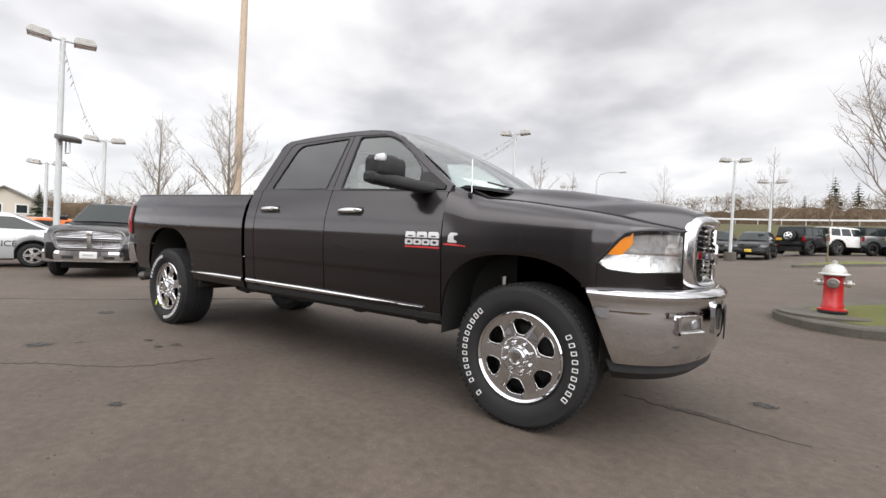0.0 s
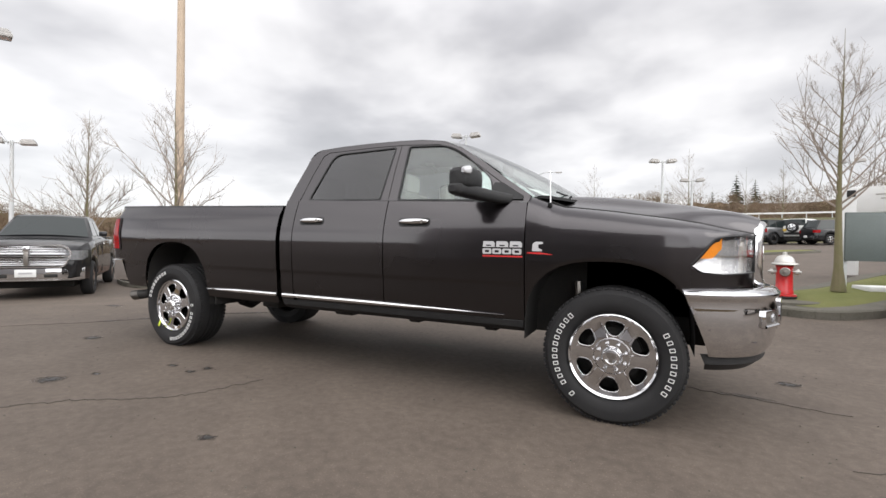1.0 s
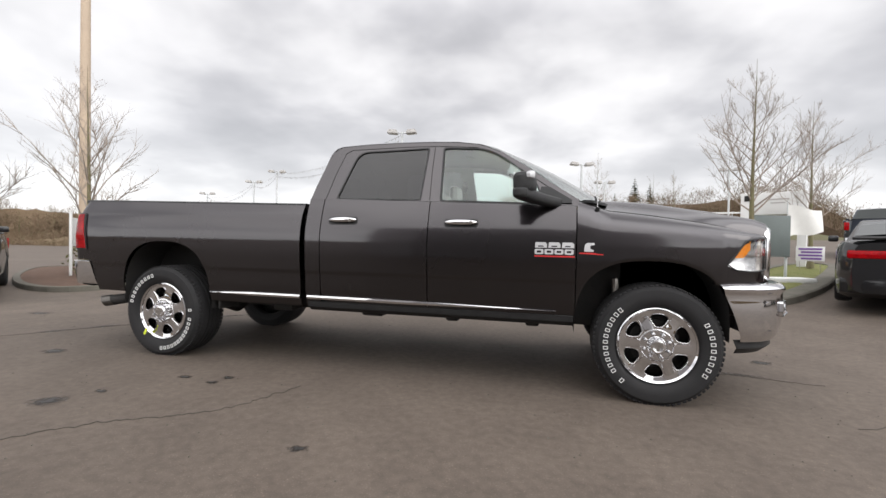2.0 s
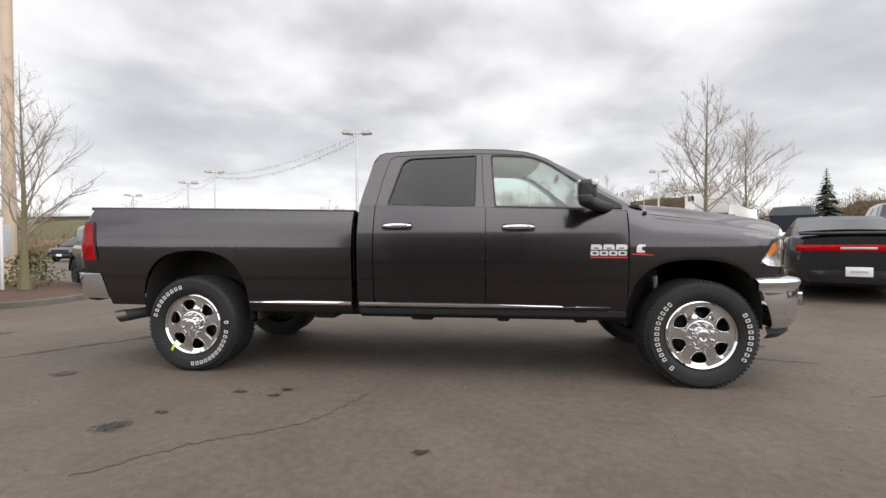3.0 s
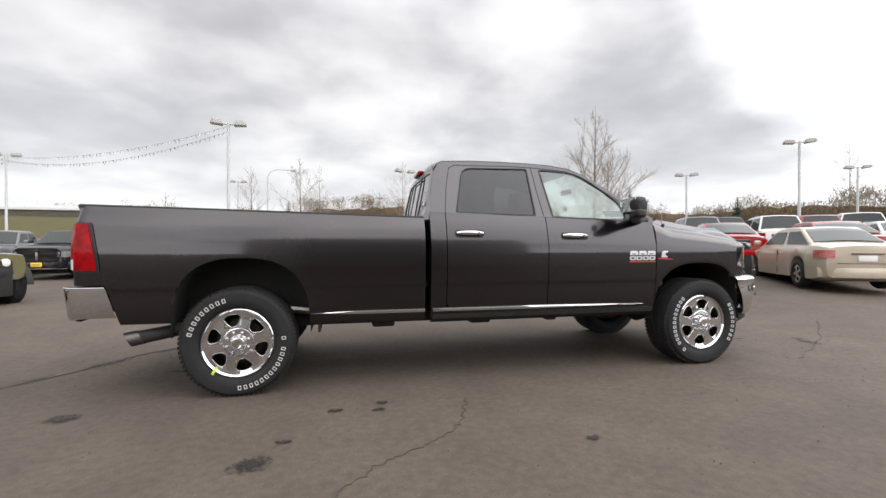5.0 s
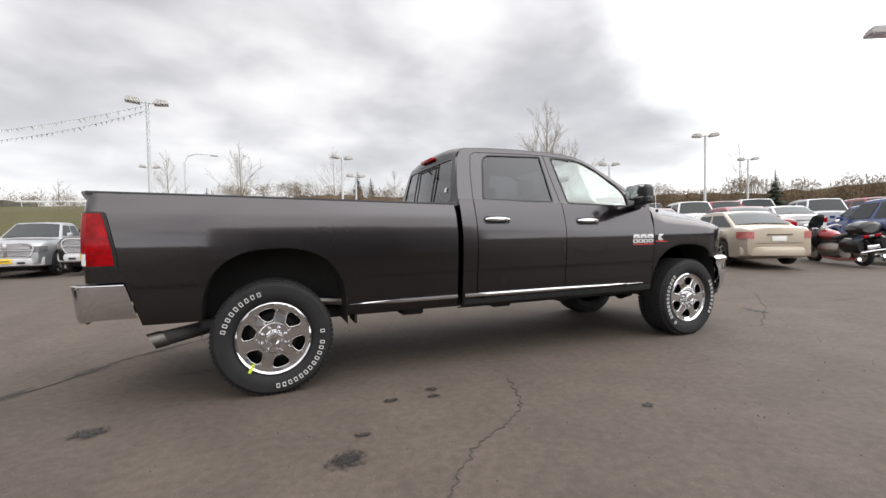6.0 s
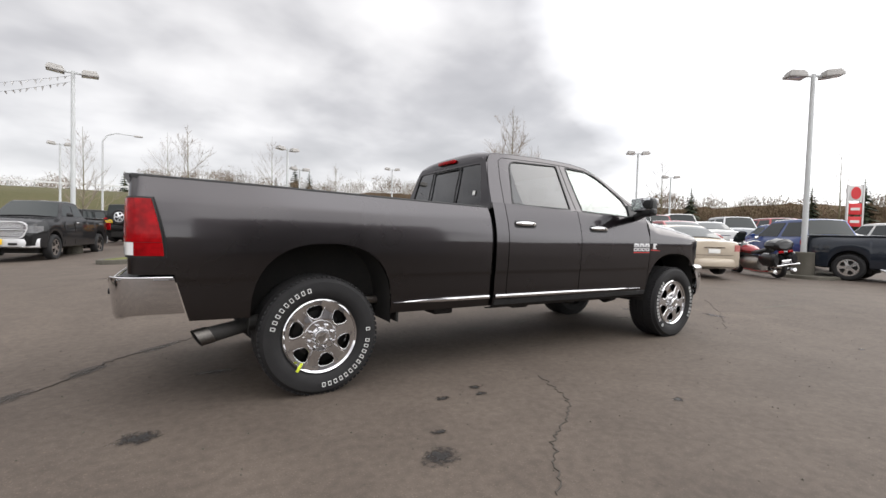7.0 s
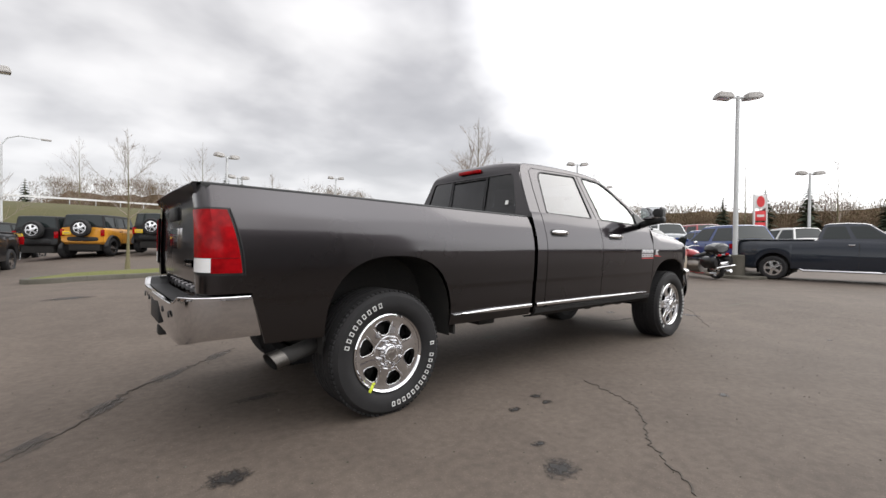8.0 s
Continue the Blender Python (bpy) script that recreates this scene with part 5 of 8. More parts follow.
def island(name, outline, fill, label, kerb_height=0.13, mound=0.10, width=0.16):
    """A raised bed: a concrete kerb of separate stones round a mounded fill."""
    loop = smooth_loop(outline)
    n = len(loop)
    cx, cy = sum(p[0] for p in loop) / n, sum(p[1] for p in loop) / n
    area = sum(loop[k][0] * loop[(k + 1) % n][1] - loop[(k + 1) % n][0] * loop[k][1] for k in range(n))
    turn = 1 if area > 0 else -1
    inner = []
    for k in range(n):
        a, b = Vector(loop[k - 1]), Vector(loop[(k + 1) % n])
        d = (b - a).normalized()
        inner.append((loop[k][0] - d.y * width * turn, loop[k][1] + d.x * width * turn))
    bed = thing(name, label, "island", kind="structure")
    step = 3
    for k in range(0, n, step):
        rows = []
        for j in range(step + 1):
            o, i = loop[(k + j) % n], inner[(k + j) % n]
            if j == 0 or j == step:
                q = loop[(k + (1 if j == 0 else step - 1)) % n]
                qi = inner[(k + (1 if j == 0 else step - 1)) % n]
                f = 0.012
                o = (o[0] + (q[0] - o[0]) * f, o[1] + (q[1] - o[1]) * f)
                i = (i[0] + (qi[0] - i[0]) * f, i[1] + (qi[1] - i[1]) * f)
            z = ground_z(*o)
            h = kerb_height
            rows.append([(o[0], o[1], z - 0.05), (o[0], o[1], z + h - 0.03), (o[0] * 0.92 + i[0] * 0.08, o[1] * 0.92 + i[1] * 0.08, z + h - 0.006), (o[0] * 0.7 + i[0] * 0.3, o[1] * 0.7 + i[1] * 0.3, z + h), (i[0], i[1], z + h), (i[0], i[1], z - 0.05)])
        bm = bmesh.new()
        vs = grid(bm, rows)
        bm.faces.new(vs[0])
        bm.faces.new(vs[-1])
        part("kerb_stone", bm, CONCRETE, bed)
    bm = bmesh.new()
    rings = []
    for s in (1.0, 0.9, 0.7, 0.4, 0.12):
        ring = []
        for k in range(n):
            x, y = cx + (inner[k][0] - cx) * s, cy + (inner[k][1] - cy) * s
            ring.append((x, y, ground_z(x, y) + kerb_height - 0.015 + mound * (1 - s) ** 0.7 + 0.012 * math.sin(x * 5.1) * math.sin(y * 4.3) * (1 if s < 1 else 0)))
        rings.append(ring)
    vs = grid(bm, rings, close_v=True)
    bm.faces.new(vs[-1])
    part("bed_fill", bm, fill, bed)
    return bed


def bed_z(x, y, kerb_height=0.13, lift=0.06):
    return ground_z(x, y) + kerb_height + lift


def lamp_pole(name, x, y, top, turn=0.0, heads=2, base=0.6, label="grey steel lot lamp pole with two box heads"):
    z0 = ground_z(x, y)
    p = thing(name, label, "lamp post", "lot lamp posts", pose(x, y, z0))
    h = top - z0
    bm = bmesh.new()
    tube(bm, [(0, 0, 0.0), (0, 0, h * 0.5), (0, 0, h)], [0.085, 0.075, 0.062], 12)
    part("pole", bm, POLEGREY, p)
    if base:
        bm = bmesh.new()
        lathe(bm, [(0.0, base), (0.27, base), (0.30, base - 0.03), (0.30, -0.05)], axis="Z", steps=24)
        part("base", bm, CONCRETE, p, "round concrete footing")
    bm = bmesh.new()
    box(bm, (0, 0, h - 0.06), (0.80 if heads == 2 else 0.6, 0.07, 0.06), 0.01, Matrix.Rotation(radians(turn), 4, "Z"))
    part("arm", bm, POLEGREY, p)
    for s in (-1, 1)[:heads]:
        bm = bmesh.new()
        box(bm, (0, 0, -0.03), (0.52, 0.42, 0.10), 0.012)
        box(bm, (0, 0, 0.050), (0.47, 0.38, 0.07), 0.012)
        box(bm, (0, 0, 0.110), (0.40, 0.31, 0.05), 0.012)
        o = part("lamp_head", bm, LAMPHOUSE, p)
        o.matrix_basis = pose(0, 0, h - 0.05, 0, 0, turn) @ pose(s * 0.50, 0, 0.02, 0, -s * 5, 0)
        bm = bmesh.new()
        box(bm, (0, 0, -0.084), (0.44, 0.34, 0.012), 0.004)
        part("lamp_lens", bm, WHITELENS, o)
    return p


for n_, (x, y, top, turn, b) in enumerate(((-6.54, 17.44, 6.91, 8, 0.6), (-23.2, 30.2, 7.3, 20, 0), (-26.8, 31.7, 6.65, 20, 0), (-34.6, 34.3, 5.9, 20, 0), (2.96, 26.08, 6.50, 20, 0.5), (14.97, 36.03, 7.5, -10, 0),
                                           (23.35, 22.69, 6.45, -25, 0), (24.2, 15.2, 7.2, -35, 0), (4.94, 31.33, 5.98, 10, 0), (13.75, 1.85, 6.45, -40, 0.8), (30.4, 3.0, 5.8, -45, 0), (34.5, 19.1, 6.85, -35, 0), (-10.94, 39.6, 7.25, 10, 0), (-13.28, 0.96, 6.45, 75, 0.6), (-21.5, 4.74, 5.1, 60, 0), (-26.0, 3.8, 4.15, 60, 0))):
    lamp_pole("lot_lamp", x, y, top, turn, base=b)


def pennants(name, a, b, sag, strings=1, drop=0.0):
    """A sagging line with small flags."""
    p = thing(name, "sagging string of small faded pennant flags between lamp poles", "pennant string", "pennant strings")
    a, b = Vector(a), Vector(b)
    for s in range(strings):
        pts = [a.lerp(b, t) + Vector((0, 0, -(sag + 0.25 * s) * 4 * t * (1 - t) - drop * s)) for t in np.linspace(0, 1, 25)]
        bm = bmesh.new()
        tube(bm, pts, 0.004, 4)
        part("line", bm, UNDER, p)
        bm = bmesh.new()
        n = int((b - a).length / 0.32)
        d = (b - a).normalized()
        rnd = random.Random(s + n)
        for k in range(1, n):
            t = k / n
            c = a.lerp(b, t) + Vector((0, 0, -(sag + 0.25 * s) * 4 * t * (1 - t) - drop * s))
            w = d * 0.055
            off = Vector((rnd.uniform(-0.1, 0.1), rnd.uniform(-0.1, 0.1), -0.19 + rnd.uniform(0, 0.08)))
            vs = [bm.verts.new(c - w), bm.verts.new(c + w), bm.verts.new(c + off)]
            bm.faces.new(vs)
            vs = [bm.verts.new(v.co + Vector((0.004, 0.004, 0))) for v in vs]
            bm.faces.new(vs[::-1])
        tagged(part("bunting", bm, (SIGNWHITE, LAMPHOUSE)[s % 2], p, smooth=False), kind="stuff")
    return p


pennants("pennant_string", (-6.54, 17.44, 6.75), (-23.2, 30.2, 7.1), 0.55, 2, 0.22)
pennants("pennant_string", (-23.2, 30.2, 7.1), (-26.8, 31.7, 6.5), 0.3, 2, 0.2)
pennants("pennant_string", (-26.8, 31.7, 6.5), (-34.6, 34.3, 5.7), 0.7, 2, 0.2)
pennants("pennant_string", (-13.28, 0.96, 6.3), (-21.5, 4.74, 5.0), 0.7, 1)

# flood light on the lamp pole by the patrol car
fl = thing("flood_light", "dark square flood light on a bracket", "flood light", at=pose(-13.2, 1.1, 3.45))
bm = bmesh.new()
box(bm, (0.12, 0, 0.10), (0.52, 0.52, 0.14), 0.03, Matrix.Rotation(radians(14), 4, "Y"))
part("lamp_head", bm, DARKHOUSE, fl)
bm = bmesh.new()
tube(bm, [(-0.05, 0, 0.05), (-0.05, 0.0, -0.32), (0.28, 0.0, -0.32), (0.28, 0, 0.0)], 0.022, 6)
part("bracket", bm, POLEGREY, fl)

# tall tan pole in the planter
tp = thing("flag_pole", "tall tan painted metal pole without a flag", "pole", at=pose(-13.4, 6.5, ground_z(-13.4, 6.5)))
bm = bmesh.new()
tube(bm, [(0, 0, 0), (0, 0, 7), (0, 0, 17)], [0.16, 0.14, 0.09], 14)
part("shaft", bm, POLETAN, tp)

island("planter_island", [(-8.45, 3.9), (-8.75, 4.7), (-10.0, 5.9), (-12.5, 7.4), (-15.5, 8.6), (-16.5, 7.2), (-14.0, 5.0), (-11.0, 3.2), (-9.2, 2.7), (-8.5, 3.1)], BARKCHIPS, "kerbed planter island filled with brown bark mulch", 0.12)
island("grass_island", [(3.72, 5.35), (4.0, 4.65), (4.55, 4.2), (5.1, 4.3), (5.6, 4.7), (6.5, 5.8), (7.4, 7.2), (8.6, 9.2), (9.6, 11.2), (9.0, 12.0), (7.9, 11.2), (6.4, 9.2), (5.0, 7.4), (4.0, 6.2)], GRASS, "kerbed grass island with a mossy concrete kerb", 0.14, 0.10, 0.34)
island("grass_island", [(-5.0, 10.9), (-4.4, 10.4), (-3.0, 10.7), (-1.6, 11.2), (0.6, 12.0), (1.0, 12.8), (-0.5, 12.9), (-2.8, 12.6), (-4.6, 11.8)], GRASS, "small kerbed grass island with a young tree", 0.12)
island("grass_island", [(5.3, 20.7), (6.2, 20.9), (8.0, 22.4), (10.2, 24.4), (9.6, 25.2), (7.4, 23.6), (5.6, 21.6)], GRASS, "narrow kerbed grass strip", 0.12)
island("lamp_island", [(13.0, 1.2), (14.6, 0.9), (15.8, 1.8), (16.6, 3.2), (15.6, 3.6), (14.0, 3.0), (13.1, 2.2)], CONCRETE, "low kerbed concrete island under a lamp post", 0.10, 0.0)


# ---- trees ----
def bare_tree(name, x, y, z, height, seed, trunk=0.11, spread=0.55, clear=0.26, label="leafless young maple with a mossy trunk", limbs=26, twig=0.0030, lean=(0, 0), detail=3, group="bare trees"):
    """A tapered trunk with limbs that fork again and again, leafless."""
    rnd = random.Random(seed)
    t = thing(name, label, "tree", group, pose(x, y, z))
    bm = bmesh.new()
    h = height
    line = [Vector((lean[0] * s * s + 0.03 * math.sin(5 * s + seed) * h * 0.12, lean[1] * s * s + 0.03 * math.cos(4 * s + seed) * h * 0.12, h * s)) for s in np.linspace(0, 1, 12)]
    rad = [trunk * 0.72 * (1.35 if k == 0 else 1.0) * max(0.0, 1 - 1.02 * (k / 11) ** 0.62) + twig * 0.8 for k in range(12)]
    tube(bm, line, rad, 10)
    part("trunk", bm, BARK, t)
    bm = bmesh.new()

    def at(s):
        k = min(int(s * 11), 10)
        return line[k].lerp(line[k + 1], s * 11 - k)

    def branch(start, direction, length, radius, level):
        n = 5 if level < 2 else 3
        pts, p, d = [start.copy()], start.copy(), direction.normalized()
        for k in range(n):
            d = (d + Vector((rnd.gauss(0, 0.13), rnd.gauss(0, 0.13), 0.045 + rnd.gauss(0, 0.07)))).normalized()
            p = p + d * length / n
            pts.append(p.copy())
        tube(bm, pts, [max(radius * (1 - 0.85 * k / n), twig * 0.5) for k in range(n + 1)], 5 if level < 2 else 3, caps=False)
        if level >= detail:
            return
        for k in range((rnd.randint(8, 10) if level < 2 else rnd.randint(5, 6)) if detail > 2 else rnd.randint(9, 12)):
            s = rnd.uniform(0.15, 0.98)
            i = min(int(s * n), n - 1)
            q = pts[i].lerp(pts[i + 1], s * n - i)
            side = Vector((rnd.gauss(0, 1), rnd.gauss(0, 1), rnd.gauss(0.35, 0.45))).normalized()
            branch(q, (d * 0.90 + side * 0.72), length * rnd.uniform(0.34, 0.58) * (1.10 - 0.5 * s), max(radius * 0.45, twig * 0.5), level + 1)

    for k in range(limbs):
        s = clear + (0.90 - clear) * ((k + rnd.random() * 0.6) / limbs) ** 1.25
        a = 2.4 * k + rnd.uniform(-0.4, 0.4)
        low = (s - clear) / (1 - clear)
        d = Vector((math.cos(a), math.sin(a), rnd.uniform(0.62, 1.15) + 0.9 * low))
        ln = h * (1.0 - s) ** 0.8 * rnd.uniform(0.42, 0.78) * (0.50 + 0.5 * spread)
        branch(at(s), d, ln, max(trunk * 0.22 * (1.05 - s), twig), 1)
    tagged(part("crown", bm, TWIG, t, "bare grey-brown twigs"), kind="stuff")
    return t


bare_tree("tree", 5.35, 6.05, bed_z(5.35, 6.05), 4.6, 3, 0.115, 0.52, 0.30)
bare_tree("tree", 7.95, 9.35, bed_z(7.95, 9.35), 4.4, 8, 0.09, 0.50, 0.26)
bare_tree("tree", -10.45, 4.45, bed_z(-10.45, 4.45), 5.5, 12, 0.14, 0.60, 0.22, "leafless forked tree in the planter")
bare_tree("tree", -14.85, 4.3, ground_z(-14.85, 4.3), 5.6, 21, 0.13, 0.62, 0.22)
bare_tree("tree", -2.85, 11.9, bed_z(-2.85, 11.9), 4.0, 31, 0.075, 0.62, 0.36, "leafless young tree with a yellowish trunk", 15)
bare_tree("tree", 6.6, 22.2, ground_z(6.6, 22.2) + 0.15, 4.2, 41, 0.05, 0.5, 0.3, "thin leafless sapling in the grass strip", 10, detail=2)
bare_tree("tree", -8.8, 34.4, ground_z(-8.8, 34.4), 7.9, 43, 0.12, 0.6, 0.2, detail=2, twig=0.010)
for k, (bx, by, hh) in enumerate(((-4.4, 56.2, 10.5), (6.0, 50.0, 9.5), (44.0, 26.0, 8.0), (50.0, 12.0, 9.0), (-40.0, 40.0, 6.0), (-46.0, 33.0, 6.5), (16.0, 58.0, 8.5), (-20.0, 48.0, 6.5), (52.0, 5.0, 8.6))):
    bare_tree("tree", bx, by, ground_z(bx, by) + 0.6, hh, 50 + k, 0.13, 0.50, 0.2, "tall leafless tree far behind the lot", 20, 0.010, detail=2, group="far trees")


# ---- fire hydrant ----
hy = thing("fire_hydrant", "red enamelled fire hydrant with a silver bonnet", "fire hydrant", at=pose(4.42, 5.30, bed_z(4.42, 5.30, lift=0.035)))
bm = bmesh.new()
lathe(bm, [(0.0, 0.03), (0.17, 0.03), (0.17, 0.055), (0.13, 0.06), (0.128, 0.12), (0.118, 0.14), (0.116, 0.50), (0.125, 0.52), (0.125, 0.545), (0.0, 0.55)], axis="Z", steps=32)
part("barrel", bm, HYDRANTRED, hy)
bm = bmesh.new()
lathe(bm, [(0.0, 0.0), (0.175, 0.0), (0.175, 0.03), (0.0, 0.032)], axis="Z", steps=32)
part("foot_flange", bm, UNDER, hy)
bm = bmesh.new()
lathe(bm, [(0.0, 0.545), (0.185, 0.548), (0.19, 0.562), (0.182, 0.578), (0.145, 0.59), (0.135, 0.64), (0.10, 0.69), (0.05, 0.715), (0.035, 0.72), (0.033, 0.765), (0.0, 0.77)], axis="Z", steps=32)
part("bonnet", bm, HYDRANTSILVER, hy, "silver domed bonnet with an operating nut")
for a, r in ((-100, 0.075), (-10, 0.052), (170, 0.052)):
    bm = bmesh.new()
    lathe(bm, [(r * 0.8, 0.08), (r * 0.8, 0.14), (r, 0.145), (r, 0.185), (r * 0.85, 0.195), (r * 0.3, 0.197), (r * 0.28, 0.225), (0.0, 0.228)], axis="X", steps=20)
    o = part("outlet_cap", bm, HYDRANTSILVER if r < 0.06 else STEEL, hy)
    o.matrix_basis = pose(0, 0, 0.435, 0, 0, a)

hp = thing("concrete_pad", "worn round concrete pad under the fire hydrant", "concrete pad", at=pose(4.36, 5.28, bed_z(4.36, 5.28, lift=-0.06)))
bm = bmesh.new()
lathe(bm, [(0.0, 0.082), (0.56, 0.078), (0.60, 0.068), (0.60, 0.0)], axis="Z", steps=28)
part("slab", bm, CONCRETE, hp)

# grey sign board on posts in the grass, with the white pad beside it
sb = thing("sign_board", "blank grey-green sign board on two posts", "sign board", at=pose(6.08, 6.98, bed_z(6.08, 6.98)) @ pose(0, 0, 0, 0, 0, 12))
bm = bmesh.new()
box(bm, (0, 0, 0.95), (0.80, 0.05, 0.92), 0.008)
part("board", bm, SIGNGREY, sb)
for px in (-0.36, 0.36):
    bm = bmesh.new()
    box(bm, (px, 0.045, 0.47), (0.05, 0.04, 1.18), 0.005)
    part("post", bm, POLEGREY, sb)
pad = thing("concrete_pad", "pale flat concrete pad in the grass", "concrete pad", at=pose(6.2, 6.5, bed_z(6.2, 6.5) + 0.005, 0, 0, 15))
bm = bmesh.new()
box(bm, (0, 0, 0.0), (0.9, 0.45, 0.10), 0.012)
part("slab", bm, SIGNWHITE, pad)

# white dealer monument sign behind
mo = thing("monument_sign", "white portal-shaped monument sign with a dark square emblem", "sign", at=pose(7.62, 10.45, ground_z(7.62, 10.45) + 0.05, 0, 0, -30) @ Matrix.Scale(0.86, 4))
bm = bmesh.new()
box(bm, (-0.82, 0, 1.3), (0.34, 0.35, 2.6), 0.02)
part("pillar", bm, SIGNWHITE, mo)
bm = bmesh.new()
box(bm, (0.70, 0, 1.3), (0.24, 0.35, 2.6), 0.02)
part("pillar", bm, SIGNWHITE, mo)
bm = bmesh.new()
box(bm, (-0.06, 0.0, 2.22), (1.27, 0.30, 0.75), 0.02)
part("panel", bm, SIGNWHITE, mo)
bm = bmesh.new()
box(bm, (-0.78, -0.19, 2.42), (0.20, 0.012, 0.20), 0.003)
part("emblem", bm, UNDER, mo, "plain dark square emblem")
for k, w in enumerate((0.62, 0.40)):
    bm = bmesh.new()
    box(bm, (0.05, -0.155, 2.36 - 0.12 * k), (w, 0.01, 0.04))
    part("text_bar", bm, LAMPHOUSE, mo)

# white banner flag and a small printed lawn sign
bn = thing("banner_flag", "white cloth banner flapping on a thin pole", "banner", at=pose(7.0, 8.4, bed_z(7.0, 8.4)))
bm = bmesh.new()
tube(bm, [(0, 0, 0), (0, 0, 1.75)], 0.014, 6)
part("pole", bm, POLEGREY, bn)
bm = bmesh.new()
shell(bm, [[(0.02 + 0.72 * u, 0.06 * math.sin(5 * u + 2 * v), 0.85 + 0.80 * v * (1 - 0.35 * u) + 0.12 * u + 0.03 * math.sin(7 * u)) for v in np.linspace(0, 1, 7)] for u in np.linspace(0, 1, 12)], (0, 0.004, 0))
part("cloth", bm, CLOTH, bn)
ls = thing("lawn_sign", "small white lawn sign with purple print", "lawn sign", at=pose(7.6, 8.6, bed_z(7.6, 8.6), 0, 0, -20))
bm = bmesh.new()
box(bm, (0, 0, 0.42), (0.56, 0.012, 0.36), 0.003)
part("panel", bm, SIGNWHITE, ls)
for k in range(4):
    bm = bmesh.new()
    box(bm, (0.02 * (k % 2), -0.012, 0.54 - 0.08 * k), (0.46 - 0.06 * (k % 2), 0.008, 0.045))
    part("print_bar", bm, PURPLE, ls)
for px in (-0.2, 0.2):
    bm = bmesh.new()
    tube(bm, [(px, 0.012, -0.05), (px, 0.012, 0.4)], 0.006, 5)
    part("stake", bm, STEEL, ls)

# small white sign on a post in the planter, and a shrub
ws_ = thing("post_sign", "small white sign panel hung on a white post", "sign", at=pose(-10.9, 4.35, bed_z(-10.9, 4.35), 0, 0, -50))
bm = bmesh.new()
box(bm, (0, 0, 0.85), (0.06, 0.06, 1.7), 0.006)
part("post", bm, SIGNWHITE, ws_)
bm = bmesh.new()
box(bm, (-0.46, 0, 1.15), (0.70, 0.02, 0.75), 0.004)
part("panel", bm, SIGNWHITE, ws_)
for k in range(3):
    bm = bmesh.new()
    box(bm, (-0.46, -0.014, 1.36 - 0.20 * k), (0.5 - 0.1 * k, 0.008, 0.09))
    part("text_bar", bm, UNDER, ws_)
LEAF = material("shrub_leaves", (0.075, 0.085, 0.03), 0.8, second=(0.14, 0.12, 0.05), scale=6, fine=30)


def shrub(name, x, y, z, w, h, seed, mat, label, count=700, leaf=0.05):
    rnd = random.Random(seed)
    bm = bmesh.new()
    for k in range(count):
        a, e, r = rnd.uniform(0, 6.283), rnd.random(), rnd.uniform(0.35, 1.0) ** 0.5
        rr = w * r * math.cos(e * 1.4) * (0.85 + 0.3 * math.sin(3 * a + seed))
        c = Vector((rr * math.cos(a), rr * math.sin(a), h * r * math.sin(e * 1.5) + 0.05))
        d1 = Vector((rnd.gauss(0, 1), rnd.gauss(0, 1), rnd.gauss(0, 1))).normalized() * leaf
        d2 = d1.orthogonal().normalized() * leaf * 0.5
        bm.faces.new([bm.verts.new(c + d1), bm.verts.new(c + d2), bm.verts.new(c - d1), bm.verts.new(c - d2)])
    s = thing(name, label, "shrub", at=pose(x, y, z))
    tagged(part("leaves", bm, mat, s, smooth=False), kind="stuff")
    bm = bmesh.new()
    for k in range(6):
        a = k * 1.05
        tube(bm, [(0, 0, -0.05), (w * 0.4 * math.cos(a), w * 0.4 * math.sin(a), h * 0.7)], [0.02, 0.006], 4)
    tagged(part("stems", bm, TWIG, s), kind="stuff")
    return s


shrub("shrub", -11.3, 5.3, bed_z(-11.3, 5.3, lift=0.0), 0.8, 0.95, 4, LEAF, "low green shrub in the planter")


# plain showroom behind the camera that closes the lot on the south side
SHOWROOM = material("grey_showroom_cladding", (0.62, 0.60, 0.60), 0.6, second=(0.52, 0.505, 0.505), scale=0.6, fine=12)
SHOWDARK = material("dark_showroom_cladding", (0.46, 0.445, 0.45), 0.5, second=(0.34, 0.328, 0.332), scale=0.8, fine=12)
for wx0, wx1, wtop, wmat, wlab in ((-3.9, -2.5, 5.3, SHOWROOM, "plain grey showroom wall beside the lot"), (-2.5, 1.4, 5.5, SHOWDARK, "plain dark showroom wall beside the lot"), (1.4, 4.1, 5.2, SHOWROOM, "plain grey showroom wall beside the lot")):
    bm = bmesh.new()
    box(bm, ((wx0 + wx1) / 2, -9.6 - (0.15 if wmat is SHOWDARK else 0.0), wtop / 2 - 0.1), (wx1 - wx0, 0.4, wtop + 0.2), 0.02)
    tagged(part("wall_south", bm, wmat), wlab, "wall", kind="structure")
for wx in (-3.7, 3.9):
    bm = bmesh.new()
    box(bm, (wx, -14.8, 2.5), (0.4, 10.0, 5.2), 0.02)
    tagged(part("wall_side", bm, SHOWROOM), "plain grey showroom side wall", "wall", kind="structure")
bm = bmesh.new()
box(bm, (0.1, -20.0, 2.5), (8.0, 0.4, 5.2), 0.02)
tagged(part("wall_back", bm, SHOWROOM), "plain grey showroom back wall", "wall", kind="structure")
bm = bmesh.new()
box(bm, (0.1, -14.9, 5.0), (7.2, 9.8, 0.2), 0.02)
tagged(part("roof_south", bm, SHOWDARK), "flat dark showroom roof", "roof", kind="structure")


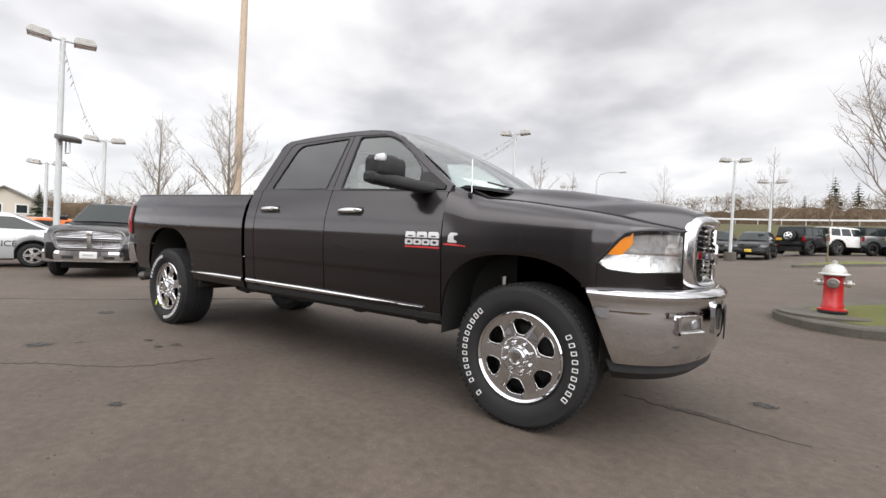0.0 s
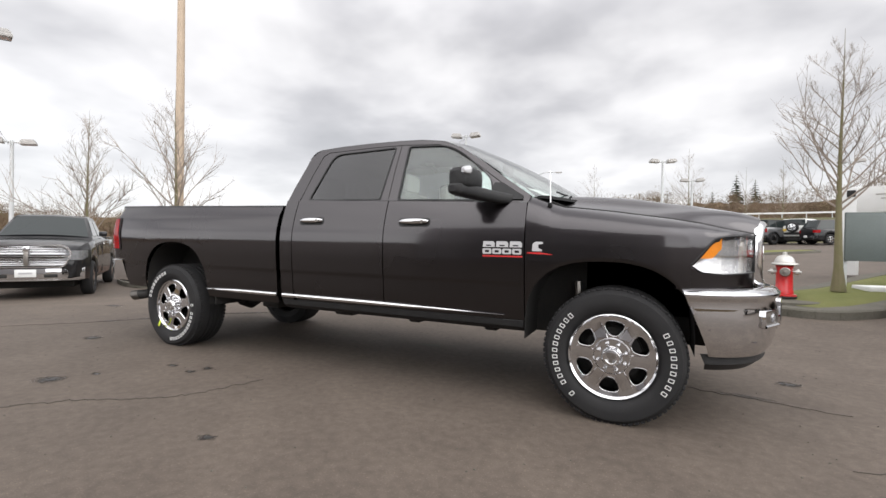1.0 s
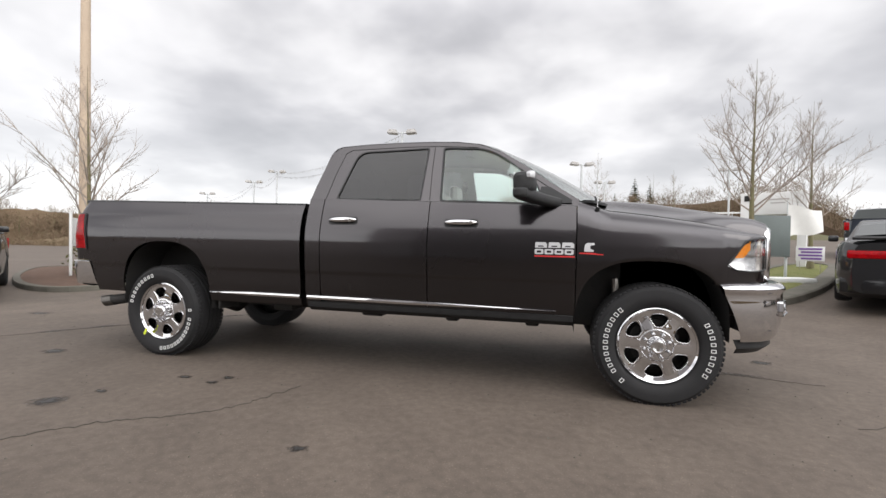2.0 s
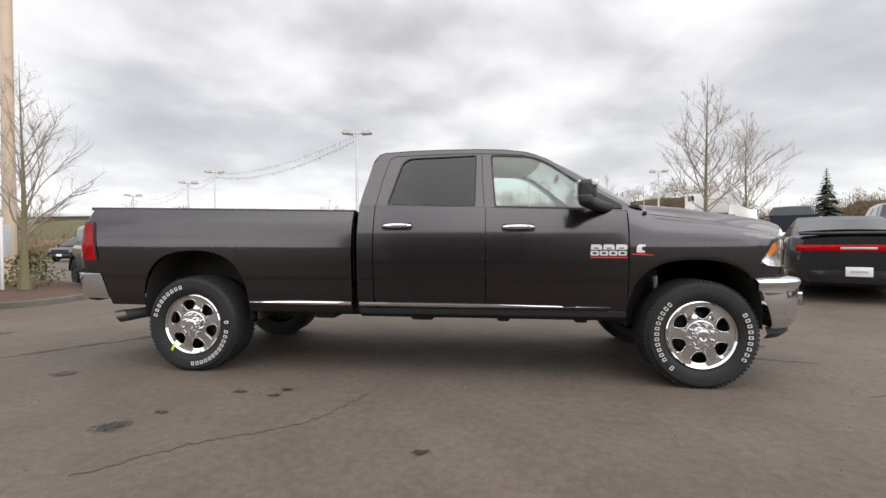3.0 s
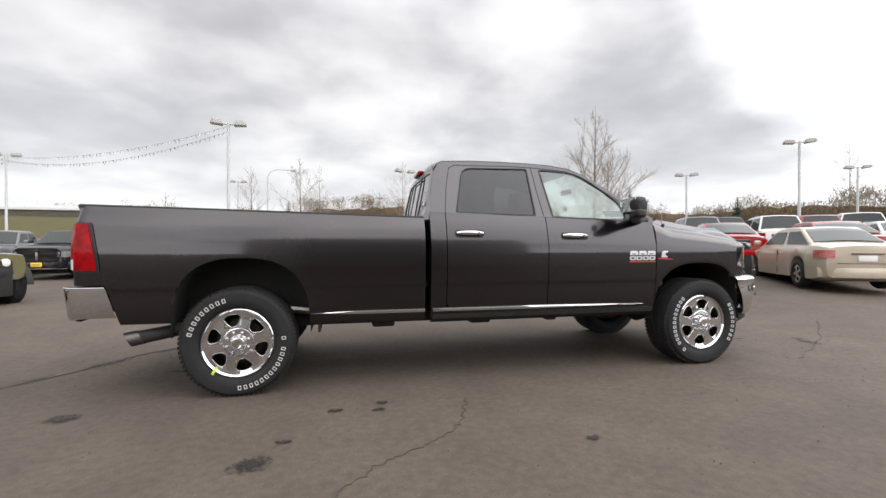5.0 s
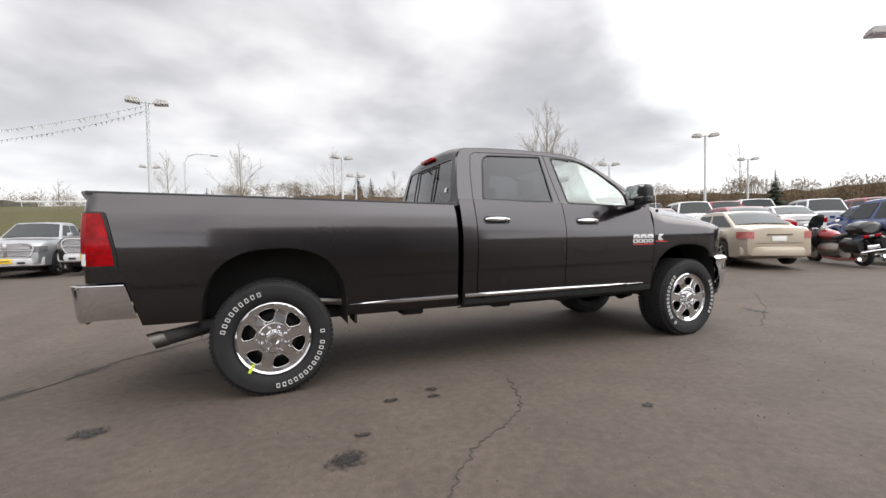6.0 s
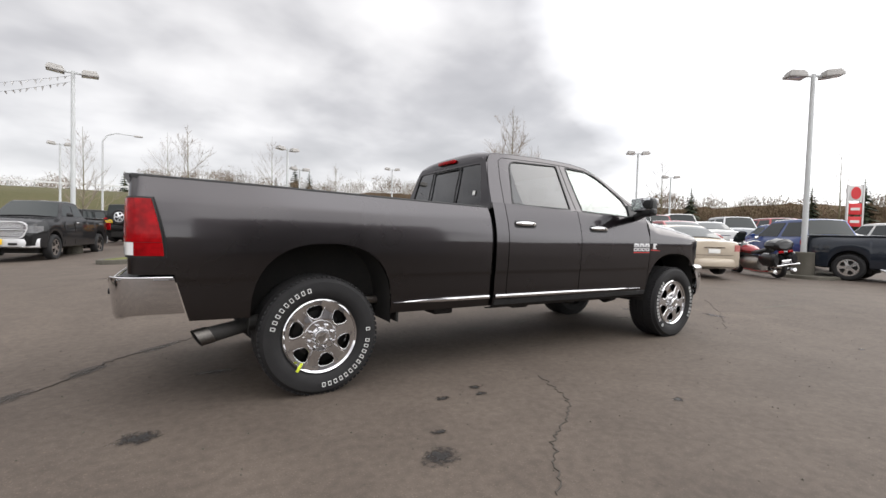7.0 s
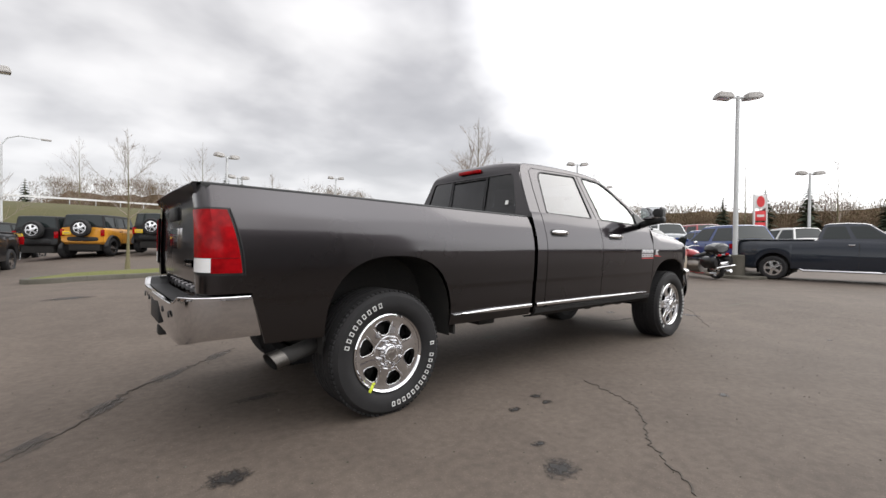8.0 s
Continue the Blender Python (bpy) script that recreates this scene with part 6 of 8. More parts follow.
# ---- parked vehicles ----
def car_wheel(parent, x, y, r, width, sgn, rim=POLISHED):
    h = new("wheel")
    h.parent = parent
    h.matrix_basis = pose(x, y, r, 0, 0, 0 if sgn < 0 else 180)
    bm = bmesh.new()
    lathe(bm, [(r * 0.62, 0.02), (r * 0.70, -0.008), (r * 0.88, -0.008), (r * 0.97, 0.02), (r, 0.05), (r, width - 0.05), (r * 0.9, width), (r * 0.6, width - 0.02)], steps=28)
    part("tyre", bm, RUBBER, h)
    bm = bmesh.new()
    ring = [(r * 0.64 * math.cos(2 * math.pi * k / 30), r * 0.64 * math.sin(2 * math.pi * k / 30)) for k in range(30)]
    holes = []
    for k in range(5):
        m = 2 * math.pi * k / 5
        holes.append([(q * r * math.cos(m + d), q * r * math.sin(m + d)) for q, d in ((0.24, -0.25), (0.52, -0.38), (0.55, 0.0), (0.52, 0.38), (0.24, 0.25))])
    plate(bm, [ring] + holes, lambda u, v: Vector((u, 0.012 - 0.02 * math.exp(-(math.hypot(u, v) / (0.25 * r)) ** 2), v)), (0, 0.03, 0))
    part("rim", bm, rim, h)
    bm = bmesh.new()
    lathe(bm, [(0.0, 0.08), (r * 0.6, 0.08)], steps=20)
    part("brake_disc", bm, UNDER, h)
    return h


def car(name, label, category, at, mat, L, wbase, Wd, top, cabin, roof_z, r=0.33, low=0.24, rear_over=1.0, rim=POLISHED, glass=DARKGLASS, group="parked cars", boxy=False, bed=None,
        front="grille", plate_mat=SIGNWHITE, tail=REDLENS, bump_mat=None, cabin_mat=None, flares=False, spare=False, scale=1.0, tail_full=False, wing=False, open_grille=CHROME, window_split=None):
    """A parked vehicle along +x, centred between its axles on the ground: lofted body with open wheel arches, cabin with its panes, lamps, bumpers, wheels.
    top: heights of the body's upper edge along its length; cabin: (x of rear base, rear roof, front roof, front base)."""
    v = thing(name, label, category, group, at @ Matrix.Scale(scale, 4))
    P = lambda nm, bm, m, lb="", parent=None, smooth=True: part(nm, bm, m, parent or v, lb, smooth)
    x0, x1 = -wbase / 2 - rear_over, -wbase / 2 - rear_over + L
    hw = Wd / 2
    arches = [(-wbase / 2, r * 1.18), (wbase / 2, r * 1.18)]
    xs = set(np.linspace(x0, x1, 25).round(3))
    for cx, a in arches:
        for u in (-1.001, -0.995, -0.94, -0.8, -0.6, -0.3, 0, 0.3, 0.6, 0.8, 0.94, 0.995, 1.001):
            xs.add(round(cx + a * u, 4))
    for p in top:
        xs.add(p[0])
    rows = []
    for x in sorted(q for q in xs if x0 <= q <= x1):
        e = min(1.0, (x - x0) / 0.5, (x1 - x) / 0.6)
        if boxy:
            e = min(1.0, (x - x0) / 0.10, (x1 - x) / 0.12)
        w = hw * (0.80 + 0.20 * max(e, 0) ** 0.5) if not boxy else hw * (0.96 + 0.04 * max(e, 0))
        zt = interp(x, top)
        zb = low + 0.10 * (1 - min(1, max(e, 0) * 1.6))
        for cx, a in arches:
            if abs(x - cx) < a:
                zb = max(zb, r + (a * a - (x - cx) ** 2) ** 0.5)
        zb = min(zb, zt - 0.08)
        h = zt - zb
        k = 0.02 if boxy else 0.05
        half = [(w * 0.86, zb), (w * 0.975, zb + min(0.05, h * 0.2)), (w, zb + h * 0.40), (w * (1 - k * 0.4), zb + h * 0.72), (w * (1 - k), zt - min(0.07, h * 0.2)), (w * (1 - k) - 0.03, zt - 0.015), (w * 0.78, zt + 0.012), (w * 0.40, zt + 0.03), (0, zt + 0.035)]
        rows.append([(x, -y, z) for y, z in half] + [(x, y, z) for y, z in half[-2::-1]])
    bm = bmesh.new()
    vs = grid(bm, rows, close_v=True)
    bm.faces.new(vs[0])
    bm.faces.new(vs[-1])
    body = P("body", bm, mat)
    # cabin
    ra, rb, rc, rd = cabin
    wb_, wr = hw * (0.93 if boxy else 0.90), hw * (0.84 if boxy else 0.68)
    za, zd = interp(ra, top) - 0.02, interp(rd, top) - 0.02
    cm = cabin_mat or mat
    bm = bmesh.new()
    base = [(ra, za), (rb, roof_z - 0.03), (rb + 0.10, roof_z), ((rb + rc) / 2, roof_z + 0.02), (rc - 0.12, roof_z - 0.005), (rc, roof_z - 0.04), (rd, zd)]
    def cab_w(z):
        t = (z - min(za, zd)) / (roof_z - min(za, zd))
        return wb_ + (wr - wb_) * min(max(t, 0), 1.05)
    rws = []
    for x, z in base:
        w = cab_w(z)
        rws.append([(x, -w, z), (x, -w * 0.93, z + 0.025), (x, 0, z + 0.045), (x, w * 0.93, z + 0.025), (x, w, z)])
    vs = grid(bm, rws)
    for s in (0, -1):
        side = [row[s] for row in vs]
        bm.faces.new(side)
    cab = P("cabin", bm, cm)
    # panes: sides, windscreen, rear
    def on_side(sgn):
        return lambda u, z: Vector((u, sgn * (cab_w(z) + 0.010), z))
    zl = max(za, zd) + 0.045
    zh = roof_z - 0.075
    def xa(z):
        return ra + (rb - ra) * (z - za) / (roof_z - 0.03 - za)
    def xd(z):
        return rd + (rc - rd) * (z - zd) / (roof_z - 0.04 - zd)
    cuts = window_split or [(0.0, 0.45), (0.53, 1.0)]
    for sgn in (-1, 1):
        for c0, c1 in cuts:
            a0, a1 = xa(zl) + 0.10, xd(zl) - 0.10
            b0, b1 = xa(zh) + 0.07, xd(zh) - 0.05
            pts = [(a0 + (a1 - a0) * c0, zl), (a0 + (a1 - a0) * c1, zl), (b0 + (b1 - b0) * c1, zh), (b0 + (b1 - b0) * c0, zh)]
            bm = bmesh.new()
            plate(bm, [rounded(pts, 0.04, 3)], on_side(sgn), (0, -sgn * 0.02, 0))
            P("side_window", bm, glass, "", cab)
        bm = bmesh.new()
        box(bm, (xd(zl) - 0.12, sgn * (hw + 0.07), zl + 0.05), (0.10, 0.17, 0.13), 0.03)
        P("door_mirror", bm, mat if not boxy else PLASTIC)
    for nm, xf, zz0, zz1 in (("windscreen", xd, zd + 0.05, roof_z - 0.065), ("rear_window", xa, za + 0.07, roof_z - 0.06)):
        s = 1 if nm == "windscreen" else -1
        bm = bmesh.new()
        rws = []
        for t in np.linspace(0, 1, 5):
            z = zz0 + (zz1 - zz0) * t
            w = cab_w(z) - 0.07
            rws.append([(xf(z) + s * (0.014 + 0.0), y, z + 0.022 + 0.046 * (1 - abs(y / max(w + 0.07, 0.1)) ** 2)) for y in np.linspace(-w, w, 9)])
        shell(bm, rws, (-s * 0.02, 0, 0))
        P(nm, bm, glass, "", cab)
    # door seams
    for sgn in (-1, 1):
        for x in ((ra + rd) / 2 + 0.05, rd - 0.15):
            bm = bmesh.new()
            z1 = interp(x, top) - 0.09
            box(bm, (x, sgn * (hw * 0.985), (low + 0.12 + z1) / 2), (0.010, 0.02, z1 - low - 0.12))
            P("door_seam", bm, UNDER)
        bm = bmesh.new()
        box(bm, ((ra + rd) / 2 - 0.12, sgn * hw * 1.0, interp(0, top) - 0.16), (0.16, 0.03, 0.03), 0.01)
        P("door_handle", bm, open_grille)
    # face: grille, lamps, bumpers
    zf = interp(x1 - 0.25, top)
    fw = hw * (0.96 if boxy else 0.80)
    if front == "jeep":
        for k in range(7):
            bm = bmesh.new()
            box(bm, (x1 + 0.004, -0.27 + 0.09 * k, zf - 0.24), (0.02, 0.045, 0.30), 0.012)
            P("grille_slot", bm, UNDER)
        for s in (-1, 1):
            bm = bmesh.new()
            lathe(bm, [(0.0, 0.03), (0.06, 0.028), (0.09, 0.01), (0.10, -0.02)], axis="X", steps=20, at=(x1, s * 0.50, zf - 0.20))
            lampo = P("headlamp", bm, WHITELENS)
            bm = bmesh.new()
            lathe(bm, [(0.0, 0.02), (0.035, 0.015), (0.04, -0.02)], axis="X", steps=14, at=(x1, s * 0.47, zf - 0.36))
            P("indicator", bm, AMBER, "", lampo)
    elif front == "truck":
        bm = bmesh.new()
        outer = rounded([(-0.62, zf - 0.50), (-0.76, zf - 0.16), (-0.62, zf + 0.01), (0.62, zf + 0.01), (0.76, zf - 0.16), (0.62, zf - 0.50)], 0.10)
        inner = rounded([(-0.60, zf - 0.472), (-0.727, zf - 0.165), (-0.605, zf - 0.030), (0.605, zf - 0.030), (0.727, zf - 0.165), (0.60, zf - 0.472)], 0.09)
        plate(bm, [outer, inner], lambda u, z: Vector((x1 + 0.075 - 0.10 * u * u, u, z)), (-0.08, 0, 0))
        gr = P("grille", bm, open_grille)
        bm = bmesh.new()
        shell(bm, [[(x1 + 0.042 - 0.1 * y * y, y, z) for z in (zf - 0.485, zf - 0.02)] for y in np.linspace(-0.64, 0.64, 7)], (-0.02, 0, 0))
        P("grille_backing", bm, UNDER, "", gr)
        for z in (zf - 0.435, zf - 0.40, zf - 0.365, zf - 0.33, zf - 0.295, zf - 0.195, zf - 0.16, zf - 0.125, zf - 0.09, zf - 0.055):
            bm = bmesh.new()
            shell(bm, [[(x1 + 0.046 - 0.1 * y * y, y, z - 0.009), (x1 + 0.054 - 0.1 * y * y, y, z), (x1 + 0.046 - 0.1 * y * y, y, z + 0.009)] for y in np.linspace(-0.645, 0.645, 9)], (-0.006, 0, 0))
            P("slat", bm, open_grille, "", gr)
        bm = bmesh.new()
        shell(bm, [[(x1 + 0.045 - 0.1 * y * y, y, zf - 0.268), (x1 + 0.070 - 0.1 * y * y, y, zf - 0.260), (x1 + 0.070 - 0.1 * y * y, y, zf - 0.238), (x1 + 0.045 - 0.1 * y * y, y, zf - 0.230)] for y in np.linspace(-0.70, 0.70, 9)], (-0.006, 0, 0))
        box(bm, (x1 + 0.062, 0, zf - 0.10), (0.04, 0.11, 0.12), 0.02)
        P("crossbar", bm, open_grille, "", gr)
        bm = bmesh.new()
        box(bm, (x1 + 0.058, 0, zf - 0.30), (0.04, 0.075, 0.32), 0.012)
        P("crossbar_post", bm, STEEL, "", gr)
    else:
        bm = bmesh.new()
        box(bm, (x1 - 0.03, 0, zf - 0.22), (0.06, 0.9, 0.16), 0.03)
        P("grille", bm, UNDER)
    if front != "jeep":
        for s in (-1, 1):
            bm = bmesh.new()
            wide = lambda x: hw * (0.80 + 0.20 * min(1.0, max(0.0, (x1 - x) / 0.6)) ** 0.5) + 0.010
            plan = [(x1 + 0.012, hw * 0.62), (x1 + 0.012, hw * 0.74)] + [(x1 - q, wide(x1 - q)) for q in (0.0, 0.05, 0.12, 0.22, 0.34)]
            z0_, z1_ = (zf - 0.33, zf - 0.12) if front == "truck" else (zf - 0.24, zf - 0.10)
            shell(bm, [[(x, s * y, z) for z in np.linspace(z0_ + 0.03 * (k > 4) * (k - 4), z1_, 4)] for k, (x, y) in enumerate(plan)], (-0.02, -s * 0.03, 0))
            P("headlamp", bm, CARLAMP)
    for nm, xx, s in (("front_bumper", x1, 1), ("rear_bumper", x0, -1)):
        bm = bmesh.new()
        zc, hh = (low + 0.24, 0.22) if boxy else (low + 0.19, 0.30) if bed else (low + 0.20, 0.26)
        rws = []
        for y in np.linspace(-1, 1, 15):
            px = xx + s * (0.05 - 0.22 * abs(y) ** 4)
            rws.append([(px - s * 0.06, y * fw * 1.17 if not boxy else y * fw, zc - hh / 2), (px, y * (fw * 1.17 if not boxy else fw), zc - hh / 2 + 0.03), (px + s * 0.015, y * (fw * 1.17 if not boxy else fw), zc), (px, y * (fw * 1.17 if not boxy else fw), zc + hh / 2 - 0.03), (px - s * 0.06, y * (fw * 1.17 if not boxy else fw), zc + hh / 2)])
        shell(bm, rws, (-s * 0.02, 0, 0))
        bo = P(nm, bm, bump_mat or mat)
        if front == "truck" and s > 0:
            for y in (-0.40, 0.40):
                bm = bmesh.new()
                box(bm, (xx + 0.060, y, zc - 0.03), (0.02, 0.22, 0.07), 0.012)
                P("bumper_opening", bm, UNDER, "", bo)
            bm = bmesh.new()
            shell(bm, [[(xx + 0.056 - 0.22 * abs(y) ** 4, y * fw * 1.15, z) for z in (zc - 0.135, zc - 0.12, zc - 0.105)] for y in np.linspace(-0.92, 0.92, 11)], (-0.012, 0, 0))
            P("bumper_lip", bm, POLISHED, "bright lower lip", bo)
        bm = bmesh.new()
        if name == "sedan" and s < 0:
            continue
        py, pz = (0.58, zc + 0.26) if boxy and s < 0 else (0.0, zc + (0.03 if s > 0 else 0.10))
        box(bm, (xx + s * 0.082, py, pz), (0.014, 0.34, 0.16), 0.004)
        pl = P("number_plate", bm, plate_mat, "", bo)
        bm = bmesh.new()
        box(bm, (xx + s * 0.091, py, pz), (0.006, 0.22, 0.035))
        P("plate_bar", bm, LAMPCAP if plate_mat is SIGNWHITE else STEEL, "", pl)
    zr = interp(x0 + 0.2, top)
    if name == "sedan":
        bm = bmesh.new()
        shell(bm, [[(x0 - 0.004 - 0.012 * math.cos(1.5 * y / hw), y, z) for z in (zr - 0.20, zr - 0.185, zr - 0.17)] for y in np.linspace(-0.30, 0.30, 7)], (-0.012, 0, 0))
        P("boot_trim", bm, CHROME, "chrome strip on the boot lid")
        bm = bmesh.new()
        box(bm, (x0 - 0.010, 0, zr - 0.285), (0.016, 0.34, 0.13), 0.004)
        P("boot_plate", bm, PAPER)
        for y, w in ((0.0, hw * 1.22),):
            bm = bmesh.new()
            box(bm, (x0 - 0.003, y, zr - 0.40), (0.012, w, 0.010))
            P("boot_seam", bm, UNDER)
    if tail_full:
        bm = bmesh.new()
        box(bm, (x0 + 0.005, 0, zr - 0.20), (0.05, Wd * 0.86, 0.13), 0.03)
        P("tail_lamp", bm, tail, "full-width red tail lamp")
        bm = bmesh.new()
        box(bm, (x0 - 0.012, 0, zr - 0.20), (0.03, Wd * 0.24, 0.04), 0.008)
        P("lamp_badge", bm, LAMPCAP)
    else:
        for s in (-1, 1):
            bm = bmesh.new()
            if boxy or bed:
                box(bm, (x0 - 0.015, s * (hw - 0.10), zr - 0.24), (0.06, 0.15, 0.30), 0.015)
            else:
                wide = lambda x: hw * (0.80 + 0.20 * min(1.0, max(0.0, (x - x0) / 0.5)) ** 0.5) + 0.010
                shell(bm, [[(x, s * y, z) for z in np.linspace(zr - 0.28, zr - 0.10, 4)] for x, y in [(x0 - 0.012, hw * 0.66), (x0 - 0.012, hw * 0.74)] + [(x0 + q, wide(x0 + q)) for q in (0.0, 0.05, 0.12, 0.22, 0.30)]], (0.02, -s * 0.02, 0))
            P("tail_lamp", bm, tail)
    if wing:
        bm = bmesh.new()
        box(bm, (x0 + 0.15, 0, zr + 0.055), (0.20, Wd * 0.80, 0.05), 0.016)
        P("rear_spoiler", bm, BLACKP, "black rear spoiler")
    if flares:
        for cx, a in arches:
            for s in (-1, 1):
                bm = bmesh.new()
                rws = []
                for k in range(13):
                    an = math.pi * (0.02 + 0.96 * k / 12)
                    rws.append([(cx + q * math.cos(an), s * y, r + q * math.sin(an) * 0.95) for q, y in ((a - 0.01, hw * 0.92), (a + 0.02, hw * 1.10), (a + 0.07, hw * 1.10), (a + 0.10, hw * 0.94))])
                shell(bm, rws, (0, 0, -0.005))
                P("fender_flare", bm, PLASTIC, "black plastic fender flare")
    if spare:
        sp = car_wheel(v, 0, 0, r * 0.95, 0.24, -1, rim)
        sp.name = "spare_wheel"
        sp.matrix_basis = pose(x0 - 0.26, 0, low + 0.72, 0, 0, -90)
    if bed:
        bx0, bx1 = bed
        bm = bmesh.new()
        box(bm, ((bx0 + bx1) / 2, 0, interp((bx0 + bx1) / 2, top) + 0.036), (bx1 - bx0, Wd * 0.80, 0.02))
        P("bed_opening", bm, UNDER)
        for s in (-1, 1):
            bm = bmesh.new()
            box(bm, ((bx0 + bx1) / 2, s * hw * 0.90, interp((bx0 + bx1) / 2, top) + 0.03), (bx1 - bx0, 0.10, 0.05), 0.015)
            P("bed_rail", bm, mat)
    bm = bmesh.new()
    box(bm, (0, 0, low + 0.10), (wbase * 1.3, Wd * 0.72, 0.16), 0.02)
    for cx in (-wbase / 2, wbase / 2):
        box(bm, (cx, 0, r + 0.19), (r * 2.5, Wd * 0.70, r * 1.8), 0.03)
    P("underbody", bm, UNDER, "black underbody and wheel housings")
    for cx in (-wbase / 2, wbase / 2):
        for s in (-1, 1):
            car_wheel(v, cx, s * (hw - 0.005 if not flares else hw * 1.06), r, 0.22 if not flares else 0.27, s, rim)
    return v


def place(x, y, heading, lift=0.0):
    return pose(x, y, ground_z(x, y) + lift, 0, 0, heading)


def ahead(x, y, heading, d):
    """The point d metres ahead of (x, y)."""
    return x + d * math.cos(radians(heading)), y + d * math.sin(radians(heading))


PICK_TOP = [(-2.95, 1.36), (-0.72, 1.36), (-0.62, 1.40), (1.05, 1.34), (1.25, 1.33), (2.35, 1.26), (2.70, 1.16), (2.80, 1.05)]


def pickup(label, x, y, heading, mat, scale=1.0, plate_mat=YELLOW, bump=CHROME, grille=CHROME, r=0.41, group="parked pickups"):
    return car("pickup_truck", label, "pickup truck", place(x, y, heading), mat, 5.75, 3.56, 2.02, PICK_TOP, (-0.62, -0.45, 0.62, 1.30), 1.90, r, 0.37, 1.16, bed=(-2.85, -0.70), front="truck", bump_mat=bump, plate_mat=plate_mat, scale=scale, group=group, open_grille=grille)


JEEP_TOP = [(-2.1, 1.26), (-1.9, 1.28), (0.55, 1.27), (0.70, 1.24), (1.80, 1.17), (2.05, 1.14), (2.10, 1.10)]


def jeep(label, x, y, heading, mat, top_mat=PLASTIC, scale=1.0, r=0.41, plate_mat=YELLOW, spare=True, rim=POLISHED):
    return car("off_roader", label, "off-roader", place(x, y, heading), mat, 4.10, 2.95, 1.78, JEEP_TOP, (-2.02, -1.96, 0.42, 0.72), 1.84, r, 0.52, 0.62, boxy=True, front="jeep", flares=True, spare=spare, bump_mat=PLASTIC, cabin_mat=top_mat, scale=scale, rim=rim,
               plate_mat=plate_mat, group="parked off-roaders", open_grille=PLASTIC, window_split=[(0.0, 0.30), (0.35, 0.65), (0.70, 1.0)])


SEDAN_TOP = [(-2.40, 0.98), (-2.2, 1.02), (-1.3, 1.04), (0.0, 0.99), (0.9, 0.97), (1.6, 0.88), (2.1, 0.76), (2.4, 0.66)]


def sedan(label, x, y, heading, mat, scale=1.0, roof=1.46, group="parked cars", category="car", name="sedan", **more):
    return car(name, label, category, place(x, y, heading), mat, 4.80, 2.78, 1.80, SEDAN_TOP, (-1.85, -0.95, 0.35, 1.18), roof, 0.33, 0.20, 1.02, scale=scale, group=group, **more)


SUV_TOP = [(-2.35, 1.05), (-2.2, 1.10), (0.0, 1.08), (0.95, 1.06), (1.9, 0.96), (2.25, 0.82)]


def suv(label, x, y, heading, mat, scale=1.0, roof=1.72, **more):
    return car("family_car", label, "car", place(x, y, heading), mat, 4.60, 2.70, 1.85, SUV_TOP, (-2.22, -1.85, 0.15, 1.10), roof, 0.35, 0.24, 0.98, scale=scale, **more)


# nearest vehicles
cx, cy = ahead(-9.28, 0.80, -33, -1.78 * 0.91)
pickup("black pickup truck with a chrome grille facing the lot", cx, cy, -33, BLACKP, 0.91, SIGNWHITE, grille=POLISHED)
cx, cy = ahead(-8.95, 6.25, -32, -1.475 * 0.96)
jeep("olive green off-roader on big tyres with a windscreen price sticker", cx, cy, -32, OLIVEP, OLIVEP, 0.96, 0.44, rim=UNDER)
cx, cy = ahead(6.33, 3.16, 62, 2.56 * 0.95)
car("coupe", "black muscle coupe with a full-width red tail lamp", "car", place(cx, cy, 62), BLACKP, 5.0, 2.95, 1.92, [(-2.6, 0.98), (-2.3, 1.04), (-1.6, 1.06), (0, 1.0), (0.8, 1.0), (1.7, 0.93), (2.3, 0.80), (2.4, 0.7)], (-1.85, -0.72, 0.22, 0.95), 1.42, 0.36, 0.13, 1.10, tail_full=True, wing=True, scale=0.95, window_split=[(0.05, 0.30), (0.36, 1.0)])
cx, cy = ahead(9.8, 3.1, 60, 1.39 * 0.95)
sedan("beige sedan with red tail lamps parked nose away", cx, cy, 60, BEIGEP, 0.95, tail=FADEDRED)
cx, cy = ahead(14.75, 0.85, -84, 1.75 * 0.95)
side_truck = pickup("dark steel-blue pickup truck seen from its side", cx, cy, -84, NAVYP, 0.95, SIGNWHITE)
for s in (-1, 1):
    bm = bmesh.new()
    tube(bm, [(-1.05, s * 0.96, 0.40), (-0.95, s * 1.02, 0.36), (1.15, s * 1.02, 0.36), (1.25, s * 0.96, 0.40)], 0.035, 10)
    part("side_step", bm, CHROME, side_truck, "chrome side step")
cx, cy = ahead(-13.0, 0.4, -104, 1.36 * 0.95)
police = sedan("silver patrol car with dark lettering on its door", cx, cy, -104, SILVERP, 0.95, group="", category="police car", name="police_car")
txt = bpy.data.curves.new("lettering", "FONT")
txt.body, txt.size, txt.align_x, txt.extrude = "POLICE", 0.22, "CENTER", 0.004
tmp = new("lettering", txt)
bpy.context.view_layer.update()
me = bpy.data.meshes.new_from_object(tmp.evaluated_get(bpy.context.evaluated_depsgraph_get()))
bpy.data.objects.remove(tmp)
bpy.data.curves.remove(txt)
me.materials.append(UNDER)
for s in (-1, 1):
    o = new("lettering", me)
    o.parent = police
    o.matrix_basis = pose(-0.70, s * 0.912, 0.58, 90, 0, 0 if s < 0 else 180)
bm = bmesh.new()
box(bm, (-0.1, 0, 1.53), (0.28, 1.1, 0.10), 0.03)
part("light_bar", bm, DARKGLASS, police, "roof light bar")

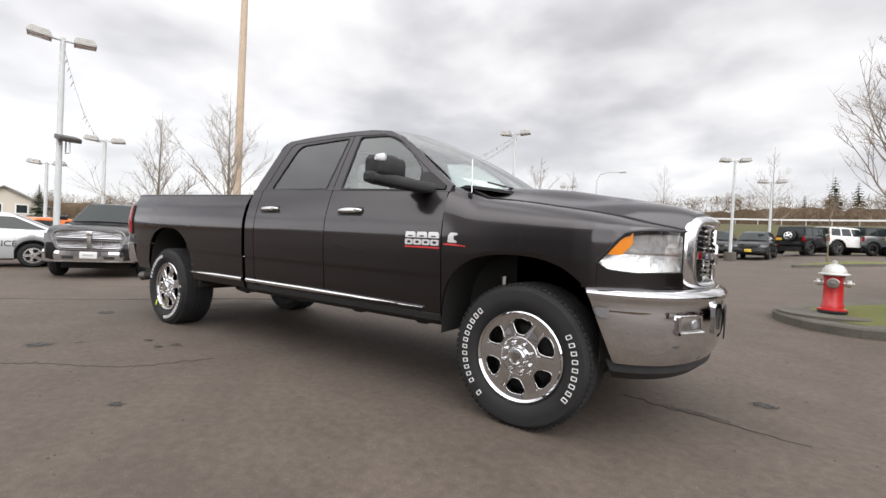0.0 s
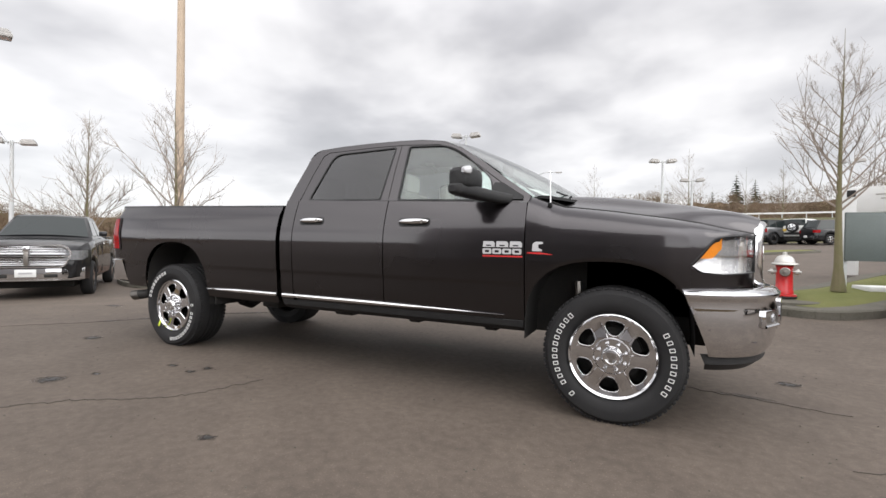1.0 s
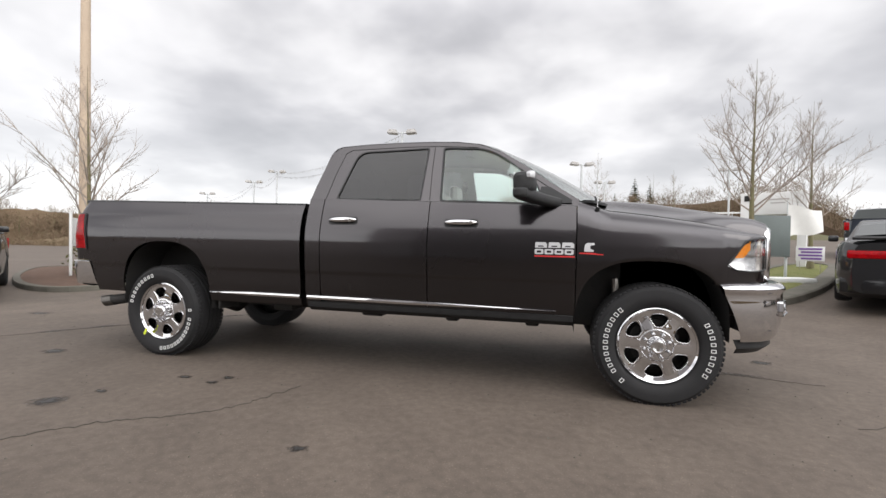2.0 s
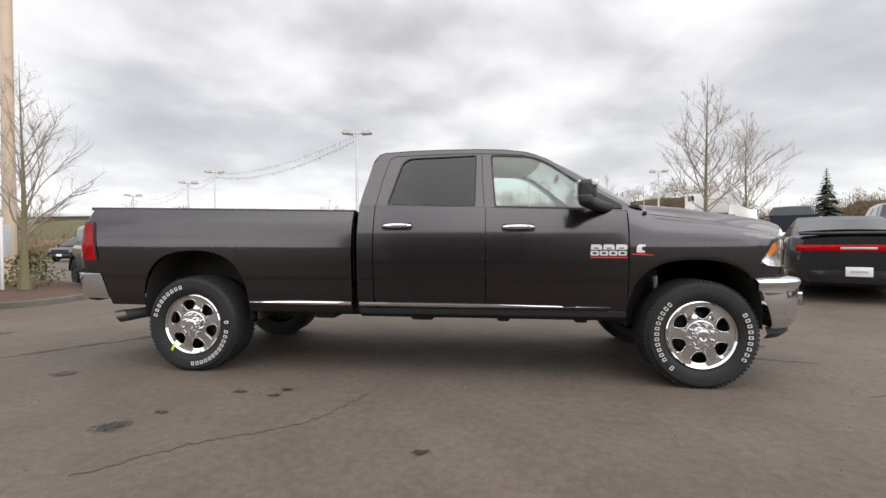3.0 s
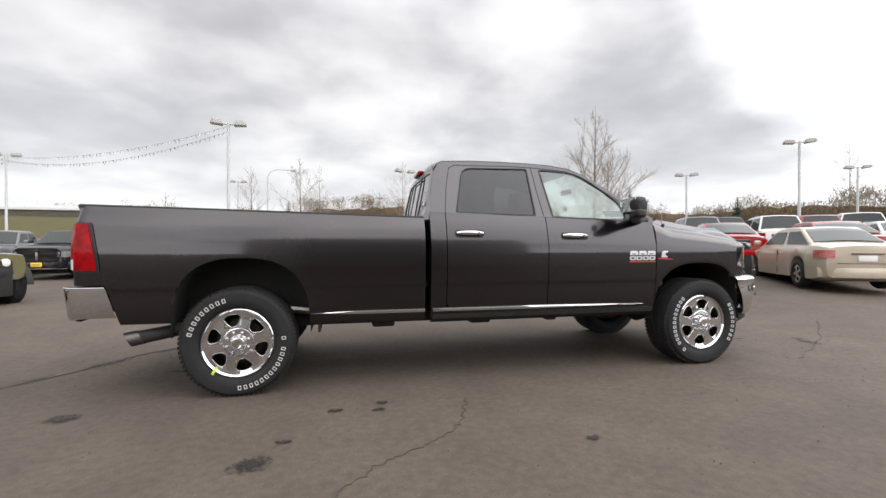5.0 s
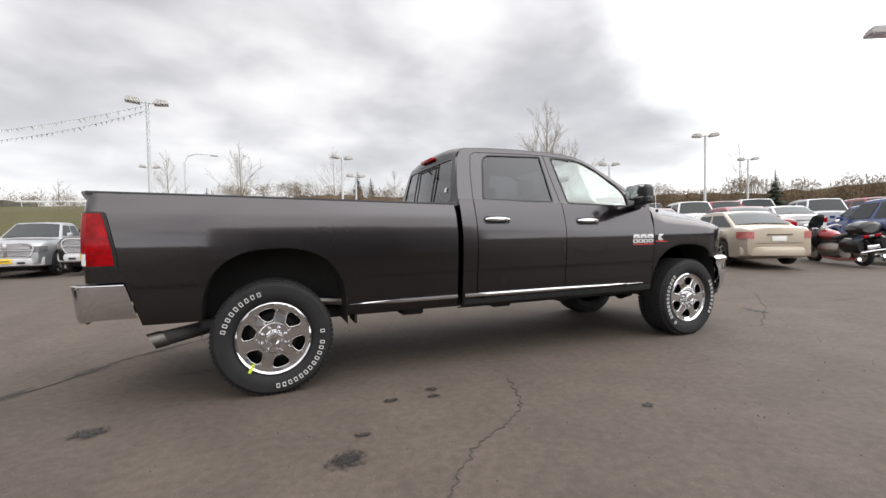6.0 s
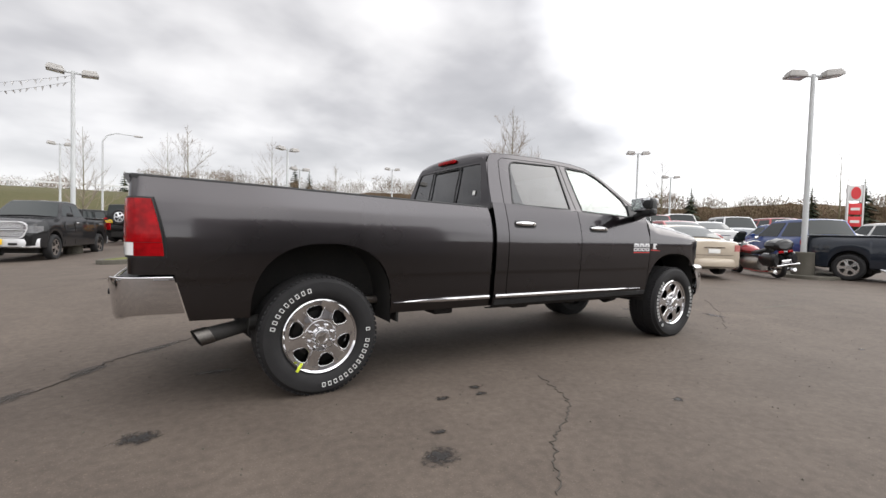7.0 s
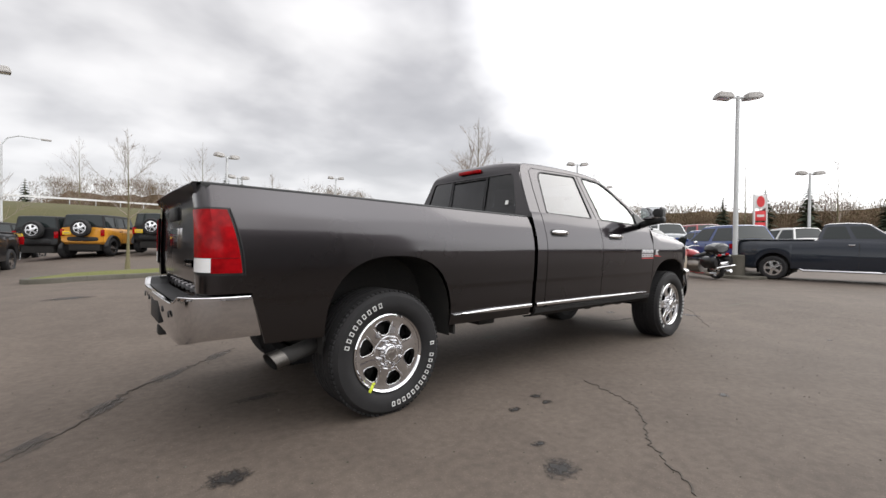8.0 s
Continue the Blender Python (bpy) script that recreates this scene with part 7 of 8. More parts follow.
# row of pickups at the back
for lab, px, py, hd, mt, br in (("black pickup truck with a chrome grille and yellow plate", -7.45, 14.6, -101, BLACKP, BADGE), ("silver pickup truck with a yellow plate", -10.0, 15.4, -92, SILVERP, BADGE), ("black pickup truck with a dark grille and yellow plate", -12.5, 15.6, -86, BLACKP, BLACKP), ("dark grey pickup truck in the row", -15.3, 16.3, -82, GREYP, CHROME)):
    cx, cy = ahead(px, py, hd, -1.78)
    pickup(lab, cx, cy, hd, mt, 1.0, YELLOW, br, br)
# row of off-roaders seen from behind
for lab, px, py, mt, tm in (("red off-roader with a black soft top", -8.2, 24.6, REDP, PLASTIC), ("black off-roader with a spare wheel on its back", -5.6, 22.4, BLACKP, PLASTIC), ("orange off-roader with a black soft top and spare wheel", -4.0, 21.65, ORANGEP, PLASTIC), ("dark off-roader with a spare wheel on its back", -1.45, 20.7, BLACKP, PLASTIC), ("black off-roader beside the red one", -10.6, 26.2, BLACKP, PLASTIC)):
    cx, cy = ahead(px, py, 62, 2.3)
    jeep(lab, cx, cy, 62, mt, tm, 1.0)
# far group past the hydrant
suv("black family car with a yellow plate", 4.2, 29.8, -100, BLACKP, 1.0, 1.66, plate_mat=YELLOW)
jeep("black off-roader seen from behind", 7.2, 35.2, 60, BLACKP, PLASTIC)
jeep("white off-roader on big dark tyres", 9.3, 37.2, 44, WHITEP, WHITEP, 1.0, 0.46)
jeep("dark grey off-roader in the far row", 11.4, 38.6, 40, GREYP, PLASTIC)
suv("dark family car in the far row", 14.8, 36.9, 20, BLACKP)
jeep("white off-roader with a dark spare wheel cover", 13.3, 39.0, 55, WHITEP, WHITEP)
suv("black family car in the far row", 2.3, 31.6, -95, BLACKP)
# rows to the side
for lab, kind, px, py, hd, mt in (("red sedan in the lot", "s", 13.6, 6.3, 58, REDP), ("blue hatchback in the lot", "u", 17.6, 3.6, 50, BLUEP), ("dark red sedan behind the beige one", "s", 11.6, 8.2, 55, REDP), ("dark blue pickup in the lot", "p", 14.3, 17.6, 60, NAVYP),
                                  ("dark grey family car in the lot", "u", 15.2, 13.4, 60, GREYP), ("white family car in the lot", "u", 17.6, 11.6, 55, WHITEP), ("dark red family car in the lot", "u", 19.8, 11.6, 55, REDP), ("white pickup in the lot", "p", 22.6, 11.2, 50, WHITEP),
                                  ("silver family car in the lot", "u", 22.8, 8.8, 48, SILVERP), ("maroon family car in the lot", "u", 24.4, 7.4, 48, REDP), ("silver sedan in the far row", "s", 26.2, 5.6, 46, SILVERP), ("white family car in the far row", "u", 27.6, 3.6, 44, WHITEP),
                                  ("grey sedan in the far row", "s", 29.2, 1.6, 42, GREYP), ("silver family car in the far row", "u", 30.4, -0.4, 42, SILVERP), ("blue sedan in the far row", "s", 20.4, 5.2, 48, BLUEP), ("black family car in the lot", "u", 17.9, 14.6, 58, BLACKP), ("white sedan in the lot", "s", 19.6, 8.2, 50, WHITEP)):
    if kind == "s":
        sedan(lab, px, py, hd, mt)
    elif kind == "u":
        suv(lab, px, py, hd, mt)
    else:
        pickup(lab, px, py, hd, mt, 1.0, SIGNWHITE)
suv("bright orange family car by the patrol car", -17.9, 1.35, -70, BRIGHTORANGE, 0.9, 1.50)
sedan("red sedan behind the patrol car", -22.6, 4.0, -60, REDP, 0.95)
for k, (mt, tone) in enumerate(((BLACKP, "black"), (REDP, "red"), (SILVERP, "silver"), (BLACKP, "black"), (REDP, "red"), (GREYP, "grey"))):
    suv(tone + " family car in the distant row", -30.0 + 2.8 * k, 24.5 + 1.6 * k, -75, mt)


# ---- motorcycle ----
mc = thing("touring_motorcycle", "dark touring motorcycle with chrome pipes and a rear trunk", "motorcycle", at=pose(12.45, 2.55, ground_z(12.45, 2.55), 0, 0, 62) @ pose(0, 0, 0, -8, 0, 0))
for x in (-0.80, 0.86):
    bm = bmesh.new()
    lathe(bm, [(0.21, -0.04), (0.28, -0.065), (0.32, -0.03), (0.325, 0.0), (0.32, 0.03), (0.28, 0.065), (0.21, 0.04)], steps=28, at=(x, 0, 0.325))
    w = part("wheel", bm, RUBBER, mc)
    bm = bmesh.new()
    lathe(bm, [(0.215, -0.04), (0.20, -0.03), (0.06, -0.05), (0.0, -0.05)], steps=24, at=(x, 0, 0.325))
    lathe(bm, [(0.215, 0.04), (0.20, 0.03), (0.06, 0.05), (0.0, 0.05)], steps=24, at=(x, 0, 0.325))
    part("rim", bm, CHROME, w)


def blob(rows):
    """A closed loft of oval sections: (x, half width, low, high)."""
    bm = bmesh.new()
    vs = grid(bm, [[(x, w * math.cos(a), (lo + hi) / 2 + (hi - lo) / 2 * math.sin(a)) for a in np.linspace(0, 2 * math.pi, 13)[:-1]] for x, w, lo, hi in rows], close_v=True)
    bm.faces.new(vs[0])
    bm.faces.new(vs[-1])
    return bm


part("fairing", blob([(0.40, 0.20, 0.55, 0.95), (0.55, 0.34, 0.50, 1.08), (0.72, 0.36, 0.52, 1.12), (0.88, 0.28, 0.60, 1.08), (0.98, 0.12, 0.72, 0.98)]), BLACKP, mc, "dark front fairing")
part("tank", blob([(-0.12, 0.12, 0.72, 0.84), (0.05, 0.19, 0.68, 0.93), (0.28, 0.20, 0.68, 0.98), (0.46, 0.14, 0.72, 0.95)]), REDP, mc, "dark red fuel tank")
part("seat", blob([(-0.62, 0.16, 0.74, 0.92), (-0.40, 0.19, 0.70, 0.88), (-0.22, 0.17, 0.68, 0.82), (0.0, 0.15, 0.68, 0.82)]), PLASTIC, mc, "black seat")
part("engine", blob([(-0.28, 0.20, 0.18, 0.62), (-0.1, 0.30, 0.16, 0.66), (0.25, 0.30, 0.16, 0.66), (0.44, 0.20, 0.24, 0.62)]), STEEL, mc)
part("trunk", blob([(-1.16, 0.20, 0.86, 1.10), (-1.10, 0.30, 0.82, 1.16), (-0.86, 0.32, 0.82, 1.18), (-0.68, 0.26, 0.84, 1.14)]), BLACKP, mc, "dark red-black rear trunk")
for s in (-1, 1):
    bm = blob([(-1.14, 0.07, 0.44, 0.72), (-1.06, 0.13, 0.38, 0.78), (-0.70, 0.14, 0.38, 0.78), (-0.56, 0.08, 0.46, 0.72)])
    bmesh.ops.translate(bm, vec=(0, s * 0.28, 0), verts=bm.verts)
    part("saddlebag", bm, BLACKP, mc)
    bm = bmesh.new()
    tube(bm, [(0.2, s * 0.24, 0.24), (-0.4, s * 0.28, 0.20), (-1.08, s * 0.30, 0.24)], [0.035, 0.045, 0.05], 10)
    part("exhaust_pipe", bm, CHROME, mc)
    bm = bmesh.new()
    tube(bm, [(0.5, s * 0.05, 1.0), (0.40, s * 0.30, 1.05), (0.22, s * 0.38, 1.02)], 0.016, 8)
    part("handlebar", bm, CHROME, mc)
    bm = bmesh.new()
    tube(bm, [(0.60, s * 0.09, 0.95), (0.86, s * 0.09, 0.33)], 0.028, 8)
    part("fork", bm, CHROME, mc)
    bm = bmesh.new()
    box(bm, (0.42, s * 0.42, 1.14), (0.03, 0.12, 0.09), 0.012)
    part("mirror", bm, CHROME, mc)
bm = bmesh.new()
shell(bm, [[(0.74 - 0.24 * v, 0.24 * u * (1 - 0.3 * v), 1.06 + 0.34 * v - 0.05 * u * u) for v in (0, 0.5, 1)] for u in (-1, -0.5, 0, 0.5, 1)], (0.004, 0, 0))
part("windshield", bm, DARKGLASS, mc)
bm = bmesh.new()
lathe(bm, [(0.0, 0.05), (0.08, 0.04), (0.10, 0.0)], axis="X", steps=18, at=(0.94, 0, 0.86))
part("headlamp", bm, WHITELENS, mc)
for s in (-0.14, 0.14):
    bm = bmesh.new()
    box(bm, (-1.15, s, 0.80), (0.04, 0.14, 0.07), 0.012)
    part("tail_lamp", bm, REDLENS, mc)
bm = bmesh.new()
box(bm, (-1.16, 0, 0.52), (0.03, 0.30, 0.10), 0.02)
tube(bm, [(-1.20, -0.34, 0.42), (-1.26, 0, 0.44), (-1.20, 0.34, 0.42)], 0.022, 8)
part("rear_guard", bm, CHROME, mc, "chrome rear guard bars")
bm = blob([(-1.12, 0.07, 0.30, 0.55), (-0.95, 0.09, 0.45, 0.68), (-0.70, 0.09, 0.50, 0.70)])
part("rear_fender", bm, BLACKP, mc)

# price sticker on the olive off-roader's windscreen
of = [o for o in scene.objects if o.name.startswith("off_roader") and o.get("label", "").startswith("olive")][0]
def on_screen(y, z):
    return (0.72 - 0.30 * (z - 1.22) / 0.58 + 0.040, y, z + 0.02)


for nm, mt, py, pz, sx, sz in (("price_sticker", YELLOW, 0.10, 1.665, 0.56, 0.17), ("window_notice", PAPER, -0.12, 1.46, 0.16, 0.22), ("window_notice", PAPER, 0.16, 1.42, 0.22, 0.14)):
    bm = bmesh.new()
    outline = [(py + sx * 0.5 * math.cos(2 * math.pi * k / 20), pz + sz * 0.5 * math.sin(2 * math.pi * k / 20)) for k in range(20)] if mt is YELLOW else [(py + b * sx * 0.5, pz + c * sz * 0.5) for b, c in ((-1, -1), (1, -1), (1, 1), (-1, 1))]
    plate(bm, [outline], lambda u, v: Vector(on_screen(u, v)), (-0.004, 0, 0))
    part(nm, bm, mt, of, "yellow oval price sticker" if mt is YELLOW else "white paper notice")

# ---- stains, chips and cracks in the asphalt ----
def soft_stain(name, colour, strength):
    """Oil soaked into the asphalt: dark in the middle, ragged and faint towards the edge."""
    m = bpy.data.materials.new(name)
    m.use_nodes = True
    n, l = m.node_tree.nodes, m.node_tree.links
    p = n["Principled BSDF"]
    p.inputs["Base Color"].default_value, p.inputs["Roughness"].default_value = (*colour, 1), 0.6
    c = n.new("ShaderNodeTexCoord")
    flat = n.new("ShaderNodeMapping")
    flat.inputs["Location"].default_value, flat.inputs["Scale"].default_value = (-1, -1, 0), (2, 2, 0)
    l.new(c.outputs["Generated"], flat.inputs["Vector"])
    ln = n.new("ShaderNodeVectorMath")
    ln.operation = "LENGTH"
    l.new(flat.outputs[0], ln.inputs[0])
    no = n.new("ShaderNodeTexNoise")
    no.inputs["Scale"].default_value, no.inputs["Detail"].default_value = 26.0, 6.0
    l.new(c.outputs["Object"], no.inputs["Vector"])
    mul = n.new("ShaderNodeMath")
    mul.operation = "MULTIPLY_ADD"
    mul.inputs[1].default_value = 1.5
    sub = n.new("ShaderNodeMath")
    sub.operation = "SUBTRACT"
    sub.inputs[0].default_value = 0.0
    l.new(ln.outputs["Value"], sub.inputs[1])
    l.new(no.outputs[0], mul.inputs[0])
    l.new(sub.outputs[0], mul.inputs[2])
    rng = n.new("ShaderNodeMapRange")
    rng.inputs["From Min"].default_value, rng.inputs["From Max"].default_value, rng.inputs["To Max"].default_value = 0.0, 0.55, strength
    l.new(mul.outputs[0], rng.inputs["Value"])
    l.new(rng.outputs[0], p.inputs["Alpha"])
    return m


OIL = soft_stain("soaked_oil", (0.016, 0.014, 0.013), 0.93)
DAMP = soft_stain("faint_soaked_oil", (0.030, 0.026, 0.023), 0.50)
def stain(x, y, rx, ry, turn, seed, label="dark oil stain on the asphalt", mat=OIL):
    rnd = random.Random(seed)
    n = 22
    ph = [rnd.uniform(0, 6.28) for _ in range(4)]
    pts = []
    for k in range(n):
        a = 2 * math.pi * k / n
        r = 1 + 0.16 * math.sin(2 * a + ph[0]) + 0.12 * math.sin(3 * a + ph[1]) + 0.09 * math.sin(5 * a + ph[2]) + 0.07 * math.sin(8 * a + ph[3])
        pts.append((rx * r * math.cos(a), ry * r * math.sin(a)))
    m = Matrix.Rotation(radians(turn), 2)
    bm = bmesh.new()
    def lift(u, v):
        q = m @ Vector((u, v))
        return Vector((x + q.x, y + q.y, ground_z(x + q.x, y + q.y) + 0.004))
    mid = bm.verts.new(lift(0, 0))
    ring = [bm.verts.new(lift(u * 1.35, v * 1.35)) for u, v in pts]
    for k in range(n):
        bm.faces.new((mid, ring[k], ring[(k + 1) % n]))
    return tagged(part("oil_stain", bm, mat), label, "stain", "stains")


for k, (x, y, rx, ry, tn) in enumerate(((-1.408, -1.41, 0.065, 0.034, 20), (-1.062, -1.32, 0.060, 0.034, 30), (-1.10, -1.46, 0.055, 0.032, 10), (-3.21, -1.14, 0.115, 0.080, 10), (-1.824, -2.10, 0.115, 0.078, 15), (0.14, -2.215, 0.06, 0.035, 0), (-1.70, -1.85, 0.06, 0.03, 0))):
    stain(x, y, rx, ry, tn, 100 + k)
for k, (x, y, rx, ry, tn) in enumerate(((-4.0, 6.5, 0.35, 0.18, 10), (4.2, -0.4, 0.22, 0.05, 70), (3.4, 0.6, 0.12, 0.05, 30), (3.6, -2.3, 0.05, 0.03, 0), (-6.0, 0.5, 0.2, 0.08, 20))):
    stain(x, y, rx, ry, tn, 200 + k)

for k, (x, y, rx, ry, tn) in enumerate(((-2.74, -0.08, 0.20, 0.06, 15), (3.0, 0.09, 0.26, 0.035, -10), (-4.0, -0.07, 0.26, 0.05, 50), (-3.66, 0.38, 0.30, 0.05, 55), (-3.2, 0.95, 0.34, 0.05, 48), (-2.7, 1.45, 0.30, 0.05, 48), (-4.28, -0.46, 0.24, 0.045, 55))):
    stain(x, y, rx, ry, tn, 250 + k, "faint dark soaked patch along the asphalt", DAMP)


def crack(points, width, seed, fine=0.06):
    """A jagged crack through the asphalt along the points."""
    rnd = random.Random(seed)
    line = []
    for k in range(len(points) - 1):
        a, b = Vector(points[k]), Vector(points[k + 1])
        n = max(2, int((b - a).length / fine))
        side = Vector((-(b - a).y, (b - a).x)).normalized()
        for i in range(n):
            line.append(a.lerp(b, i / n) + side * rnd.gauss(0, 0.014))
    line.append(Vector(points[-1]))
    bm = bmesh.new()
    rows = []
    for k, p in enumerate(line):
        d = (line[min(k + 1, len(line) - 1)] - line[max(k - 1, 0)]).normalized()
        s = Vector((-d.y, d.x)) * width * rnd.uniform(0.35, 1.0) * (0.25 if k in (0, len(line) - 1) else 1)
        z = ground_z(p.x, p.y)
        rows.append([(p.x - s.x, p.y - s.y, z + 0.001), (p.x - s.x * 0.8, p.y - s.y * 0.8, z + 0.0045), (p.x + s.x * 0.8, p.y + s.y * 0.8, z + 0.0045), (p.x + s.x, p.y + s.y, z + 0.001)])
    grid(bm, rows)
    return tagged(part("asphalt_crack", bm, CRACK), "jagged dark crack in the asphalt", "crack", "cracks")


crack([(-1.53, -2.66), (-1.32, -2.40), (-1.11, -2.22), (-0.80, -2.03), (-0.60, -1.84), (-0.48, -1.52), (-0.41, -1.32)], 0.0065, 1, 0.03)
crack([(-4.36, -0.58), (-4.11, -0.24), (-3.99, -0.05), (-3.82, 0.10), (-3.57, 0.60), (-3.10, 1.07), (-2.5, 1.66)], 0.010, 3, 0.04)
crack([(-6.4, -2.6), (-5.3, -1.5), (-4.36, -0.58)], 0.006, 4, 0.1)
crack([(2.55, 0.16), (3.01, 0.05), (3.6, -0.05)], 0.005, 5)
crack([(3.3, -1.0), (4.4, -0.4), (5.6, 0.5)], 0.004, 6, 0.1)
for k, (x, y, rx, ry, tn) in enumerate(((5.9, -0.6, 0.36, 0.02, -12), (7.6, -0.2, 0.2, 0.015, 20), (0.2, 0.4, 0.10, 0.03, 0), (1.0, 0.5, 0.08, 0.025, 10))):
    stain(x, y, rx, ry, tn, 300 + k, "small pale chip of worn paint on the asphalt", CONCRETE)

# loose grit, too small to count
grit = bmesh.new()
rnd = random.Random(77)
for k in range(900):
    x, y, s = rnd.uniform(-6, 6), rnd.uniform(-3.4, 3.0), rnd.uniform(0.003, 0.010)
    z = ground_z(x, y)
    a = rnd.uniform(0, 6.28)
    p = [Vector((x + s * math.cos(a + q), y + s * math.sin(a + q), z)) for q in (0, 2.0, 4.1)]
    t = Vector((x, y, z + s * 0.9))
    vs = [grit.verts.new(q) for q in p] + [grit.verts.new(t)]
    for i in range(3):
        grit.faces.new((vs[i], vs[(i + 1) % 3], vs[3]))
tagged(part("grit", grit, CONCRETE, smooth=False), "scattered pale grit on the asphalt", "grit", kind="stuff")

# ---- distance ----
BERMGRASS = material("rough_bank_grass", (0.052, 0.054, 0.018), 0.95, second=(0.085, 0.072, 0.032), scale=0.25, fine=2.5, bump=0.05, bump_scale=6)
# blue-grey tones carry the distance haze over the hills
HILL = material("haze_tinted_hill", (0.075, 0.095, 0.115), 1.0, second=(0.055, 0.065, 0.075), scale=0.01, fine=0.06)
PLASTER = material("cream_plaster", (0.52, 0.475, 0.40), 0.85, second=(0.45, 0.41, 0.35), scale=0.8)
ROOFTILE = material("grey_roof_shingle", (0.12, 0.11, 0.10), 0.85, second=(0.16, 0.145, 0.13), scale=1.2, fine=14)


def brush_material():
    """Bare brush in browns, ochres and olives, one tone a sprig."""
    m = bpy.data.materials.new("bare_brush")
    m.use_nodes = True
    n, l = m.node_tree.nodes, m.node_tree.links
    r = n.new("ShaderNodeValToRGB")
    stops = ((0.0, (0.12, 0.082, 0.055)), (0.35, (0.150, 0.098, 0.062)), (0.7, (0.150, 0.108, 0.064)), (1.0, (0.115, 0.106, 0.050)))
    while len(r.color_ramp.elements) < len(stops):
        r.color_ramp.elements.new(0.5)
    for e, (p, c) in zip(r.color_ramp.elements, stops):
        e.position, e.color = p, (*c, 1)
    l.new(n.new("ShaderNodeNewGeometry").outputs["Random Per Island"], r.inputs[0])
    l.new(r.outputs[0], n["Principled BSDF"].inputs["Base Color"])
    n["Principled BSDF"].inputs["Roughness"].default_value = 0.95
    return m


BRUSH = brush_material()
CONIFER = material("conifer_needles", (0.022, 0.034, 0.018), 0.9, second=(0.04, 0.052, 0.025), scale=1.5, fine=12)


def woods(name, path, low, high, seed, label, step=1.0, crowns=11, depth=5.0, grain=120, stems=8):
    """A belt of bare brush along a path: crowns of fine twigs and thin stems over a low tangled mass."""
    rnd = random.Random(seed)
    bm = bmesh.new()
    pts = []
    for k in range(len(path) - 1):
        a, b = Vector(path[k]), Vector(path[k + 1])
        n = max(1, int((b - a).length / step))
        pts += [a.lerp(b, i / n) for i in range(n)]
    rows = []
    for k, p in enumerate(pts):
        d = (pts[min(k + 1, len(pts) - 1)] - pts[max(k - 1, 0)]).normalized()
        side = Vector((-d.y, d.x))
        z0 = ground_z(p.x, p.y) + 0.2
        wav = 0.60 + 0.12 * math.sin(0.21 * k + seed) + 0.11 * math.sin(0.57 * k + 2 * seed) + 0.08 * math.sin(1.3 * k + seed) + 0.08 * rnd.random()
        fade = min(1.0, (k + 1) / 9, (len(pts) - k) / 9)
        top = z0 + (low + (high - low) * wav - z0) * (0.35 + 0.65 * fade)
        rows.append([(p.x, p.y, z0 - 1), (p.x + side.x * 0.4, p.y + side.y * 0.4, z0 + (low + (high - low) * 0.5 - z0) * 0.40 * fade + rnd.uniform(-0.3, 0.3)), (p.x + side.x * 1.5, p.y + side.y * 1.5, z0 + (low + (high - low) * (0.50 + 0.06 * math.sin(0.35 * k)) - z0) * 0.80 * fade + rnd.uniform(-0.20, 0.20))])
        for i in range(crowns):
            q = p + d * rnd.uniform(-step, step) + side * rnd.uniform(-depth * 0.5, depth * 0.5)
            rise = (top - z0) * rnd.uniform(0.45, 1.0)
            rx, rz = rnd.uniform(0.7, 1.6), rnd.uniform(0.7, 1.5)
            for g in range(grain):
                u, w, r = rnd.uniform(0, 6.283), rnd.uniform(-1, 1), rnd.random() ** 0.4
                c = Vector((q.x + rx * r * math.cos(u) * (1 - w * w) ** 0.5, q.y + rx * r * math.sin(u) * (1 - w * w) ** 0.5, z0 + rise - rz + rz * r * w))
                e = Vector((rnd.gauss(0, 0.8), rnd.gauss(0, 0.8), 1.0)).normalized() * rnd.uniform(0.08, 0.30)
                n = Vector((rnd.gauss(0, 1), rnd.gauss(0, 1), rnd.gauss(0, 0.3))).normalized() * rnd.uniform(0.010, 0.035)
                bm.faces.new([bm.verts.new(c - e), bm.verts.new(c + n), bm.verts.new(c + e), bm.verts.new(c - n)])
        for i in range(stems):
            q = p + d * rnd.uniform(-step, step) + side * rnd.uniform(-depth * 0.5, depth * 0.5)
            h, w = (top - z0) * rnd.uniform(0.6, 1.05), rnd.uniform(0.02, 0.045)
            lean = Vector((rnd.gauss(0, 0.25), rnd.gauss(0, 0.25), 0))
            b = Vector((q.x, q.y, z0 + h * 0.3))
            bm.faces.new([bm.verts.new(b - Vector((d.x, d.y, 0)) * w), bm.verts.new(b + Vector((d.x, d.y, 0)) * w), bm.verts.new(Vector((q.x, q.y, z0 + h)) + lean)])
    grid(bm, rows)
    return tagged(part(name, bm, BRUSH, smooth=False), label, "woods", kind="stuff")


woods("far_woods", [(-60, 62), (-30, 66), (8, 71)], 4.6, 8.6, 1, "brown leafless brush and woods behind the grass bank", depth=7)
woods("far_woods", [(-14, 72), (22, 66), (36, 52)], 6.6, 11.4, 5, "tall brown leafless woods behind the guard rail", depth=7)
woods("far_woods", [(34, 54), (44, 42), (52, 28), (57, 14), (60, 0), (62, -20)], 4.4, 8.6, 2, "brown leafless brush behind the car rows", depth=5)
woods("far_woods", [(-62, 34), (-42, 38.5), (-20, 41), (-12, 41)], 0.8, 3.6, 6, "low brown brush along the foot of the bank", 1.2, 5, 3.0, 90, 4)
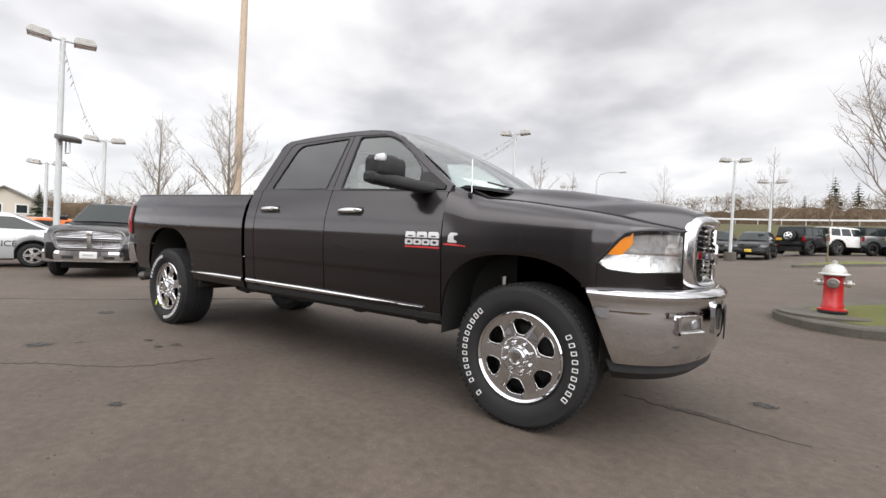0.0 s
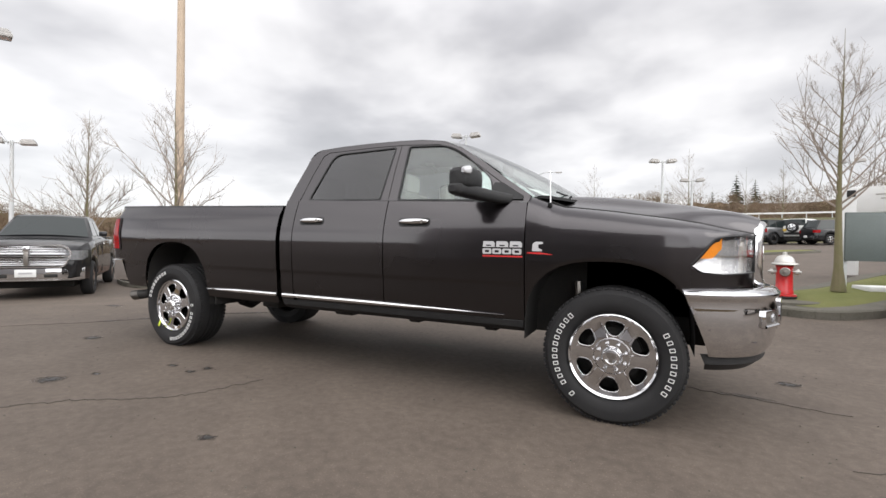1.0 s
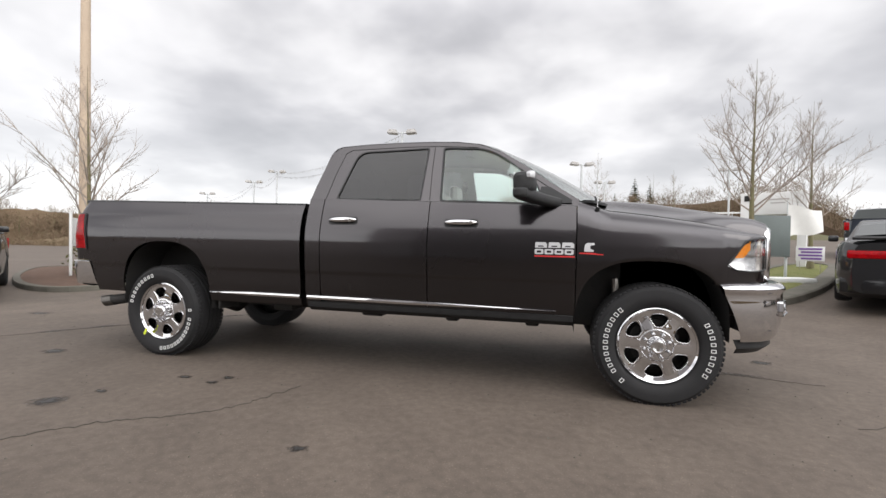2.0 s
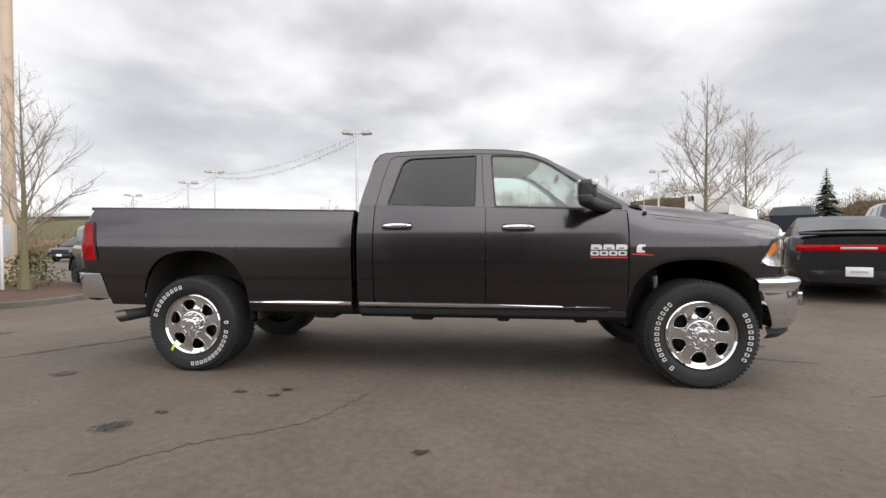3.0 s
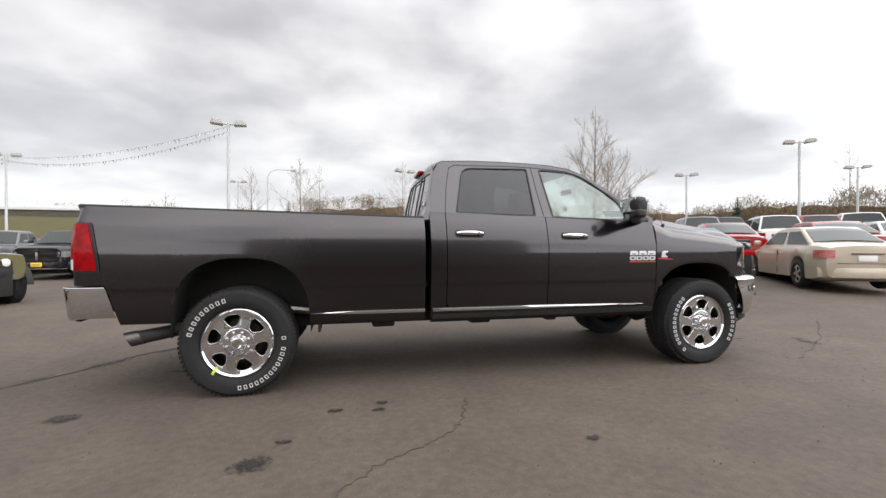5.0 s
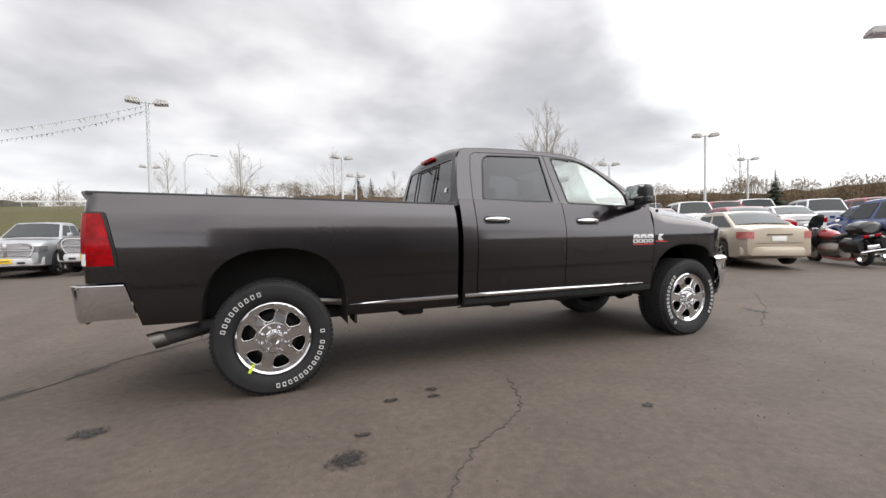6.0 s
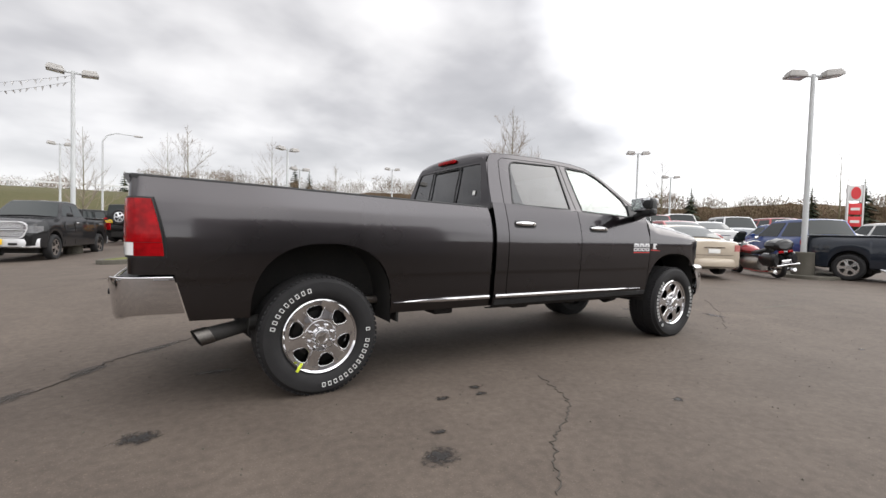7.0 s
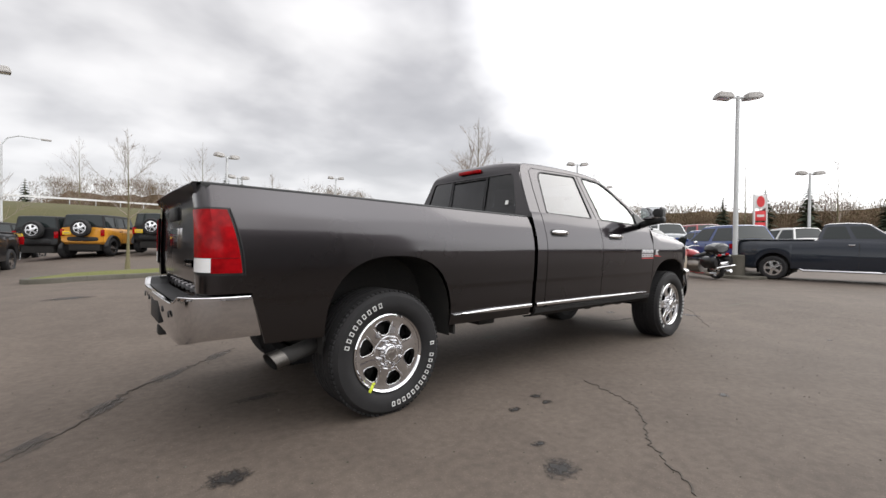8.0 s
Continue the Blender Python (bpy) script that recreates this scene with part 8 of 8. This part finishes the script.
woods("far_woods", [(-88, 2), (-82, 12), (-76, 24), (-67, 38), (-58, 56)], 4.0, 7.0, 3, "brown leafless brush far across the lot", depth=6)
woods("far_woods", [(62, -20), (40, -60), (0, -70), (-40, -62), (-70, -20), (-74, 8)], 1.0, 5.5, 4, "leafless woods behind the lot", 2.0, 1, grain=30)

def conifer(x, y, top, seed, width=0.33):
    rnd = random.Random(seed)
    z0 = ground_z(x, y)
    t = thing("conifer", "dark green conifer standing above the woods", "tree", "conifers", pose(x, y, z0))
    h = top - z0
    bm = bmesh.new()
    tube(bm, [(0, 0, 0), (0, 0, h)], [0.16, 0.02], 8)
    part("trunk", bm, BARK, t)
    bm = bmesh.new()
    for k in range(26):
        s = 0.18 + 0.80 * k / 25
        for j in range(9):
            a = 2 * math.pi * (j + rnd.random()) / 9
            ln = h * width * (1.04 - s) * rnd.uniform(0.65, 1.15) + 0.08
            c, e = Vector((0, 0, h * s)), Vector((ln * math.cos(a), ln * math.sin(a), h * s - ln * rnd.uniform(0.15, 0.5)))
            sd = Vector((-math.sin(a), math.cos(a), 0)) * ln * 0.26
            bm.faces.new([bm.verts.new(c), bm.verts.new(c.lerp(e, 0.6) + sd), bm.verts.new(e), bm.verts.new(c.lerp(e, 0.6) - sd)])
    tagged(part("crown", bm, CONIFER, t, smooth=False), kind="stuff")
    return t


for k, (x, y, top) in enumerate(((31.6, 40.5, 8.2), (14.0, 75.0, 12.6), (16.2, 74.0, 11.6), (11.0, 76.0, 10.2), (47.5, 9.6, 7.0), (49.0, 6.6, 7.4), (45.5, 12.6, 6.4), (43.0, 22.0, 6.8), (39.0, 33.0, 6.4), (-62.0, 12.0, 5.4), (-9.0, 62.0, 7.8), (-14.0, 62.0, 7.2), (26.0, 50.0, 7.2), (56.0, 2.0, 6.6), (54.0, -3.0, 7.0))):
    conifer(x, y, top, 400 + k)

# grass bank with a rail along its top
bm = bmesh.new()
rows = []
for x in np.linspace(-62, 30, 47):
    f = min(1.0, max(0.0, (30 - x) / 10))
    rows.append([(x, y + 1.2 * math.sin(0.15 * x), ground_z(x, y) * (1 - t) * 1.0 + (z * f + ground_z(x, y) * (1 - f)) * t - (0.15 if t == 0 else 0)) for y, z, t in ((40.0, 0, 0), (43.0, 2.4, 0.6), (47.0, 3.7, 1), (52.0, 4.55, 1), (56.0, 4.8, 1), (80.0, 4.8, 1))])
grid(bm, rows)
tagged(part("grass_bank", bm, BERMGRASS), "rough green-brown grass bank behind the lot", "bank", kind="structure")
rail = thing("guard_rail", "pale guard rail along the top of the bank", "guard rail")
bm = bmesh.new()
shell(bm, [[(x, 54.0 + 1.2 * math.sin(0.15 * x), z) for z in (5.14, 5.19, 5.25, 5.31)] for x in np.linspace(-26, 26, 40)], (0, 0.05, 0))
part("beam", bm, SIGNWHITE, rail)
post = None
for x in np.linspace(-25.5, 25.5, 26):
    if post is None:
        bm = bmesh.new()
        box(bm, (0, 0, 0), (0.07, 0.07, 0.7))
        post = o = part("post", bm, POLEGREY, rail)
    else:
        o = new("post", post.data)
        o.parent = rail
    o.location = (x, 54.12 + 1.2 * math.sin(0.15 * x), 5.0)
# road overpass
ov = thing("overpass", "low grey concrete road overpass", "overpass")
bm = bmesh.new()
box(bm, (-48, 56, 4.75), (44, 7, 0.9), 0.05)
part("deck", bm, CONCRETE, ov)
bm = bmesh.new()
box(bm, (-48, 52.4, 5.4), (44, 0.25, 0.5), 0.03)
part("parapet", bm, SIGNWHITE, ov)
for x in (-66, -54, -42, -31):
    bm = bmesh.new()
    box(bm, (x, 56, 2.1), (1.1, 5.5, 4.6), 0.05)
    part("pier", bm, CONCRETE, ov)
# street lamps with curved arms on the bank
for x, y, top, s in ((-8.56, 41.1, 8.75, 1),):
    sl = thing("street_lamp", "thin street lamp with a curved arm", "street lamp", "", pose(x, y, 0.9))
    bm = bmesh.new()
    h = top - 0.9
    tube(bm, [(0, 0, 0), (0, 0, h * 0.9), (s * 0.3, 0, h * 0.97), (s * 0.9, 0, h), (s * 2.2, 0, h - 0.05)], [0.09, 0.06, 0.05, 0.045, 0.04], 8)
    part("pole", bm, POLEGREY, sl)
    bm = bmesh.new()
    box(bm, (s * 2.4, 0, h - 0.08), (0.6, 0.22, 0.12), 0.03)
    part("lamp_head", bm, LAMPHOUSE, sl)
# red and white pylon sign
py = thing("pylon_sign", "red and white pylon sign with plain panels", "sign", at=pose(37.2, 7.3, ground_z(37.2, 7.3), 0, 0, -55) @ Matrix.Diagonal((0.58, 0.8, 0.92, 1)))
for s in (-0.72, 0.72):
    bm = bmesh.new()
    box(bm, (s, 0, 2.4), (0.16, 0.3, 4.8), 0.02)
    part("post", bm, SIGNWHITE, py)
for z, h, mt in ((4.15, 1.15, SIGNWHITE), (2.95, 0.85, SIGNRED), (2.0, 0.75, SIGNRED)):
    bm = bmesh.new()
    box(bm, (0, 0, z), (1.24, 0.22, h), 0.03)
    part("panel", bm, mt, py)
bm = bmesh.new()
lathe(bm, [(0.0, -0.14), (0.46, -0.14), (0.48, -0.10)], steps=28, at=(0, 0, 4.15))
part("red_disc", bm, SIGNRED, py)
for z in (2.95, 2.0):
    bm = bmesh.new()
    box(bm, (0, -0.12, z), (0.86, 0.02, 0.2))
    part("text_bar", bm, SIGNWHITE, py)


def building(name, label, x, y, turn, w, d, h, roof, wall_mat, openings, z=0.0):
    """A simple house with a gabled roof and real openings for its windows."""
    b = thing(name, label, "house", at=pose(x, y, ground_z(x, y) + z, 0, 0, turn))
    bm = bmesh.new()
    outline = [(-w / 2, 0), (w / 2, 0), (w / 2, h), (0, h + roof), (-w / 2, h)]
    holes = [[(a, c), (a + ww, c), (a + ww, c + hh), (a, c + hh)] for a, c, ww, hh in openings]
    plate(bm, [outline] + holes, lambda u, v: Vector((u, -d / 2, v)), (0, 0.25, 0))
    part("front_wall", bm, wall_mat, b)
    bm = bmesh.new()
    plate(bm, [outline], lambda u, v: Vector((u, d / 2 - 0.25, v)), (0, 0.25, 0))
    part("back_wall", bm, wall_mat, b)
    for s in (-1, 1):
        bm = bmesh.new()
        box(bm, (s * (w / 2 - 0.125), 0, h / 2), (0.25, d - 0.5, h))
        part("side_wall", bm, wall_mat, b)
        bm = bmesh.new()
        ln = math.hypot(w / 2 + 0.5, roof * (1 + 1.0 / w))
        ang = math.atan2(roof, w / 2)
        box(bm, (s * (w / 4 + 0.2), 0, h + roof / 2 - 0.08), (ln, d + 0.9, 0.16), 0.02, Matrix.Rotation(s * ang, 4, "Y"))
        part("roof", bm, ROOFTILE, b)
    for a, c, ww, hh in openings:
        bm = bmesh.new()
        box(bm, (a + ww / 2, -d / 2 + 0.12, c + hh / 2), (ww, 0.03, hh))
        win = part("window", bm, DARKGLASS, b)
        bm = bmesh.new()
        plate(bm, [[(a - 0.1, c - 0.1), (a + ww + 0.1, c - 0.1), (a + ww + 0.1, c + hh + 0.1), (a - 0.1, c + hh + 0.1)], [(a + 0.03, c + 0.03), (a + ww - 0.03, c + 0.03), (a + ww - 0.03, c + hh - 0.03), (a + 0.03, c + hh - 0.03)]], lambda u, v: Vector((u, -d / 2 - 0.04, v)), (0, 0.08, 0))
        part("window_frame", bm, SIGNWHITE, win)
    return b


building("house", "cream house with a grey gabled roof and dark windows", -72.0, 11.7, 72, 6.8, 9, 3.3, 1.9, PLASTER, [(-1.0, 2.2, 0.8, 1.0), (1.0, 2.2, 1.0, 1.0)])
# low hills on the horizon, with distance haze put into their colour
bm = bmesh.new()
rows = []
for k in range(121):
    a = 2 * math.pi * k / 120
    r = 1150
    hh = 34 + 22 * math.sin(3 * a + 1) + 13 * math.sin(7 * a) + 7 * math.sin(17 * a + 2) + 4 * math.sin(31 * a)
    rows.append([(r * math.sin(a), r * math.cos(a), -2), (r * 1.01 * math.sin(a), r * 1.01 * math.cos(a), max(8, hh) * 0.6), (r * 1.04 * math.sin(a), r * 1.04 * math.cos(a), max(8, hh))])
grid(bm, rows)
tagged(part("backdrop_hills", bm, HILL), "low hills on the horizon, haze put into their blue-grey colour", "hills", kind="structure")
